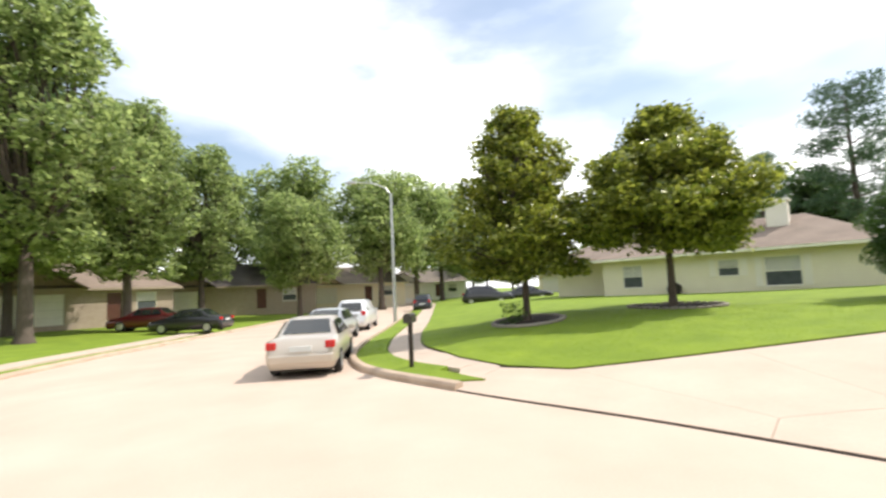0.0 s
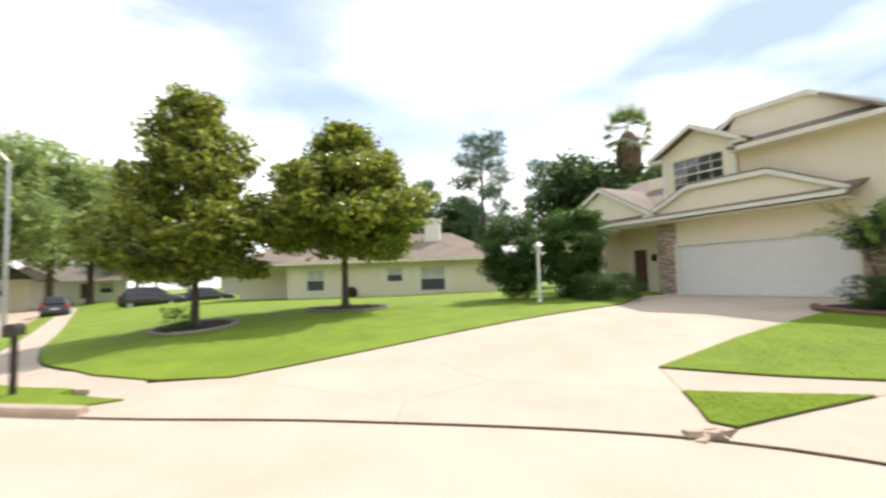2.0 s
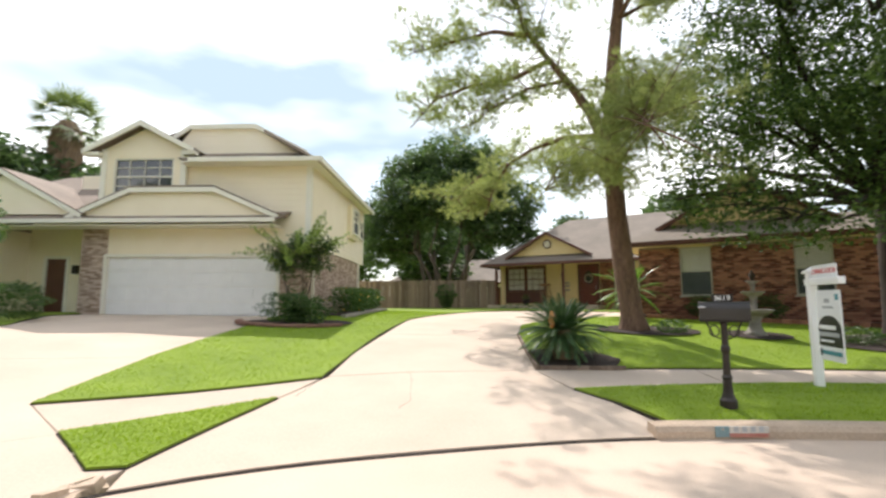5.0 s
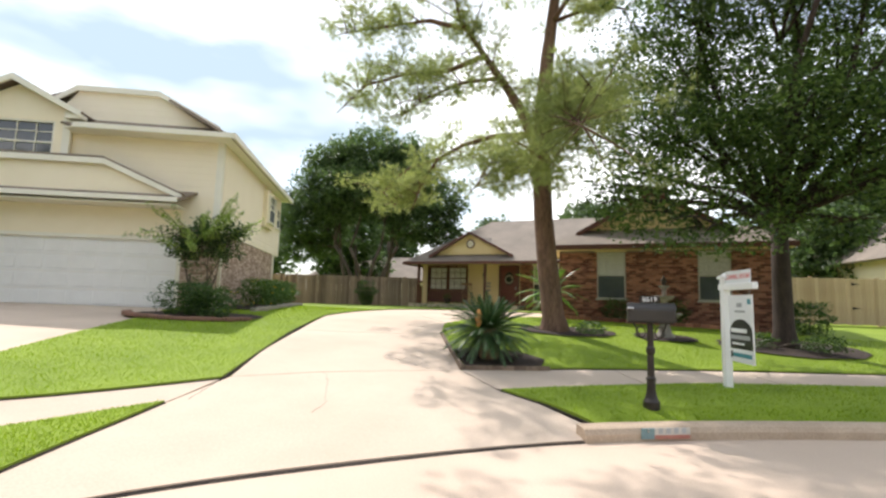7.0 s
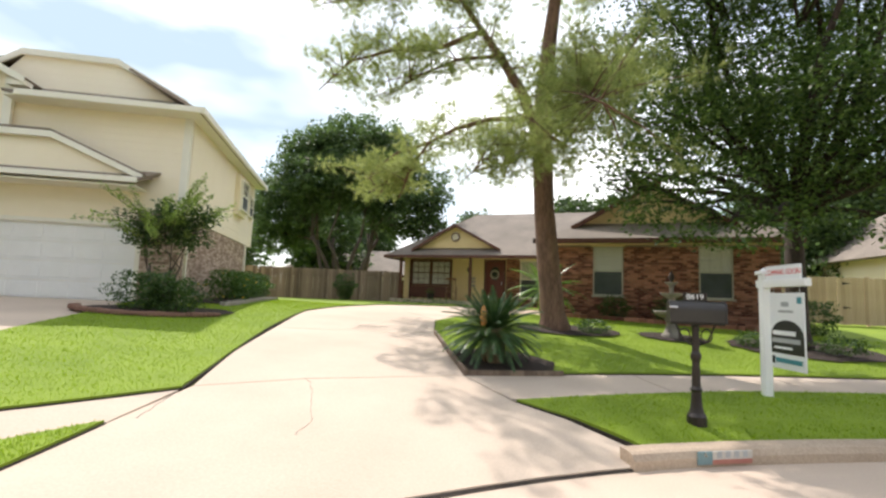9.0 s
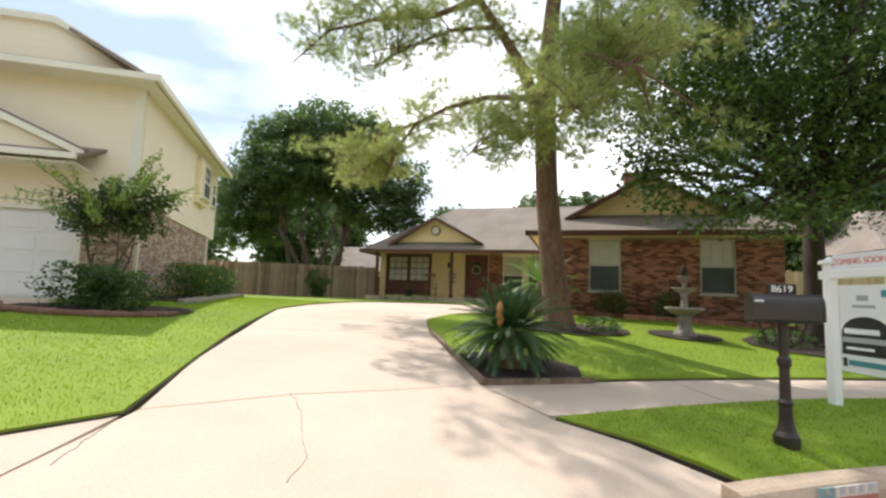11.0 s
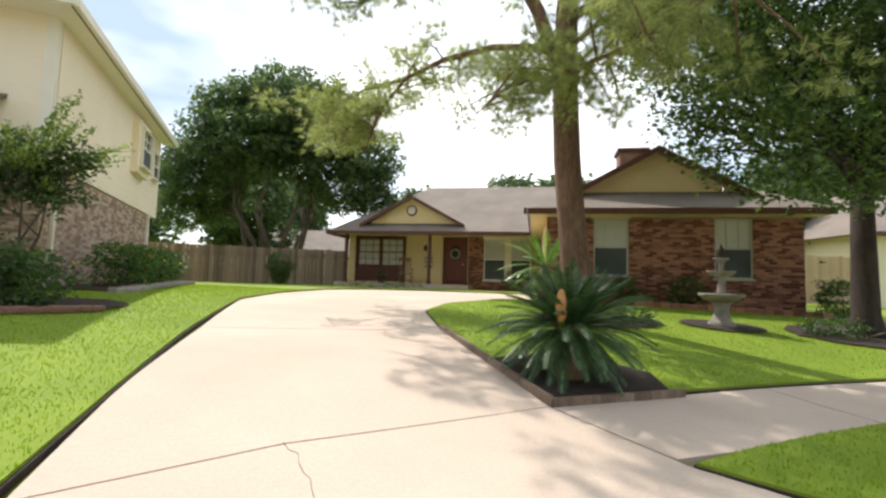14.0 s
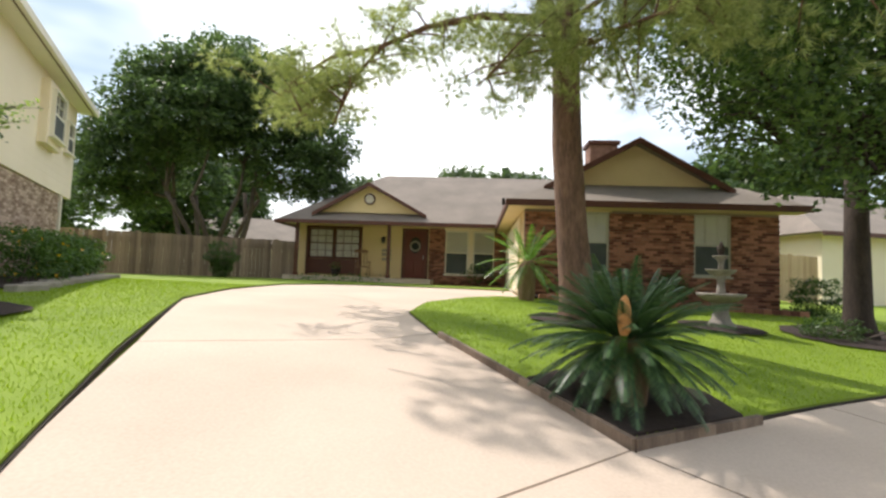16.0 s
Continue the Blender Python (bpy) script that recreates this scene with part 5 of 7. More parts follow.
def pine(m, label, height, r, limbs, seed, lean=(0, 0), fork=None, tufts=9):
    t = thing("pine_tree", m, label, "tree")
    bm = B()
    trunk_pts = [(lean[0] * bow(z), lean[1] * bow(z), z) for z in (-0.3, 0.05, 0.35, 1.5, 3, 4.6, 6, 7.5, 9.5, 12, height)]
    tube(bm, trunk_pts, [r * k for k in (1.7, 1.4, 1.12, 1.02, 0.97, 0.9, 0.78, 0.68, 0.55, 0.35, 0.1)], 16)
    for v in bm.verts:
        v.co += Vector((math.sin(v.co.z * 9 + v.co.y * 30), math.cos(v.co.z * 11 + v.co.x * 30), 0)) * r * 0.05
    centres = []
    g = random.Random(seed)
    for path, r0 in limbs:
        p = [Vector(q) for q in path]
        tube(bm, p, [r0 * (1 - 0.85 * i / (len(p) - 1)) for i in range(len(p))], 8)
        total = sum((b - a).length for a, b in zip(p, p[1:]))
        run = 0
        for a, b in zip(p, p[1:]):
            k = max(2, int((b - a).length / 0.28))
            for i in range(k):
                f = (run + (b - a).length * i / k) / total
                if f < 0.3:
                    continue
                c = a.lerp(b, i / k)
                for _ in range(3):
                    off = Vector((g.gauss(0, 0.55), g.gauss(0, 0.55), g.gauss(0.05, 0.36))) * (0.5 + 0.8 * f)
                    e = c + off
                    tube(bm, [c, c.lerp(e, 0.5) + Vector((0, 0, 0.06)), e], [0.022, 0.014, 0.006], 4, False)
                    centres += [tuple(e), tuple(e), tuple(c.lerp(e, 0.75))]
            run += (b - a).length
    part("trunk", bm, BARK_PINE, t, smooth=True)
    v, f = tuft_cloud(centres, tufts, 0.15, 0.21, seed)
    soup("crown", v, f, NEEDLES, t)
    return t


def on_ground(x, y, dz=0.0, rz=0.0):
    return pose(x, y, gz(x, y) + dz, 0, 0, rz)


# the front-yard pine; limbs are given to the side (u), away from the street (v) and up (z)
PU, PV = Vector((0.92, 0.392, 0)), Vector((-0.392, 0.92, 0))


def uv(u, v, z):
    if u == 0 and v == 0:
        u = -0.38 * bow(z)
    q = PU * u + PV * (v + 0.28 * min(abs(u), 2.0))
    return (q.x, q.y, z)


pine(on_ground(-1.74, 15.6, 0.1), "tall pine with reddish bark and drooping needle tufts on a lawn", 15.5, 0.262, [
    ([uv(0, 0, 4.6), uv(-0.9, -0.1, 6.0), uv(-1.45, -0.2, 6.9), uv(-2.05, -0.2, 7.85), uv(-2.7, -0.2, 8.8), uv(-3.2, -0.4, 11.0)], 0.17),
    ([uv(-0.6, 0, 5.3), uv(-1.6, 0.5, 5.55), uv(-2.5, 1.0, 5.45), uv(-3.25, 1.6, 5.2), uv(-3.7, 2.0, 4.65), uv(-4.1, 2.2, 3.6)], 0.085),
    ([uv(-3.2, 1.6, 5.2), uv(-4.2, 2.1, 5.0), uv(-4.9, 2.4, 4.5), uv(-5.4, 2.6, 3.9)], 0.05),
    ([uv(-3.6, 2.0, 4.7), uv(-4.4, 2.3, 4.3), uv(-4.8, 2.2, 3.5)], 0.04),
    ([uv(-2.05, -0.2, 7.7), uv(-3.0, 0.3, 7.5), uv(-4.4, 1.0, 7.7), uv(-5.7, 1.6, 7.6), uv(-6.7, 2.0, 6.8)], 0.085),
    ([uv(-2.6, -0.1, 8.6), uv(-3.6, 0.3, 9.1), uv(-4.8, 0.8, 9.2), uv(-6.6, 1.2, 9.1)], 0.08),
    ([uv(-1.5, -0.2, 7.0), uv(-2.6, 0.0, 7.0), uv(-3.6, 0.4, 6.7), uv(-4.6, 0.9, 6.2)], 0.06),
    ([uv(-2.8, -0.3, 9.4), uv(-3.8, -1.2, 10.2), uv(-5.2, -1.6, 10.4), uv(-6.4, -1.6, 10.0)], 0.07),
    ([uv(0, 0, 5.0), uv(-0.8, -0.5, 4.75), uv(-1.6, -1.0, 4.2), uv(-2.4, -1.35, 3.4)], 0.06),
    ([uv(0, 0, 5.7), uv(-0.2, -1.1, 5.7), uv(-0.2, -2.3, 5.1), uv(-0.5, -3.2, 4.3)], 0.07),
    ([uv(0, 0, 5.9), uv(0.3, -1.2, 6.0), uv(0.4, -2.3, 5.5), uv(0.3, -3.3, 4.8)], 0.06),
    ([uv(0, 0, 4.7), uv(-0.5, -0.8, 4.6), uv(-0.86, -1.5, 4.1), uv(-1.0, -2.8, 3.8), uv(-1.15, -4.2, 3.4)], 0.06),
    ([uv(0, 0, 5.2), uv(-0.2, -1.5, 5.2), uv(-0.3, -3.2, 4.5), uv(-0.45, -4.5, 3.8)], 0.06),
    # upper limbs out of view, added to throw shade on verge and road
    ([uv(0, 0, 8.6), uv(1.0, 0.3, 9.4), uv(2.0, 0.5, 9.8), uv(2.8, 0.6, 9.8)], 0.07),
    ([uv(0, 0, 8.5), uv(0.4, -1.2, 9.2), uv(0.6, -2.8, 9.6), uv(0.4, -4.2, 9.2)], 0.08),
    ([uv(0, 0, 9.3), uv(-1.2, -1.2, 10.0), uv(-2.2, -2.6, 10.6), uv(-2.8, -4.0, 10.6)], 0.08),
    ([uv(0, 0, 11.4), uv(-1.4, -0.8, 12.4), uv(-2.8, -1.4, 13.0), uv(-4.0, -1.8, 12.8)], 0.06),
    ([uv(0, 0, 10.0), uv(1.4, -0.8, 10.8), uv(2.8, -1.6, 11.4), uv(4.0, -2.2, 11.2)], 0.08),
    ([uv(0, 0, 9.5), uv(-1.0, 0.6, 10.5), uv(-2.2, 1.2, 11.2)], 0.07),
    ([uv(0, 0, 11.0), uv(-0.4, -1.4, 12.0), uv(-0.6, -3.0, 12.6), uv(-0.6, -4.2, 12.4)], 0.07),
    ([uv(0, 0, 12.0), uv(1.2, -0.6, 13.0), uv(2.4, -1.0, 13.4)], 0.06),
    ([uv(0, 0, 10.4), uv(-1.6, -0.6, 11.2), uv(-3.4, -1.0, 11.6), uv(-5.2, -1.2, 11.2)], 0.07),
    ([uv(0, 0, 10.8), uv(-1.2, -1.8, 11.6), uv(-2.2, -3.6, 11.8), uv(-2.8, -5.0, 11.4)], 0.07),
    ([uv(0, 0, 9.8), uv(0.6, -1.6, 10.6), uv(1.4, -3.2, 11.0), uv(2.0, -4.6, 10.8)], 0.07),
    ([uv(0, 0, 13.0), uv(-0.4, -1.2, 14.0), uv(-0.6, -2.2, 14.4)], 0.05),
    ([uv(0, 0, 14.0), uv(0.1, 0, 15.0), uv(0.1, 0.1, 15.8)], 0.05),
], 3, (-0.35, -0.15), tufts=9)

# dark shade tree beside it
broadleaf("shade_tree", on_ground(3.5, 16.46, 0.1), "large dark green broadleaf shade tree on the lawn", [
    (-1.6, -1.0, 4.6, 1.7, 1.6, 1.1), (-3.0, -0.6, 5.4, 1.7, 1.6, 1.2), (-3.2, -2.6, 3.5, 1.2, 1.2, 0.9), (0.3, -2.0, 5.0, 1.8, 1.5, 1.2), (1.8, -1.2, 4.6, 1.8, 1.7, 1.2),
    (3.6, 0.2, 5.4, 1.9, 1.8, 1.4), (-0.6, 0.6, 6.4, 2.2, 2.0, 1.6), (-2.2, 0.3, 7.6, 2.0, 1.9, 1.5), (1.9, 0.4, 7.4, 2.3, 2.0, 1.7), (0.0, -1.2, 8.8, 2.4, 2.1, 1.7),
    (-1.8, -0.5, 9.8, 1.9, 1.8, 1.5), (1.6, -0.4, 10.4, 2.2, 2.0, 1.7), (0.0, 0.3, 12.0, 2.1, 1.9, 1.5), (4.6, -0.6, 8.2, 1.9, 1.8, 1.5), (0.6, 2.2, 5.6, 2.0, 1.7, 1.4), (-3.4, -2.7, 2.9, 0.7, 0.8, 0.7), (-2.6, -2.7, 2.45, 0.7, 0.7, 0.6), (-1.8, -2.7, 2.25, 0.7, 0.7, 0.55), (-1.0, -2.4, 2.4, 0.7, 0.7, 0.55), (-0.1, -1.3, 2.7, 0.7, 0.7, 0.5), (1.1, -1.3, 2.6, 0.8, 0.7, 0.5), (1.6, -4.0, 9.4, 1.9, 1.7, 1.2), (4.4, -3.4, 9.6, 1.8, 1.6, 1.2), (-0.4, -1.6, 3.6, 1.1, 1.0, 0.7), (1.4, -1.8, 3.5, 1.0, 1.0, 0.7), (3.2, -1.0, 3.7, 1.2, 1.1, 0.8), (5.2, 0.4, 4.2, 1.5, 1.4, 1.0), (-1.9, -2.5, 3.2, 0.8, 0.8, 0.6)],
    3.0, 0.21, BARK_DARK, SHADE_LEAF, 430, 0.057, 11, cap=210000, hollow=0.25)

# spreading tree behind the fence
broadleaf("spreading_tree", on_ground(-15.8, 28.4, -0.9), "round dark green tree with many stems behind a fence", [
    (-4.0, 0, 6.1, 2.5, 2.4, 1.7), (3.8, 0, 6.0, 2.4, 2.3, 1.6), (0, -1.6, 7.7, 2.8, 2.2, 1.6), (-2.2, -0.6, 8.6, 2.8, 2.4, 2.0), (2.0, -0.4, 8.6, 2.7, 2.4, 2.0),
    (-5.2, 0.3, 7.4, 2.0, 2.0, 1.6), (4.6, 0.2, 7.2, 2.0, 2.0, 1.6), (0, 0, 10.2, 2.8, 2.4, 1.9), (-2.6, 0.2, 10.3, 2.0, 2.0, 1.5), (2.4, 0.3, 10.1, 1.9, 1.9, 1.4), (-5.7, 0.2, 4.7, 1.6, 1.6, 1.1), (-3.9, 0.6, 4.6, 1.2, 1.2, 0.8), (5.4, 0, 5.0, 1.3, 1.4, 0.9), (-1.6, -1.4, 6.6, 1.5, 1.3, 0.9), (1.9, -1.2, 6.5, 1.3, 1.2, 0.8)],
    4.9, 0.15, BARK, OAK, 190, 0.115, 21, stems=8, cap=100000)

# crape myrtle at the garage corner
cm = broadleaf("crape_myrtle", on_ground(-10.65, 12.05, 0.05), "young crape myrtle with feathery light green shoots beside a garage", [
    (0, 0, 1.35, 0.5, 0.5, 0.45), (-0.35, -0.2, 1.7, 0.6, 0.55, 0.45), (0.4, 0.2, 1.7, 0.6, 0.55, 0.45), (0.05, 0, 2.15, 0.65, 0.55, 0.4), (-0.7, -0.35, 2.1, 0.45, 0.4, 0.28), (0.75, 0.35, 2.15, 0.45, 0.4, 0.3)],
    0.9, 0.035, BARK, OAK, 1900, 0.05, 31, stems=5, cap=16000, hollow=0.1)
g = random.Random(32)
shoots, twigs = [], B()
for k in range(38):
    a = 2.39996 * k
    rise = g.uniform(0.0, 0.72)
    run = g.uniform(0.7, 1.3) * (1.25 - 0.75 * rise)
    s0 = Vector((math.cos(a) * 0.25, math.sin(a) * 0.25, g.uniform(1.4, 2.0)))
    s1 = s0 + Vector((math.cos(a) * run, math.sin(a) * run, 0.1 + 1.6 * rise))
    limb(twigs, s0, s1, 0.012, 0.004, 0.06, 4, k, 4)
    for j in range(7):
        t = 0.4 + 0.6 * j / 6
        c = s0.lerp(s1, t) + Vector((0, 0, 0.05 * math.sin(math.pi * t)))
        w = 0.135 * (1.15 - 0.6 * t)
        shoots.append((c.x, c.y, c.z, w, w, w))
part("twigs", twigs, BARK, cm)["kind"] = "stuff"
v, f = leaves(shoots, 5200, 0.036, 33, 0.1, 0.3)
soup("new_growth", v, f, CRAPE_TIP, cm, "feathery light green new shoots")


def magnolia(x, y, label, h, r, h0, seed, power=1.7):
    """Tiers of separate leafy boughs with gaps between them."""
    g = random.Random(seed)
    blobs = []
    n = 58
    for k in range(n):
        t = (k + g.uniform(-0.4, 0.4)) / (n - 1)
        t = min(max(t, 0.0), 1.0)
        z = h0 + (h - h0) * t
        w = r * (1 - 0.8 * t ** power) * (0.72 if t < 0.06 else 1) * g.uniform(0.82, 1.15)
        a = 2.39996 * k
        s = r * (0.27 - 0.1 * t) * g.uniform(0.8, 1.25)
        d = w - s * 0.8 if k % 3 else w * 0.4
        blobs.append((math.cos(a) * d, math.sin(a) * d, z + 0.12 * d, s * 1.15, s * 1.15, s * 0.62))
    broadleaf("magnolia_tree", on_ground(x, y, 0.05), label, blobs, h0 + 0.2, 0.13, BARK, MAGNOLIA, 420, 0.115, seed, "tree", "magnolias on the lawn", cap=60000, hollow=0.3)


magnolia(-13.2, -8.0, "dense conical magnolia with glossy yellow-green leaves", 7.9, 3.1, 1.7, 41)
magnolia(-16.6, -3.8, "broad open magnolia with dark glossy leaves", 7.2, 3.9, 2.3, 43, 1.3)


def bed(x, y, rx, ry, rz, label):
    bm = B()
    n = 26
    top = [bm.verts.new((0, 0, 0.07))]
    rim = [bm.verts.new((math.cos(2 * math.pi * k / n) * rx * (1 + 0.05 * math.sin(3 * k)), math.sin(2 * math.pi * k / n) * ry * (1 + 0.05 * math.cos(2 * k)), 0.0)) for k in range(n)]
    for v in rim:
        w = pose(x, y, 0, 0, 0, rz) @ v.co
        v.co.z = gz(w.x, w.y) - gz(x, y) + 0.062
    for k in range(n):
        bm.faces.new((top[0], rim[k], rim[(k + 1) % n]))
    ob = part("mulch_bed", bm, MULCH)
    ob.matrix_basis = pose(x, y, gz(x, y) + 0.005, 0, 0, rz)
    tagged(ob, label, "flower bed", kind="structure")


def edging(x, y, rx, ry, rz, n, label, size=0.13, a0=0.0, a1=6.28, mat=None):
    """Loose stones round a bed, one by one."""
    root = thing("stone_edging", pose(0, 0, 0), label, "edging")
    g = random.Random(n)
    me = bpy.data.meshes.new("stone")
    bm = B()
    bbox(bm, -1, 1, -0.62, 0.62, -0.5, 0.5, 0.28, 2)
    bm.to_mesh(me)
    bm.free()
    me.materials.append(mat or STONE)
    for k in range(n):
        a = a0 + (a1 - a0) * k / n
        p = pose(x, y, 0, 0, 0, rz) @ Vector((math.cos(a) * rx, math.sin(a) * ry, 0))
        s = size * g.uniform(0.75, 1.2)
        ob = new("stone", me)
        ob.parent = root
        ob.matrix_basis = pose(p.x, p.y, gz(p.x, p.y) + 0.08, g.uniform(-6, 6), g.uniform(-6, 6), rz + math.degrees(a) + 90) @ Matrix.Diagonal((s, s, s * 0.8, 1))


bed(-13.2, -8.0, 1.9, 1.2, 40, "dark mulch bed round a magnolia")
edging(-13.2, -8.0, 1.95, 1.25, 40, 40, "ring of pale stones round a mulch bed")
bed(-16.6, -3.8, 1.9, 1.1, 60, "dark mulch bed under a magnolia")
edging(-16.6, -3.8, 1.95, 1.15, 60, 36, "ring of brown stones round a mulch bed", 0.11)
bed(-1.42, 15.65, 1.25, 0.8, 20, "dark mulch bed round a pine trunk")
bed(3.6, 16.4, 1.6, 1.1, 20, "dark mulch bed round a shade tree")
bed(0.92, 16.17, 0.75, 0.6, 0, "dark soil ring round a fountain")
bed(-9.6, 11.2, 1.5, 0.85, 35, "mulched bed with clipped shrubs")
edging(-9.6, 11.2, 1.55, 0.9, 35, 34, "low reddish stone edging of a shrub bed", 0.12, 3.2, 5.7, RED_STONE)


def shrub(name, m, label, blobs, mat, per=900, size=0.045, seed=1, category="shrub", group="", cap=14000, extra=None):
    t = thing(name, m, label, category, group)
    bm = B()
    for k, (cx, cy, cz, rx, ry, rz) in enumerate(blobs):
        limb(bm, (cx * 0.3, cy * 0.3, -0.05), (cx, cy, cz), 0.025, 0.008, 0.1, 5, k)
    part("stems", bm, BARK, t)
    v, f = leaves(blobs, per, size, seed, 0.5, 0.3, cap=cap)
    soup("foliage", v, f, mat, t)
    if extra:
        v, f = leaves(blobs, extra[0], extra[1], seed + 5, 0.95, 0.3, 0.9, cap=600)
        soup("blossoms", v, f, extra[2], t)
    return t


shrub("round_shrub", on_ground(-9.85, 10.9, 0.05), "low rounded dark green shrub beside a garage", [(0, 0, 0.42, 0.62, 0.6, 0.42), (0.3, 0.2, 0.45, 0.5, 0.5, 0.38)], SHRUB, 3200, 0.035, 51, group="shrubs in the bed")
shrub("round_shrub", on_ground(-9.05, 11.1, 0.05), "low feathery green shrub in a stone-edged bed", [(0, 0, 0.36, 0.6, 0.55, 0.38), (-0.3, 0.1, 0.34, 0.45, 0.45, 0.32)], SHRUB, 3200, 0.035, 52, group="shrubs in the bed")
shrub("hedge", on_ground(-11.2, 14.5, 0.05, 31), "clipped hedge with yellow lilies along a brick wall", [(0.2, 0, 0.5, 0.7, 0.8, 0.45), (0.2, 1.2, 0.52, 0.7, 0.9, 0.46), (0.2, 2.4, 0.5, 0.65, 0.9, 0.45)], HEDGE, 2600, 0.035, 53, "hedge", cap=30000, extra=(22, 0.038, FLOWER))
shrub("hedge", on_ground(-13.15, 17.4, 0.05, 31), "dark clipped hedge beside a brick wall", [(0.2, 0, 0.5, 0.6, 0.9, 0.45), (0.2, 1.3, 0.5, 0.6, 0.9, 0.45)], SHRUB, 2400, 0.04, 54, "hedge", cap=14000)
shrub("fence_shrub", on_ground(-12.5, 23.3), "dark rounded shrub in front of a fence", [(0, 0, 0.8, 0.55, 0.4, 0.6), (0, 0, 0.35, 0.35, 0.3, 0.35)], SHRUB, 9000, 0.03, 55)
shrub("clipped_tree", on_ground(-17.6, 3.0), "big rounded clipped evergreen beside a house entry", [(0, 0, 2.0, 1.35, 1.3, 1.3), (0.3, 0.2, 1.1, 1.1, 1.1, 0.9)], SHRUB, 3600, 0.047, 56, cap=50000, group="clipped evergreens")
shrub("clipped_tree", on_ground(-17.4, 5.4), "big rounded clipped evergreen with paler top", [(0, 0, 2.1, 1.4, 1.3, 1.3), (0.1, 0.4, 3.0, 0.9, 0.9, 0.6), (0, 0, 1.0, 1.1, 1.1, 0.9)], HEDGE, 2600, 0.055, 57, cap=50000, group="clipped evergreens")
shrub("low_shrub", on_ground(-15.6, 5.6), "low green shrub along a house front", [(0, 0, 0.5, 0.9, 0.7, 0.5), (0.5, 1.0, 0.5, 0.8, 0.7, 0.5)], SHRUB, 4200, 0.036, 58)
shrub("magnolia_shrub", on_ground(-12.6, -8.3), "small green shrub at the foot of a magnolia", [(0, 0, 0.4, 0.55, 0.5, 0.42)], HEDGE, 1100, 0.05, 59)
shrub("house_shrub", on_ground(-0.4, 19.25), "dark low shrub against a brick wall", [(0, 0, 0.4, 0.5, 0.3, 0.4)], SHRUB, 7000, 0.03, 60, group="foundation shrubs")
shrub("house_shrub", on_ground(1.2, 19.25), "dark low shrub against a brick wall", [(0, 0, 0.42, 0.55, 0.3, 0.42)], SHRUB, 7000, 0.03, 61, group="foundation shrubs")
shrub("house_shrub", on_ground(4.7, 19.3), "dark rounded shrub at a house corner", [(0, 0, 0.5, 0.6, 0.5, 0.5)], SHRUB, 6000, 0.03, 62, group="foundation shrubs")
shrub("porch_shrub", on_ground(-3.4, 26.4), "reddish green shrub under a window", [(0, 0, 0.5, 0.7, 0.35, 0.45)], SHRUB, 1000, 0.05, 63)
shrub("tree_shrub", on_ground(2.7, 16.0, 0.05), "low green groundcover at the foot of a shade tree", [(0, 0, 0.16, 0.55, 0.4, 0.2), (1.4, -0.2, 0.14, 0.5, 0.35, 0.18)], SHRUB, 9000, 0.026, 64)
shrub("tree_shrub", on_ground(-0.82, 15.5, 0.05), "low spiky groundcover beside a pine trunk", [(0, 0, 0.15, 0.4, 0.35, 0.18)], SHRUB, 9000, 0.028, 65)
shrub("porch_planting", on_ground(-8.8, 25.0), "low green planting along a porch", [(0, 0, 0.15, 1.9, 0.3, 0.18)], HEDGE, 900, 0.05, 66)


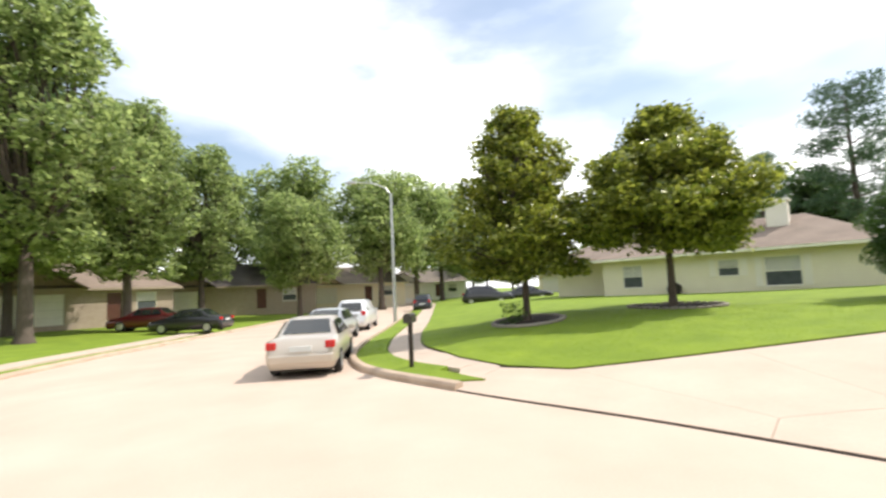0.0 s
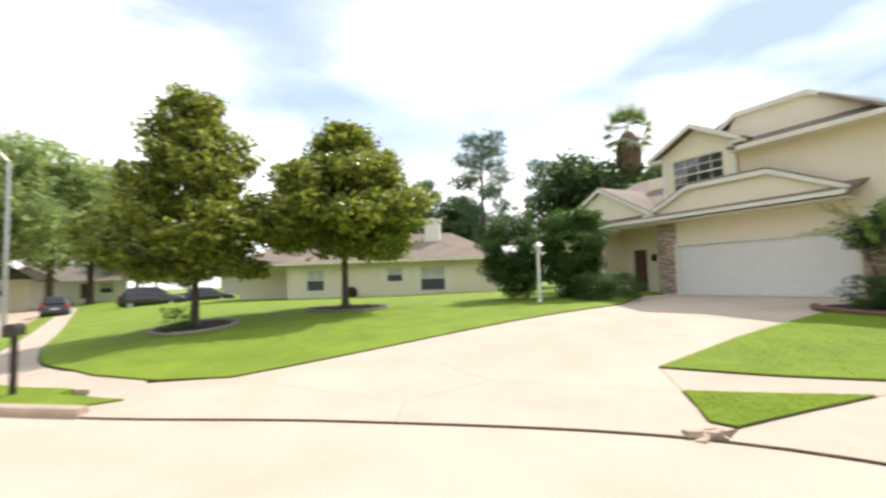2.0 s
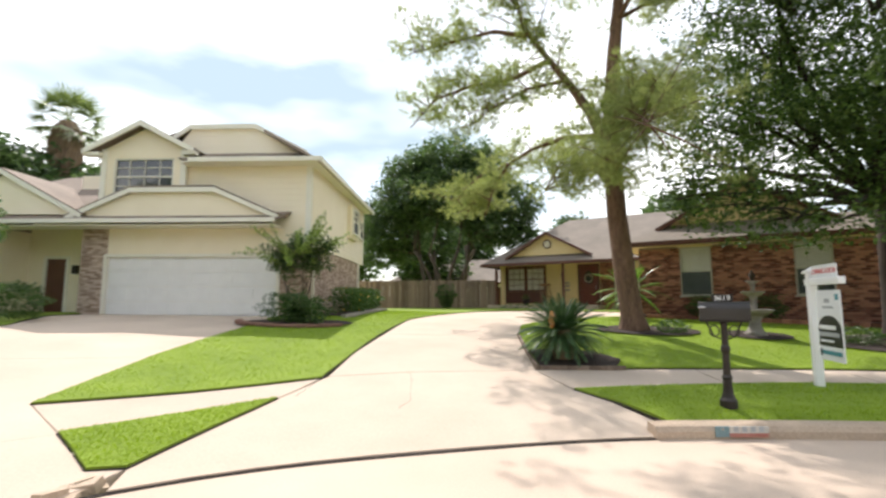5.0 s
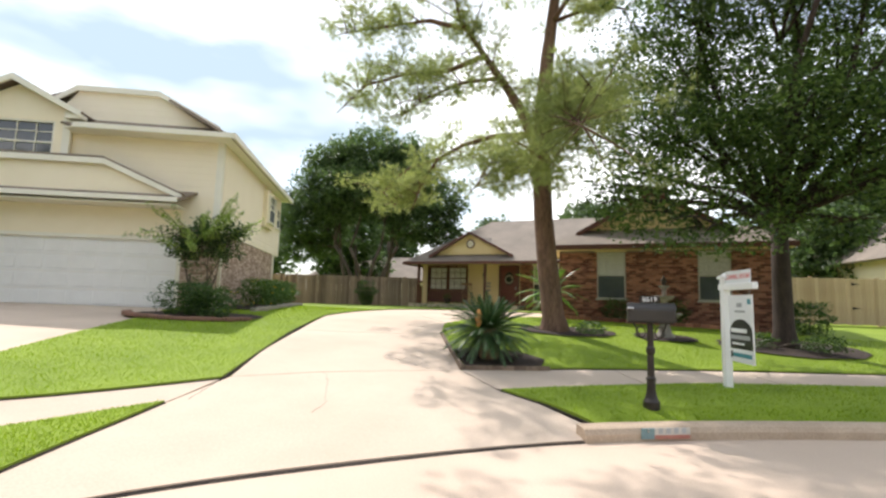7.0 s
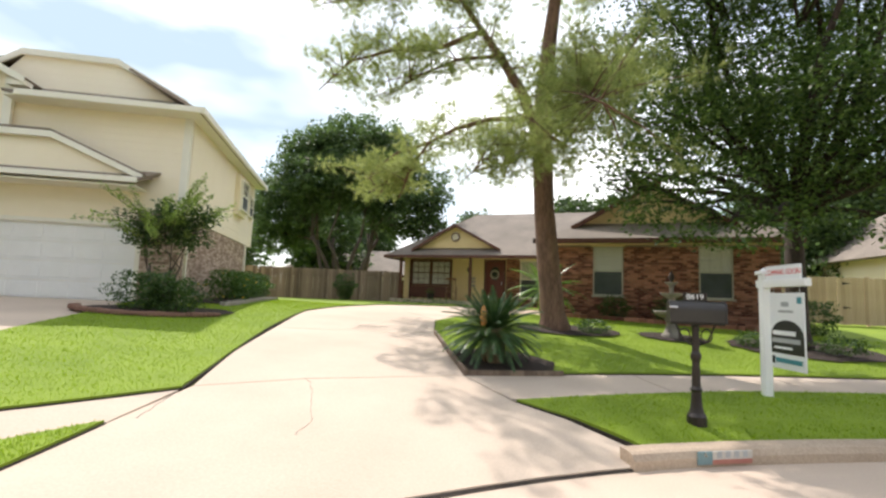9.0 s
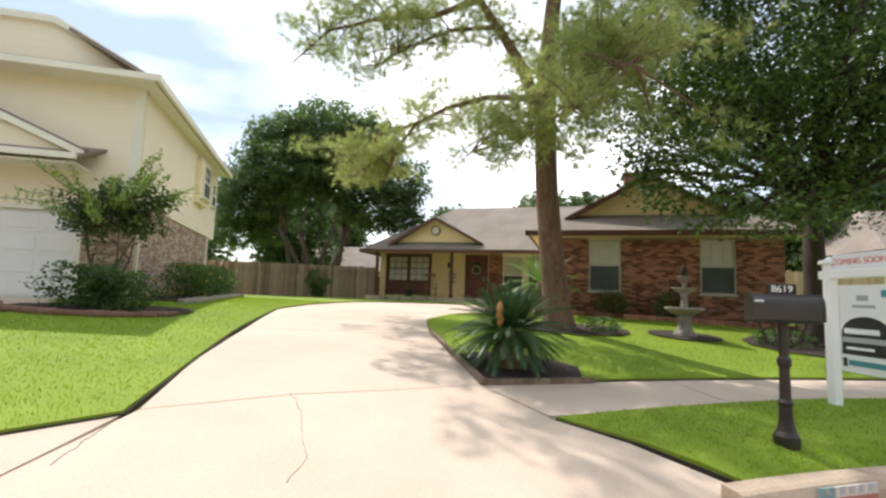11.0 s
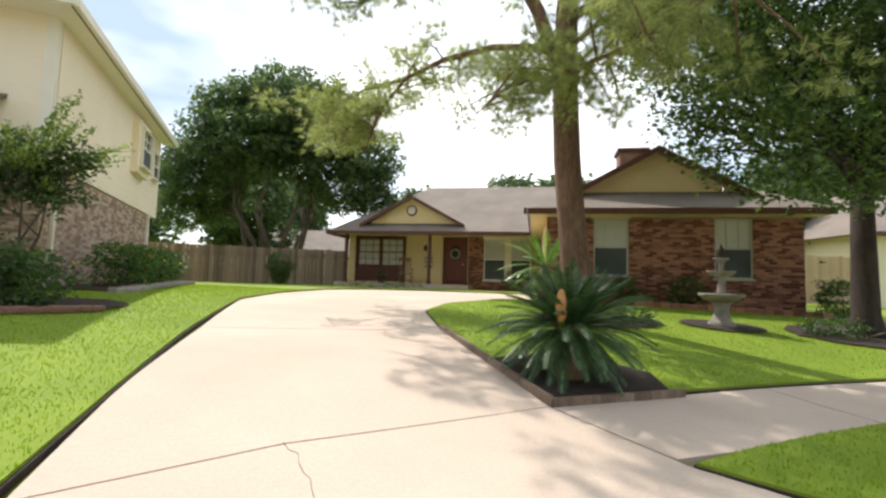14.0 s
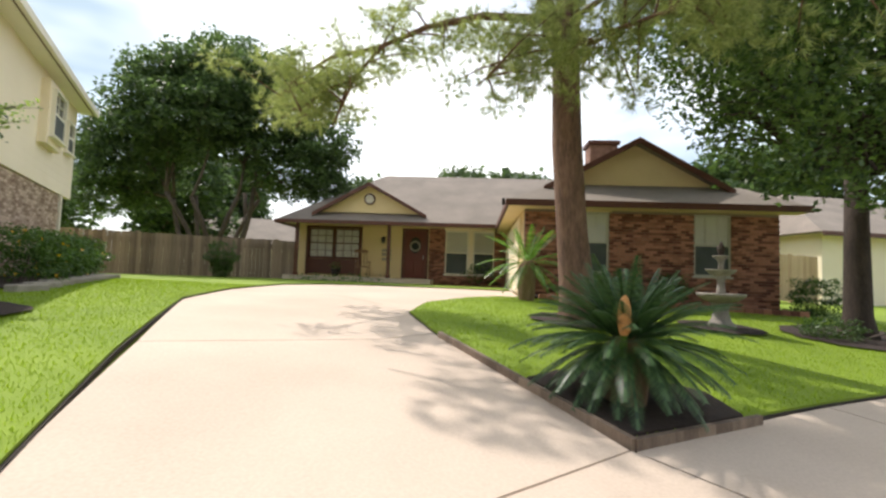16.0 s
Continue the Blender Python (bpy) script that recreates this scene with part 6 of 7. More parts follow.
def sago(m, label, fronds, length, mat, seed, cone=True, rise=0.35):
    """A sago palm: shaggy trunk, arching fronds of many narrow leaflets, a cone."""
    t = thing("sago_palm", m, label, "palm", "sago palms")
    bm = B()
    lathe(bm, [(0.16, -0.1), (0.2, 0.1), (0.21, rise), (0.14, rise + 0.18), (0.05, rise + 0.24)], 14)
    for v in bm.verts:
        v.co += Vector((math.sin(v.co.z * 60), math.cos(v.co.x * 70), 0)) * 0.012
    part("trunk", bm, THATCH, t)
    g = random.Random(seed)
    for k in range(fronds):
        a = k * 2.39996
        q = k / fronds
        el = radians(86 - 122 * q ** 1.05 + g.uniform(-8, 8))
        L = length * g.uniform(0.85, 1.1) * (0.82 + 0.25 * math.sin(math.pi * q))
        d = Vector((math.cos(a), math.sin(a), 0))
        pts = []
        n = 16
        p = Vector((0, 0, rise + 0.14)) + d * 0.06
        ang = el
        for i in range(n + 1):
            pts.append(p.copy())
            p = p + (d * math.cos(ang) + Vector((0, 0, math.sin(ang)))) * (L / n)
            ang -= radians(1.5 + 2.0 * math.sin(math.pi * q))
        vs, fs = [], []
        side = Vector((-d.y, d.x, 0))
        for i in range(n):
            ax = (pts[i + 1] - pts[i]).normalized()
            up = side.cross(ax)
            w = 0.012
            b0 = len(vs)
            vs += [tuple(pts[i] + side * w), tuple(pts[i] - side * w), tuple(pts[i + 1] - side * w), tuple(pts[i + 1] + side * w)]
            fs.append((b0, b0 + 1, b0 + 2, b0 + 3))
            if i < 2:
                continue
            ll = 0.15 * math.sin(math.pi * (0.12 + 0.86 * i / n)) ** 0.6 * (length / 1.1)
            for h in (0.0, 0.34, 0.67):
                c = pts[i].lerp(pts[i + 1], h)
                for sg in (-1, 1):
                    e = c + side * sg * ll * 0.74 + ax * ll * 0.6 + up * ll * (0.42 - 0.12 * q)
                    b0 = len(vs)
                    vs += [tuple(c - ax * 0.0045), tuple(c + ax * 0.0045), tuple(c.lerp(e, 0.6) + ax * 0.0045), tuple(e), tuple(c.lerp(e, 0.6) - ax * 0.0045)]
                    fs.append((b0, b0 + 1, b0 + 2, b0 + 3, b0 + 4))
        soup("frond", vs, fs, mat, t)
    if cone:
        bm = B()
        lathe(bm, [(0.03, 0), (0.05, 0.04), (0.056, 0.14), (0.05, 0.23), (0.03, 0.3), (0.008, 0.33)], 12, (-0.1, -0.3, rise + 0.24))
        for v in bm.verts:
            v.co += Vector((math.cos(v.co.z * 90), math.sin(v.co.z * 110), 0)) * 0.004
        part("cone", bm, CONE, t, "upright tan-orange cone")
        bm = B()
        tube(bm, [(0, 0, rise), (-0.08, -0.2, rise + 0.08), (-0.1, -0.3, rise + 0.26)], [0.035, 0.033, 0.03], 8)
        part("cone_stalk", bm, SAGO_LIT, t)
    return t


sago(on_ground(-2.24, 11.45, 0.06), "large dark green sago palm with orange cone", 125, 0.86, SAGO, 71)
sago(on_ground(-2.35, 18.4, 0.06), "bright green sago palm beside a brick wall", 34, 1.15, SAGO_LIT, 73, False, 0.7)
# soil bed and timber edging at the sago's corner
tagged(region("soil_bed", [(-2.42, 10.7), (-1.85, 11.06), (-1.25, 11.45), (-1.3, 12.0), (-1.9, 12.35), (-2.7, 12.15), (-3.05, 11.75)], MULCH, 0.068, 0.1, 0.5), "dark soil bed at the corner of a lawn", "flower bed", kind="structure")
bm = B()
for path in ([(-4.0, 13.3), (-3.11, 11.72), (-2.43, 10.6)], [(-2.43, 10.6), (-1.85, 10.99), (-1.1, 11.47)]):
    for a, b in zip(path, path[1:]):
        k = 4
        for i in range(k):
            p = Vector((a[0] + (b[0] - a[0]) * i / k, a[1] + (b[1] - a[1]) * i / k, 0))
            q = Vector((a[0] + (b[0] - a[0]) * (i + 1) / k, a[1] + (b[1] - a[1]) * (i + 1) / k, 0))
            p.z, q.z = gz(p.x, p.y) + 0.075, gz(q.x, q.y) + 0.075
            nrm = Vector((q.y - p.y, p.x - q.x, 0)).normalized() * 0.025
            prism(bm, [p - nrm, q - nrm, q + nrm, p + nrm], (0, 0, -0.2))
tagged(part("bed_edging", bm, FENCE), "weathered timber edging of a planting bed", "edging", kind="structure")


# ---- fences ----
def fence(path, label, mat, high=1.83, pick=300, width=0.14, base=None):
    root = thing("fence", Matrix(), label, "fence")
    bm = B()
    box(bm, 0, width - 0.006, -0.01, 0.01, 0, high)
    me = bpy.data.meshes.new("plank")
    bm.to_mesh(me)
    bm.free()
    me.materials.append(mat)
    g = random.Random(7)
    for a, b in zip(path, path[1:]):
        a, b = Vector((*a, 0)), Vector((*b, 0))
        d = (b - a).normalized()
        ang = math.degrees(math.atan2(d.y, d.x))
        n = int((b - a).length / width) + 1
        for k in range(n):
            p = a + d * width * k
            ob = new("plank", me)
            ob.parent = root
            ob.matrix_basis = pose(p.x, p.y, gz(p.x, p.y) - 0.05 + g.uniform(-0.015, 0.015), 0, g.uniform(-0.35, 0.35), ang)
        k = 0.0
        nrm = Vector((-d.y, d.x, 0))
        while k <= (b - a).length:
            p = a + d * k + nrm * 0.09
            bm = B()
            box(bm, -0.05, 0.05, -0.05, 0.05, -0.2, high)
            ob = part("post", bm, mat, root)
            ob.matrix_basis = pose(p.x, p.y, gz(p.x, p.y), 0, 0, ang)
            k += 2.4
        for z in (0.3, high - 0.33):
            bm = B()
            p, q = a + nrm * 0.03, b + nrm * 0.03
            prism(bm, [(p.x, p.y, gz(p.x, p.y) + z), (q.x, q.y, gz(q.x, q.y) + z), (q.x, q.y, gz(q.x, q.y) + z + 0.09), (p.x, p.y, gz(p.x, p.y) + z + 0.09)], nrm * 0.04)
            part("rail", bm, mat, root)
    return root


fence([(-19.0, 22.1), (-15.9, 23.6), (-10.85, 25.98)], "weathered brown cedar plank fence beside a lawn", FENCE, 1.62)
gate = fence([(4.3, 25.6), (10.0, 27.1)], "light cedar plank fence with a gate and black hinges", FENCE_NEW)
for x, z in ((8.0, 0.55), (8.0, 1.5), (6.6, 0.55)):
    bm = B()
    prism(bm, [(0, -0.016, 0), (0.32, -0.016, 0.05), (0, -0.016, 0.1)], (0, -0.012, 0))
    ob = part("hinge", bm, IRON, gate)
    t = (x - 4.3) / 5.7
    ob.matrix_basis = pose(x, 25.6 + 1.5 * t - 0.01, gz(x, 25.6 + 1.5 * t) + z, 0, 0, 14.7)


# ---- street furniture ----
def text_mesh(name, body, size, mat, parent, m, depth=0.003):
    cu = bpy.data.curves.new(name, "FONT")
    cu.body, cu.size, cu.extrude, cu.align_x, cu.align_y = body, size, depth, "CENTER", "CENTER"
    tmp = new("letters_source", cu)
    dg = bpy.context.evaluated_depsgraph_get()
    me = bpy.data.meshes.new_from_object(tmp.evaluated_get(dg))
    bpy.data.objects.remove(tmp)
    me.materials.clear()
    ob = link(name, me, mat, parent)
    ob.matrix_basis = m
    return ob


def mailbox(m, label, number="", ornate=True):
    t = thing("mailbox", m, label, "mailbox")
    bm = B()
    n = 12
    prof = [(-0.1, 0.0), (0.1, 0.0)] + [(0.1 * math.cos(math.pi * k / n), 0.13 + 0.1 * math.sin(math.pi * k / n)) for k in range(n + 1)]
    prism(bm, [(-0.27, y, 1.04 + z) for y, z in prof], (0.54, 0, 0))
    part("box", bm, MAILGREY, t)
    bm = B()
    prism(bm, [(0.271, y * 1.06, 1.035 + z * 1.04) for y, z in prof], (0.018, 0, 0))
    tube(bm, [(0.29, -0.03, 1.2), (0.31, 0, 1.2), (0.29, 0.03, 1.2)], [0.008] * 3, 6)
    part("door", bm, MAILGREY, t)
    bm = B()
    if ornate:
        lathe(bm, [(0.1, -0.05), (0.1, 0.05), (0.075, 0.09), (0.062, 0.14), (0.055, 0.2), (0.05, 0.3), (0.062, 0.33), (0.045, 0.36), (0.04, 0.62), (0.055, 0.66), (0.055, 0.7), (0.038, 0.73), (0.038, 1.0), (0.09, 1.03)], 14)
    else:
        bbox(bm, -0.05, 0.05, -0.05, 0.05, -0.1, 1.03, 0.006)
    part("post", bm, IRON, t)
    if ornate:
        for sg in (-1, 1):
            bm = B()
            tube(bm, [(0.04 + (0.1 - 0.06 * math.cos(a)) * 0 + sg * (0.11 + 0.055 * math.cos(a)) - 0.04, 0, 0.9 + 0.07 * math.sin(a)) for a in np.linspace(0, 6.2, 15)], [0.009] * 15, 5)
            tube(bm, [(sg * 0.04, 0, 0.8), (sg * 0.12, 0, 0.84), (sg * 0.2, 0, 1.03)], [0.011] * 3, 5)
            part("scroll", bm, IRON, t)
        bm = B()
        bbox(bm, -0.27, 0.27, -0.09, 0.09, 1.015, 1.038, 0.006)
        part("shelf", bm, IRON, t)
        bm = B()
        tube(bm, [(-0.2, -0.115, 1.2), (-0.28, -0.125, 1.2)], [0.012, 0.012], 6)
        part("flag", bm, ALLOY, t)
    if number:
        bm = B()
        bbox(bm, -0.12, 0.12, -0.006, 0.006, 1.255, 1.36, 0.003)
        part("number_plate", bm, IRON, t)
        text_mesh("digits", number, 0.088, PANEL_WHITE, t, pose(0, -0.0075, 1.312, 90, 0, 0), 0.0015)
    return t


mailbox(pose(0.55, 9.8, gz(0.55, 9.8) + 0.06, 0, 0, 6) @ Matrix.Diagonal((1.06, 1.06, 1.06, 1)), "dark bronze mailbox on an ornate iron post at the kerb", "8619")
mailbox(pose(-6.2, -7.25, 0.19, 0, 0, 30), "dark mailbox on a square post on a verge", "", False)

sg = thing("yard_sign", pose(1.66, 11.5, gz(1.66, 11.5) + 0.03, 0, 0, -72), "white vinyl real estate post with hanging coming soon sign", "sign")
bm = B()
bbox(bm, -0.055, 0.055, -0.055, 0.055, -0.2, 1.68, 0.008)
part("post", bm, VINYL, sg)
bm = B()
bbox(bm, -0.085, 0.085, -0.085, 0.085, 1.68, 1.71, 0.006)
prism(bm, [(-0.075, -0.075, 1.71), (0.075, -0.075, 1.71), (0.075, 0.075, 1.71), (-0.075, 0.075, 1.71)], (0, 0, 0.02))
lathe(bm, [(0.07, 1.73), (0.02, 1.77), (0.004, 1.78)], 4)
part("cap", bm, VINYL, sg)
bm = B()
bbox(bm, -0.13, 0.86, -0.045, 0.045, 1.5, 1.6, 0.008)
part("arm", bm, VINYL, sg)
bm = B()
bbox(bm, 0.06, 0.74, -0.012, 0.012, 1.6, 1.79, 0.003)
part("rider", bm, PANEL_WHITE, sg)
text_mesh("rider_letters", "COMING SOON", 0.098, REDINK, sg, pose(0.4, -0.0135, 1.695, 90, 0, 0), 0.002)
bm = B()
bbox(bm, 0.12, 0.78, -0.008, 0.008, 0.42, 1.42, 0.003)
part("panel", bm, PANEL_WHITE, sg)
for x in (0.2, 0.7):
    bm = B()
    tube(bm, [(x, 0, 1.5), (x, 0, 1.42)], [0.005, 0.005], 5)
    part("hook", bm, STEEL, sg)
bm = B()
prism(bm, [(0.14, -0.0085, 0.62), (0.76, -0.0085, 0.62)] + [(0.45 + 0.31 * math.cos(a), -0.0085, 0.86 + 0.2 * math.sin(a)) for a in np.linspace(0, math.pi, 11)], (0, -0.002, 0))
part("panel_print", bm, INK, sg, "black arched print with a pale house picture")
for k, (x0, x1, z0, z1, mt) in enumerate(((0.18, 0.62, 0.86, 0.92, PANEL_WHITE), (0.16, 0.7, 0.76, 0.82, GREYINK), (0.2, 0.55, 0.68, 0.71, PANEL_WHITE), (0.22, 0.72, 0.5, 0.56, BLUEINK), (0.15, 0.2, 0.48, 0.58, INK), (0.36, 0.5, 1.24, 1.3, GREYINK), (0.3, 0.58, 1.16, 1.19, GREYINK), (0.66, 0.74, 1.28, 1.36, BLUEINK))):
    bm = B()
    box(bm, x0, x1, -0.0135, -0.0115 if z0 < 0.95 and z0 > 0.6 else -0.0085, z0, z1)
    part("print_bar", bm, mt, sg)

# painted number block on the kerb face
a, b = KERB[i_north + 2], KERB[min(i_north + 4, len(KERB) - 1)]
kp = Vector((*a, 0))
kd = (Vector((*b, 0)) - kp).normalized()
kang = math.degrees(math.atan2(kd.y, kd.x))
km = pose(kp.x, kp.y, 0, 0, 0, kang)
nb = thing("kerb_number", km, "painted white kerb house number block with a star and red stripe", "painted sign")
for name, x0, x1, z0, z1, mt in (("star_field", 0.0, 0.16, 0.03, 0.15, FADED_TEAL), ("white_field", 0.162, 0.62, 0.075, 0.15, FADED_WHITE), ("red_stripe", 0.162, 0.62, 0.03, 0.074, FADED_RED)):
    bm = B()
    box(bm, x0, x1, -0.03, -0.014, z0, z1)
    part(name, bm, mt, nb)
bm = B()
for k in range(5):
    c = pose(0.08, -0.031, 0.1, 90, 0, 72 * k)
    prism(bm, [c @ Vector(p) for p in ((0, 0.05, 0), (-0.016, 0.01, 0), (0.016, 0.01, 0))], (0, -0.002, 0))
part("star", bm, FADED_WHITE, nb)
for k in range(4):
    bm = B()
    box(bm, 0.21 + k * 0.1, 0.265 + k * 0.1, -0.033, -0.0305, 0.09, 0.152)
    part("digit_bar", bm, GREYINK, nb)

ft = thing("fountain", pose(0.92, 16.17, gz(0.92, 16.17) + 0.07) @ Matrix.Diagonal((0.93, 0.93, 0.93, 1)), "three-tier weathered stone garden fountain on a lawn", "fountain")
bm = B()
lathe(bm, [(0.26, -0.1), (0.26, 0.05), (0.2, 0.08), (0.15, 0.2), (0.13, 0.32), (0.16, 0.42), (0.2, 0.46)], 24)
part("pedestal", bm, OLD_STONE, ft, smooth=True)
bm = B()
lathe(bm, [(0.15, 0.45), (0.3, 0.5), (0.41, 0.58), (0.44, 0.62), (0.43, 0.645), (0.39, 0.64), (0.3, 0.58), (0.05, 0.55)], 28)
part("lower_basin", bm, OLD_STONE, ft, smooth=True)
bm = B()
lathe(bm, [(0.1, 0.55), (0.08, 0.7), (0.065, 0.85), (0.09, 0.96), (0.11, 0.98)], 18)
part("middle_stem", bm, OLD_STONE, ft, smooth=True)
bm = B()
lathe(bm, [(0.09, 0.97), (0.2, 1.02), (0.27, 1.09), (0.275, 1.11), (0.25, 1.11), (0.18, 1.07), (0.04, 1.05)], 24)
part("middle_basin", bm, OLD_STONE, ft, smooth=True)
bm = B()
lathe(bm, [(0.06, 1.05), (0.05, 1.2), (0.07, 1.3), (0.15, 1.36), (0.16, 1.38), (0.13, 1.385), (0.04, 1.37)], 20)
part("top_basin", bm, OLD_STONE, ft, smooth=True)
bm = B()
lathe(bm, [(0.04, 1.37), (0.05, 1.44), (0.075, 1.5), (0.07, 1.56), (0.03, 1.62), (0.006, 1.68)], 14)
part("finial", bm, BARK_DARK, ft, smooth=True)

yl = thing("yard_lamp", on_ground(-15.3, 3.75, 0.04), "white post lamp with a frosted lantern on a lawn", "lamp")
bm = B()
lathe(bm, [(0.09, -0.1), (0.09, 0.05), (0.055, 0.12), (0.05, 1.7), (0.07, 1.74), (0.03, 1.78)], 12)
part("post", bm, WHITE, yl)
bm = B()
lathe(bm, [(0.08, 1.78), (0.15, 2.02), (0.155, 2.04)], 6)
part("lantern", bm, FROST, yl)
bm = B()
lathe(bm, [(0.19, 2.04), (0.1, 2.13), (0.03, 2.17), (0.02, 2.23)], 6)
part("lantern_cap", bm, STEEL, yl)

sl = thing("street_lamp", pose(-19.5, -21.42, 0.15, 0, 0, 0), "tall galvanised street lamp with a curved arm", "street lamp")
bm = B()
tube(bm, [(0, 0, -0.3), (0, 0, 4), (0, 0, 8.4)], [0.13, 0.11, 0.08], 10)
part("pole", bm, STEEL, sl)
bm = B()
tube(bm, [(0, 0, 8.3), (0.25, -0.2, 8.75), (0.8, -0.65, 9.05), (1.7, -1.4, 9.15)], [0.06, 0.05, 0.045, 0.04], 8)
part("arm", bm, STEEL, sl)
bm = B()
bbox(bm, -0.35, 0.35, -0.12, 0.12, -0.07, 0.07, 0.04, 2)
ob = part("luminaire", bm, STEEL, sl)
ob.matrix_basis = pose(1.95, -1.6, 9.12, 0, 0, -40)


# ---- cars ----
def car(m, label, mat, suv=False):
    """Lofted body, glass, wheels with rims, lamps, plate. Rear at x = 0, nose towards +x."""
    c = thing("car", m, label, "car", "parked cars")
    H = 1.68 if suv else 1.44
    deck = 1.05 if suv else 0.98
    if suv:
        st = [(0.0, 0.8, 0.62, 0.55), (0.06, 0.86, 0.95, 0.8), (0.22, 0.88, 1.05, 0.8), (0.5, 0.9, 1.58, 0.62), (1.0, 0.9, H, 0.66), (2.4, 0.9, H - 0.02, 0.66), (3.3, 0.9, 1.08, 0.78), (4.3, 0.87, 0.92, 0.74), (4.58, 0.8, 0.7, 0.6), (4.66, 0.7, 0.55, 0.55)]
    else:
        st = [(0.0, 0.76, 0.6, 0.6), (0.06, 0.84, 0.9, 0.76), (0.2, 0.86, deck, 0.72), (0.8, 0.87, deck + 0.01, 0.72), (1.45, 0.87, H - 0.04, 0.58), (2.0, 0.87, H, 0.6), (2.55, 0.87, H - 0.03, 0.58), (3.35, 0.87, 0.97, 0.74), (4.25, 0.84, 0.78, 0.7), (4.5, 0.76, 0.62, 0.58), (4.56, 0.68, 0.5, 0.5)]
    bm = B()
    rings = []
    for x, w, zt, wt in st:
        belt = min(zt - 0.02, 0.92 if not suv else 1.0)
        half = [(w * 0.9, 0.24), (w, 0.42), (w, 0.66 if zt > 0.7 else zt * 0.8), (w * 0.97, belt), (wt, zt - 0.02), (wt * 0.6, zt)]
        pts = half + [(-y, z) for y, z in half[::-1]]
        rings.append([bm.verts.new((x, y, min(z, zt))) for y, z in pts])
    for a, b in zip(rings, rings[1:]):
        k = len(a)
        for i in range(k):
            bm.faces.new((a[i], a[(i + 1) % k], b[(i + 1) % k], b[i]))
    bm.faces.new(rings[0][::-1])
    bm.faces.new(rings[-1])
    part("body", bm, mat, c, smooth=True)
    def pane(name, quad, out):
        bm2 = B()
        prism(bm2, [Vector(q) + Vector(out) * 0.006 for q in quad], Vector(out) * 0.008)
        part(name, bm2, CARGLASS, c)
    if suv:
        pane("rear_window", [(0.2, -0.62, 1.12), (0.2, 0.62, 1.12), (0.47, 0.52, 1.5), (0.47, -0.52, 1.5)], (-0.8, 0, 0.55))
        pane("windscreen", [(3.2, -0.68, 1.12), (3.2, 0.68, 1.12), (2.5, 0.56, 1.62), (2.5, -0.56, 1.62)], (0.6, 0, 0.75))
        spans, zb, zt2 = ((0.62, 1.5), (1.56, 2.3), (2.36, 2.95)), 1.06, 1.52
    else:
        pane("rear_window", [(0.86, -0.62, 1.02), (0.86, 0.62, 1.02), (1.38, 0.52, 1.35), (1.38, -0.52, 1.35)], (-0.5, 0, 0.85))
        pane("windscreen", [(3.26, -0.66, 1.02), (3.26, 0.66, 1.02), (2.62, 0.53, 1.38), (2.62, -0.53, 1.38)], (0.5, 0, 0.85))
        spans, zb, zt2 = ((1.1, 1.72), (1.78, 2.35), (2.4, 2.95)), 0.97, 1.32
    for sgn in (-1, 1):
        for k, (x0, x1) in enumerate(spans):
            cut = 0.22 if k == 0 and not suv else (-0.3 if k == 2 else 0.0)
            q = [(x0, sgn * 0.835, zb), (x1, sgn * 0.835, zb), (x1 + min(cut, 0), sgn * 0.64, zt2), (x0 + max(cut, 0), sgn * 0.64, zt2)]
            pane("side_window", q, (0, sgn, 0.3))
        bm = B()
        bbox(bm, -0.02, 0.14, sgn * 0.71 - 0.12, sgn * 0.71 + 0.12, 0.72 if not suv else 0.85, 0.9 if not suv else 1.08, 0.03, 2)
        part("tail_lamp", bm, TAIL, c, "red tail lamp")
        bm = B()
        bbox(bm, 4.3, 4.46, sgn * 0.62 - 0.13, sgn * 0.62 + 0.13, 0.58, 0.7, 0.03, 2)
        part("headlight", bm, FROST, c)
        bm = B()
        bbox(bm, 2.86, 3.02, sgn * 0.95 - 0.09, sgn * 0.95 + 0.09, 0.95, 1.08, 0.03, 2)
        part("mirror", bm, mat, c)
        for x in (0.85, 3.6):
            bm = B()
            lathe(bm, [(0.2, -0.1), (0.29, -0.1), (0.32, -0.06), (0.32, 0.06), (0.29, 0.1), (0.2, 0.1)], 24)
            bmesh.ops.transform(bm, matrix=pose(x, sgn * 0.79, 0.32, 90, 0, 0), verts=bm.verts)
            wheel = part("tyre", bm, RUBBER, c)
            bm = B()
            for k in range(5):
                box(bm, -0.03, 0.03, 0.0, 0.2, -0.012, 0.012, pose(x, sgn * 0.895, 0.32, 90, 0, 0) @ Matrix.Rotation(k * 1.2566, 4, "Z"))
            lathe_m = pose(x, sgn * 0.885, 0.32, 90, 0, 0)
            b2 = B()
            lathe(b2, [(0.17, -0.01), (0.205, -0.01), (0.205, 0.01), (0.17, 0.01)], 20)
            bmesh.ops.transform(b2, matrix=lathe_m, verts=b2.verts)
            tmp = bpy.data.meshes.new("rim_ring")
            b2.to_mesh(tmp)
            b2.free()
            bm.from_mesh(tmp)
            bpy.data.meshes.remove(tmp)
            part("rim", bm, ALLOY, wheel)
    bm = B()
    bbox(bm, -0.05, 0.1, -0.8, 0.8, 0.36, 0.6, 0.05, 2)
    part("bumper", bm, mat, c)
    bm = B()
    box(bm, -0.035, 0.05, -0.26, 0.26, 0.66, 0.78)
    part("number_plate", bm, PLATE, c, "pale number plate")
    bm = B()
    box(bm, 0.15, 4.4, -0.72, 0.72, 0.17, 0.3)
    part("underbody", bm, RUBBER, c)
    return c


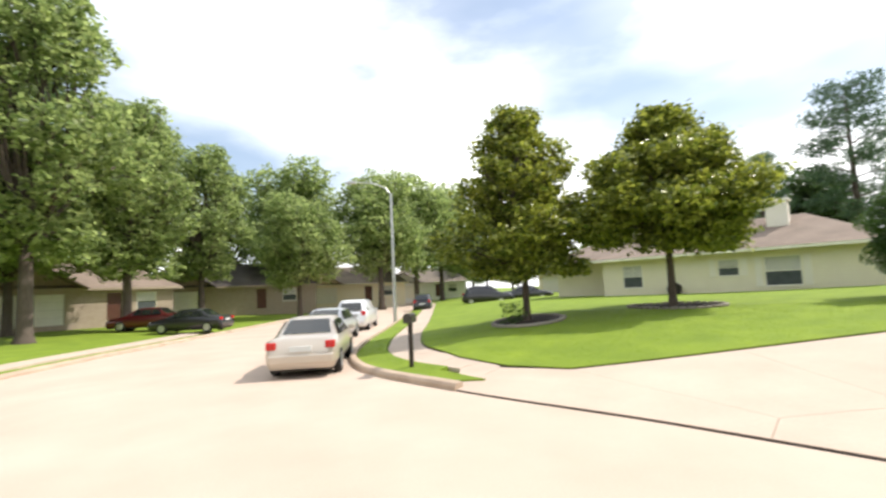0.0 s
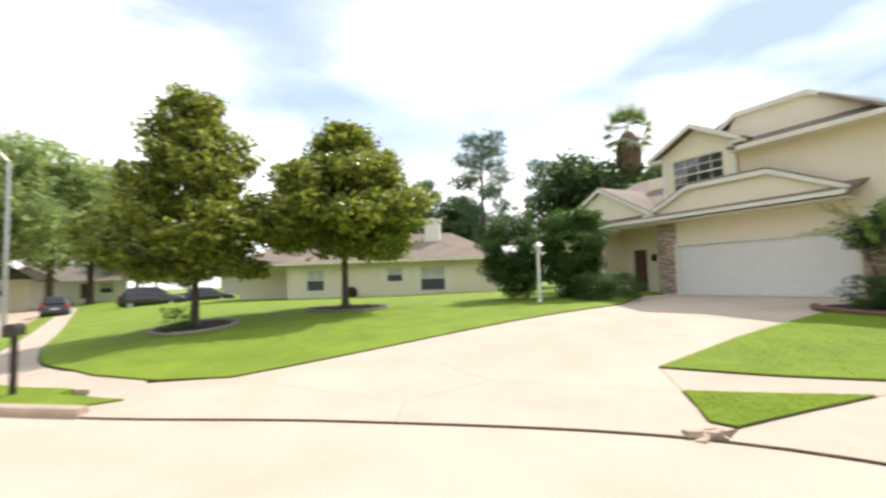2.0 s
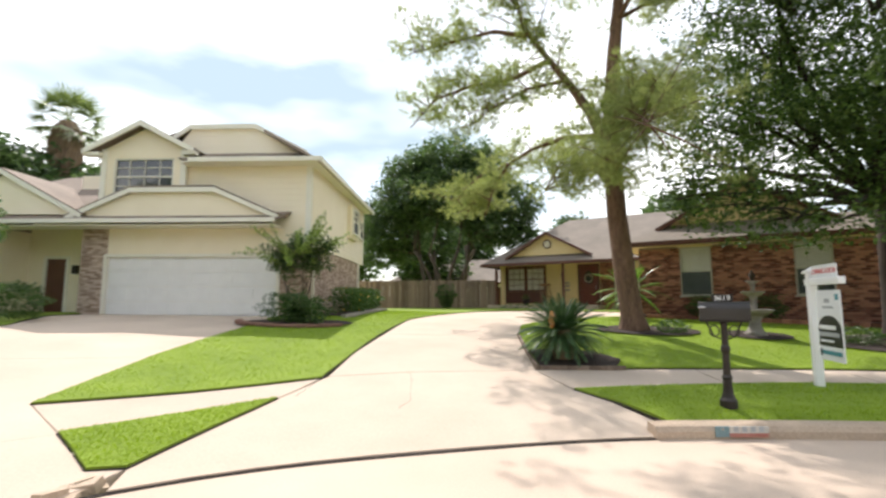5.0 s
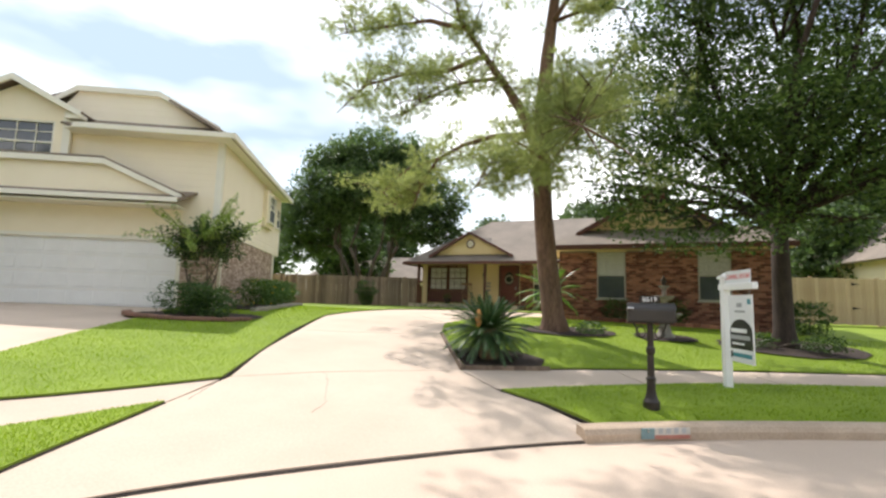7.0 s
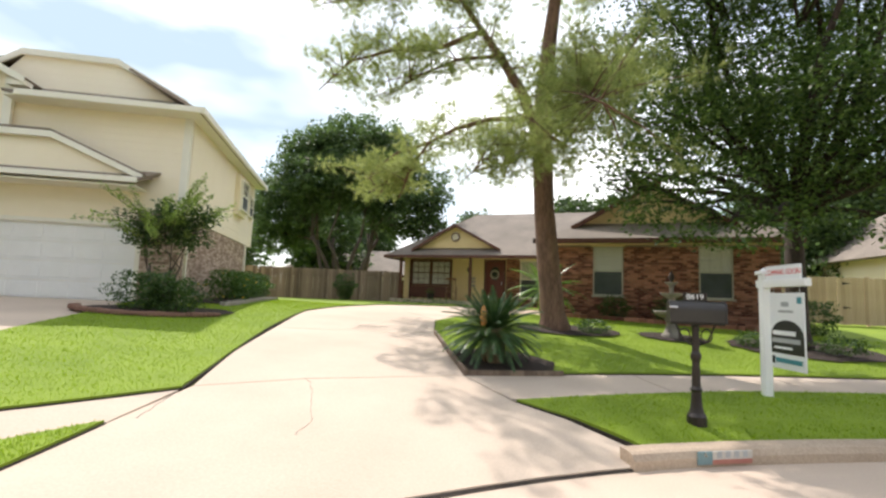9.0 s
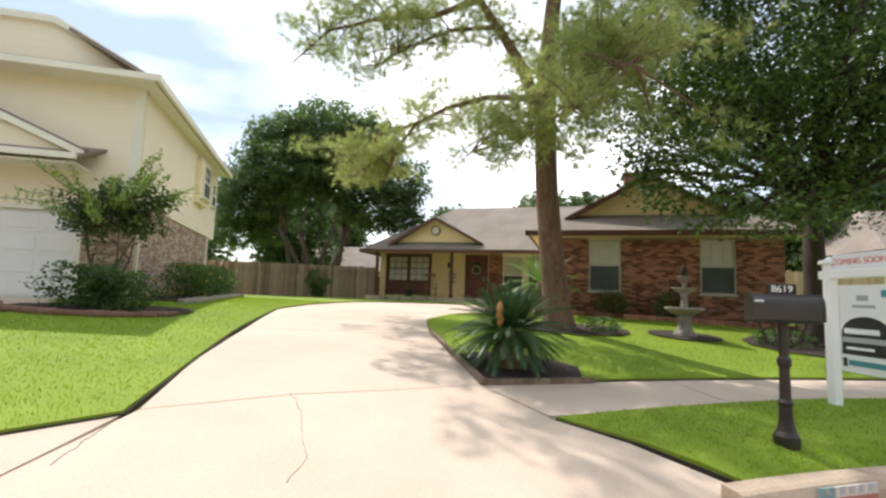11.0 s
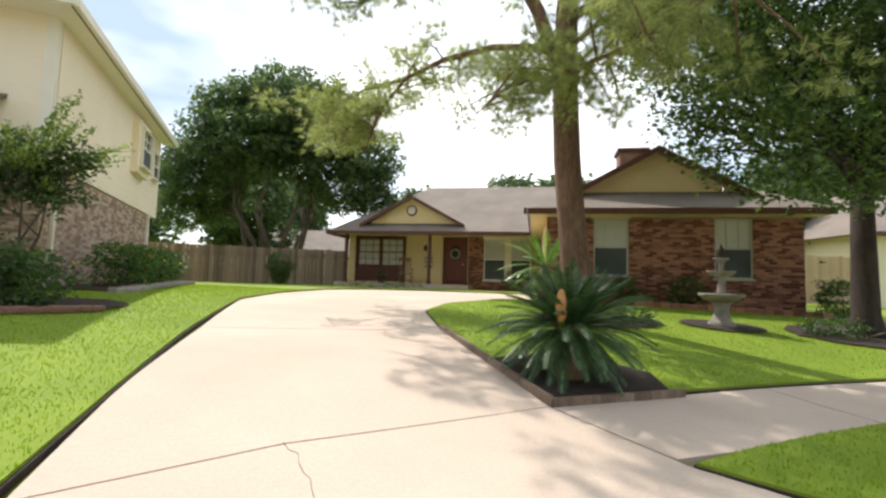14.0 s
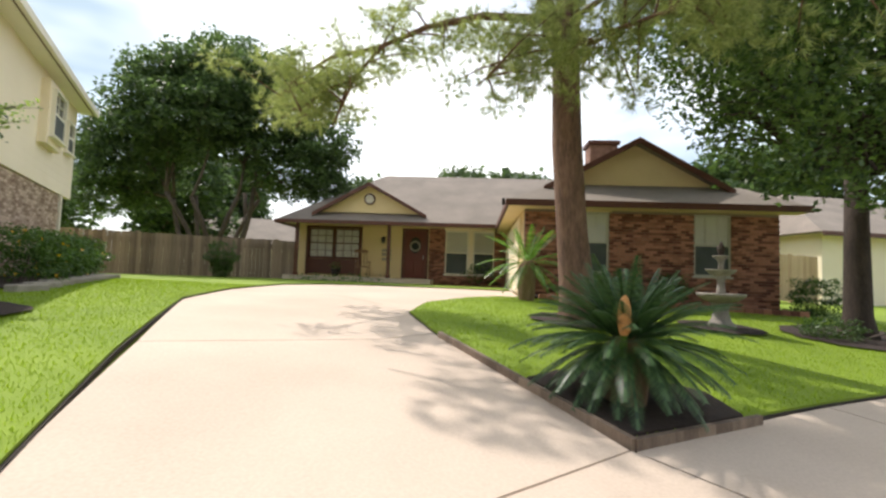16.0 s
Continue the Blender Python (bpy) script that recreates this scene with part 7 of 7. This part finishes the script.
def parked(x, y, dx, dy, z=0.0):
    return pose(x, y, z, 0, 0, math.degrees(math.atan2(dy, dx)))


car(parked(-4.4, -9.25, -0.70, -0.71), "champagne sedan parked along the street kerb", CAR_GOLD)
car(parked(-9.0, -15.0, -0.77, -0.64), "silver sedan parked along the street kerb", CAR_SILVER)
car(parked(-14.0, -19.2, -0.77, -0.64), "white sport utility vehicle parked at the kerb", CAR_WHITE, True)
car(parked(-11.7, -28.1, 0.62, -0.78, 0.12), "black hatchback parked across the street", CAR_BLACK)
car(parked(-11.0, -32.6, 0.72, -0.69, 0.3), "maroon sedan parked on a driveway", CAR_RED)
car(parked(-31.5, -30.0, -0.77, -0.64), "black sport utility vehicle far down the street", CAR_BLACK, True)
car(parked(-33.0, -26.0, -0.4, 0.9, 0.5), "black car on a far driveway", CAR_BLACK, True)
car(parked(-36.0, -23.5, -0.4, 0.9, 0.6), "dark grey car on a far driveway", CAR_BLACK)

# ---- porch things ----
rc = thing("rocking_chair", pose(-8.2, 26.35, 1.42, 0, 0, 25), "brown wooden rocking chair on a porch", "chair")
bm = B()
bbox(bm, -0.26, 0.26, -0.25, 0.25, 0.4, 0.44, 0.01)
part("seat", bm, WOOD, rc)
for x in (-0.24, -0.12, 0.0, 0.12, 0.24):
    bm = B()
    tube(bm, [(x, 0.23, 0.44), (x, 0.36, 1.05)], [0.018, 0.016], 6)
    part("back_slat", bm, WOOD, rc)
bm = B()
bbox(bm, -0.28, 0.28, 0.33, 0.38, 1.02, 1.14, 0.012)
part("top_rail", bm, WOOD, rc)
for x in (-0.25, 0.25):
    bm = B()
    tube(bm, [(x, -0.4 + 0.1 * k, 0.02 + 0.5 * (0.1 * k - 0.4) ** 2) for k in range(10)], [0.018] * 10, 6)
    part("rocker", bm, WOOD, rc)
    for y in (-0.22, 0.22):
        bm = B()
        tube(bm, [(x, y, 0.03), (x, y, 0.62 if y < 0 else 0.42)], [0.018, 0.018], 6)
        part("leg", bm, WOOD, rc)
    bm = B()
    bbox(bm, x - 0.035, x + 0.035, -0.28, 0.26, 0.62, 0.65, 0.008)
    part("armrest", bm, WOOD, rc)
wl_ = thing("porch_lantern", pose(-7.5, 27.09, 3.05), "black wall lantern beside an entrance door", "lamp")
bm = B()
bbox(bm, -0.06, 0.06, -0.02, 0.0, -0.1, 0.12, 0.006)
tube(bm, [(0, -0.02, 0.08), (0, -0.1, 0.12), (0, -0.12, 0.06)], [0.012] * 3, 6)
part("bracket", bm, IRON, wl_)
bm = B()
lathe(bm, [(0.04, -0.16), (0.075, -0.12), (0.085, 0.03), (0.02, 0.1)], 6, (0, -0.12, 0))
part("lantern", bm, IRON, wl_)
bx = thing("wall_sign", pose(-7.35, 27.09, 2.4), "small pale plaques hung beside an entrance door", "sign")
for z in (-0.25, -0.05, 0.12):
    bm = B()
    bbox(bm, -0.2, 0.2, -0.02, 0.0, z, z + 0.12, 0.004)
    part("plaque", bm, STONE, bx)
fp = thing("flower_pot", pose(-9.3, 26.3, 1.42), "dark round flower pot on a porch", "pot")
bm = B()
lathe(bm, [(0.12, 0), (0.18, 0.18), (0.2, 0.3), (0.17, 0.3), (0.15, 0.22)], 16)
part("pot", bm, IRON, fp)
v, f = leaves([(0, 0, 0.42, 0.22, 0.22, 0.16)], 4000, 0.04, 5)
soup("foliage", v, f, HEDGE, fp)
# low brick border in front of the wing
bm = B()
for k in range(30):
    x = -2.0 + k * 0.21
    bbox(bm, x, x + 0.2, 18.9, 19.0, gz(x, 18.95) - 0.1, gz(x, 18.95) + 0.16, 0.012)
ob = part("bed_border", bm, BRICK)
tagged(ob, "low brick border of a foundation bed", "edging", kind="structure")
tagged(region("foundation_bed", [(-2.2, 19.0), (4.3, 19.0), (4.3, 19.7), (-2.2, 19.7)], MULCH, 0.1, 0.1, 0.8), "dark mulched foundation bed along a brick wall", "flower bed", kind="structure")
tagged(region("hedge_bed", [(-11.3, 13.3), (-10.2, 13.6), (-12.8, 18.6), (-14.6, 20.6), (-15.6, 20.4)], MULCH, 0.07, 0.1, 0.8), "dark mulched bed along a brick wall", "flower bed", kind="structure")
bm = B()
for k in range(9):
    p = Vector((-10.0, 13.6, 0)).lerp(Vector((-12.6, 18.5, 0)), k / 9)
    bbox(bm, p.x - 0.1, p.x + 0.1, p.y - 0.27, p.y + 0.27, gz(p.x, p.y), gz(p.x, p.y) + 0.13, 0.02)
ob = part("stone_border", bm, STONE)
tagged(ob, "pale stone border of a hedge bed", "edging", kind="structure")

# ---- trees of the neighbourhood ----
def grow(kind, x, y, z, s, rz):
    ob = copy_thing(kind, pose(x, y, z, 0, 0, rz))
    ob.scale = (s, s, s)
    return ob


base_a = broadleaf("street_tree", on_ground(-23.4, -38.1), "leafy green street tree", ring_blobs(3.6, 10.5, 4.4, 22, 81, 0.42), 3.4, 0.24, BARK, STREET_LEAF, 70, 0.17, 81, "tree", "trees of the neighbourhood", cap=30000)
base_b = broadleaf("street_tree", on_ground(-17.8, -46), "tall leafy tree with airy crown", ring_blobs(4.0, 16.0, 4.6, 28, 83, 0.38), 4.5, 0.3, BARK, STREET_LEAF, 70, 0.18, 83, "tree", "trees of the neighbourhood", cap=34000)
base_c = broadleaf("far_tree", on_ground(-34, 9.5), "dark green tree behind houses", ring_blobs(2.6, 9.2, 3.6, 16, 85, 0.55), 2.8, 0.2, BARK, OAK, 30, 0.25, 85, "tree", "trees of the neighbourhood", cap=13000)


def far_pine_base(m, label):
    t = thing("far_pine", m, label, "tree", "pines of the neighbourhood")
    g = random.Random(9)
    bm = B()
    tube(bm, [(0, 0, -0.3), (0, 0, 7), (0.2, 0, 15)], [0.26, 0.2, 0.05], 8)
    blobs = []
    for k in range(20):
        z = 5.2 + 9.6 * k / 19
        a = 2.4 * k
        w = 3.3 * (1 - ((z - 8.5) / 7.5) ** 2) ** 0.5 if abs(z - 8.5) < 7.4 else 0.6
        q = (math.cos(a) * w * 0.65, math.sin(a) * w * 0.65, z + 0.4)
        limb(bm, (0.1, 0, z), q, 0.06, 0.02, 0.1, 5, k)
        blobs.append((*q, 1.25 + 0.3 * g.random(), 1.25 + 0.3 * g.random(), 0.85))
    part("trunk", bm, BARK, t)
    v, f = leaves(blobs, 90, 0.2, 91, 0.2, 0.2, 0.22, 22000)
    soup("crown", v, f, BLUE_PINE, t)
    return t


base_p = far_pine_base(pose(-44, 2.5, 0.6), "tall airy blue-green pine behind houses")
for x, y, s, rz in ((-45.5, -3.5, 0.75, 70), (-52, 10, 0.95, 160), (-30, 22, 0.7, 30), (-5, -52, 1.5, 10), (-16, -58, 1.35, 200), (-80, -66, 1.1, 90)):
    grow(base_p, x, y, 0.5, s, rz)
for x, y, s, rz in ((-3.0, -38.5, 1.15, 20), (-30, -50, 1.55, 120), (-36, -40.5, 1.4, 250), (-48, -46, 1.55, 40), (-56, -48, 1.6, 170), (-63, -44, 0.9, 300), (-70, -52, 1.1, 77), (-58, -36, 0.8, 200), (-78, -60, 1.2, 30),
                    (-60, -22, 0.95, 310), (-66, -8, 1.0, 50), (18, -24, 1.0, 10), (34, -10, 1.0, 80), (44, 8, 1.0, 200), (30, -30, 1.1, 60), (9, -30, 1.0, 140)):
    grow(base_a, x, y, 0.3, s, rz)
for x, y, s, rz in ((-2.7, -31.3, 1.15, 15), (-8.5, -35.5, 0.95, 140), (3.5, -33, 1.15, 200), (-13.5, -52, 1.25, 80), (-4, -54, 1.4, 330), (-26, -58, 1.05, 40), (-40, -60, 1.0, 280), (22, -40, 1.1, 100), (48, -20, 1.1, 10)):
    grow(base_b, x, y, 0.3, s, rz)
for x, y, s, rz in ((-38, 14, 1.05, 60), (-31, 14.5, 0.85, 210), (-40, 20, 1.1, 100), (-33, 28, 1.0, 40), (-24, 38, 1.0, 90), (-12.5, 46, 0.85, 20), (-7, 52, 0.8, 200), (-1.5, 56, 1.15, 120), (4, 58, 1.1, 330), (-5, 55, 1.15, 50), (1.6, 54, 1.1, 10), (10, 45, 0.95, 300), (14, 41, 1.0, 50),
                    (19, 43, 1.15, 140), (26, 38, 1.1, 200), (34, 34, 1.2, 10), (46, 40, 1.2, 80), (-50, 0, 1.0, 30), (-52, -12, 1.0, 210), (-26, 50, 1.1, 60), (-40, 44, 1.2, 150), (56, 24, 1.2, 70), (9.5, 33, 0.6, 90)):
    grow(base_c, x, y, 1.0, s, rz)

# fan palm with a skirt of dead fronds
fp_ = thing("fan_palm", pose(-37.2, 14.5, 0.5), "tall fan palm with a shaggy skirt of dead fronds", "palm")
bm = B()
tube(bm, [(0, 0, -0.3), (0, 0, 6), (0, 0, 13.0)], [0.4, 0.33, 0.3], 10)
part("trunk", bm, THATCH, fp_)
bm = B()
lathe(bm, [(0.45, 7.2), (0.6, 7.6), (0.72, 8.6), (0.85, 9.6), (0.9, 10.6), (0.95, 11.6), (0.8, 12.6), (0.4, 13.2)], 22)
for v in bm.verts:
    k = math.sin(math.atan2(v.co.y, v.co.x) * 11 + v.co.z * 4)
    v.co.x *= 1 + 0.12 * k
    v.co.y *= 1 + 0.12 * k
part("skirt", bm, THATCH, fp_, "brown skirt of dead fronds")
g = random.Random(4)
for k in range(46):
    a, el = k * 2.39996, radians(-40 + 115 * (k / 46))
    d = Vector((math.cos(a) * math.cos(el), math.sin(a) * math.cos(el), math.sin(el)))
    base, hub = Vector((0, 0, 13.2)), Vector((0, 0, 13.2)) + d * 1.5
    side = d.cross(Vector((0, 0, 1))).normalized()
    up = side.cross(d)
    vs, fs = [], []
    def tri(p, q, w):
        n0 = len(vs)
        ww = (q - p).cross(up).normalized() * w
        vs.extend([tuple(p + ww), tuple(p - ww), tuple(q - ww * 0.2), tuple(q + ww * 0.2)])
        fs.append((n0, n0 + 1, n0 + 2, n0 + 3))
    tri(base, hub, 0.03)
    for j in range(13):
        b_ = radians(-80 + 160 * j / 12)
        e = hub + (d * math.cos(b_) + side * math.sin(b_)) * 1.25 - Vector((0, 0, 0.3 * abs(math.sin(b_)) + 0.1))
        tri(hub, e, 0.06)
    soup("frond", vs, fs, PALM, fp_)
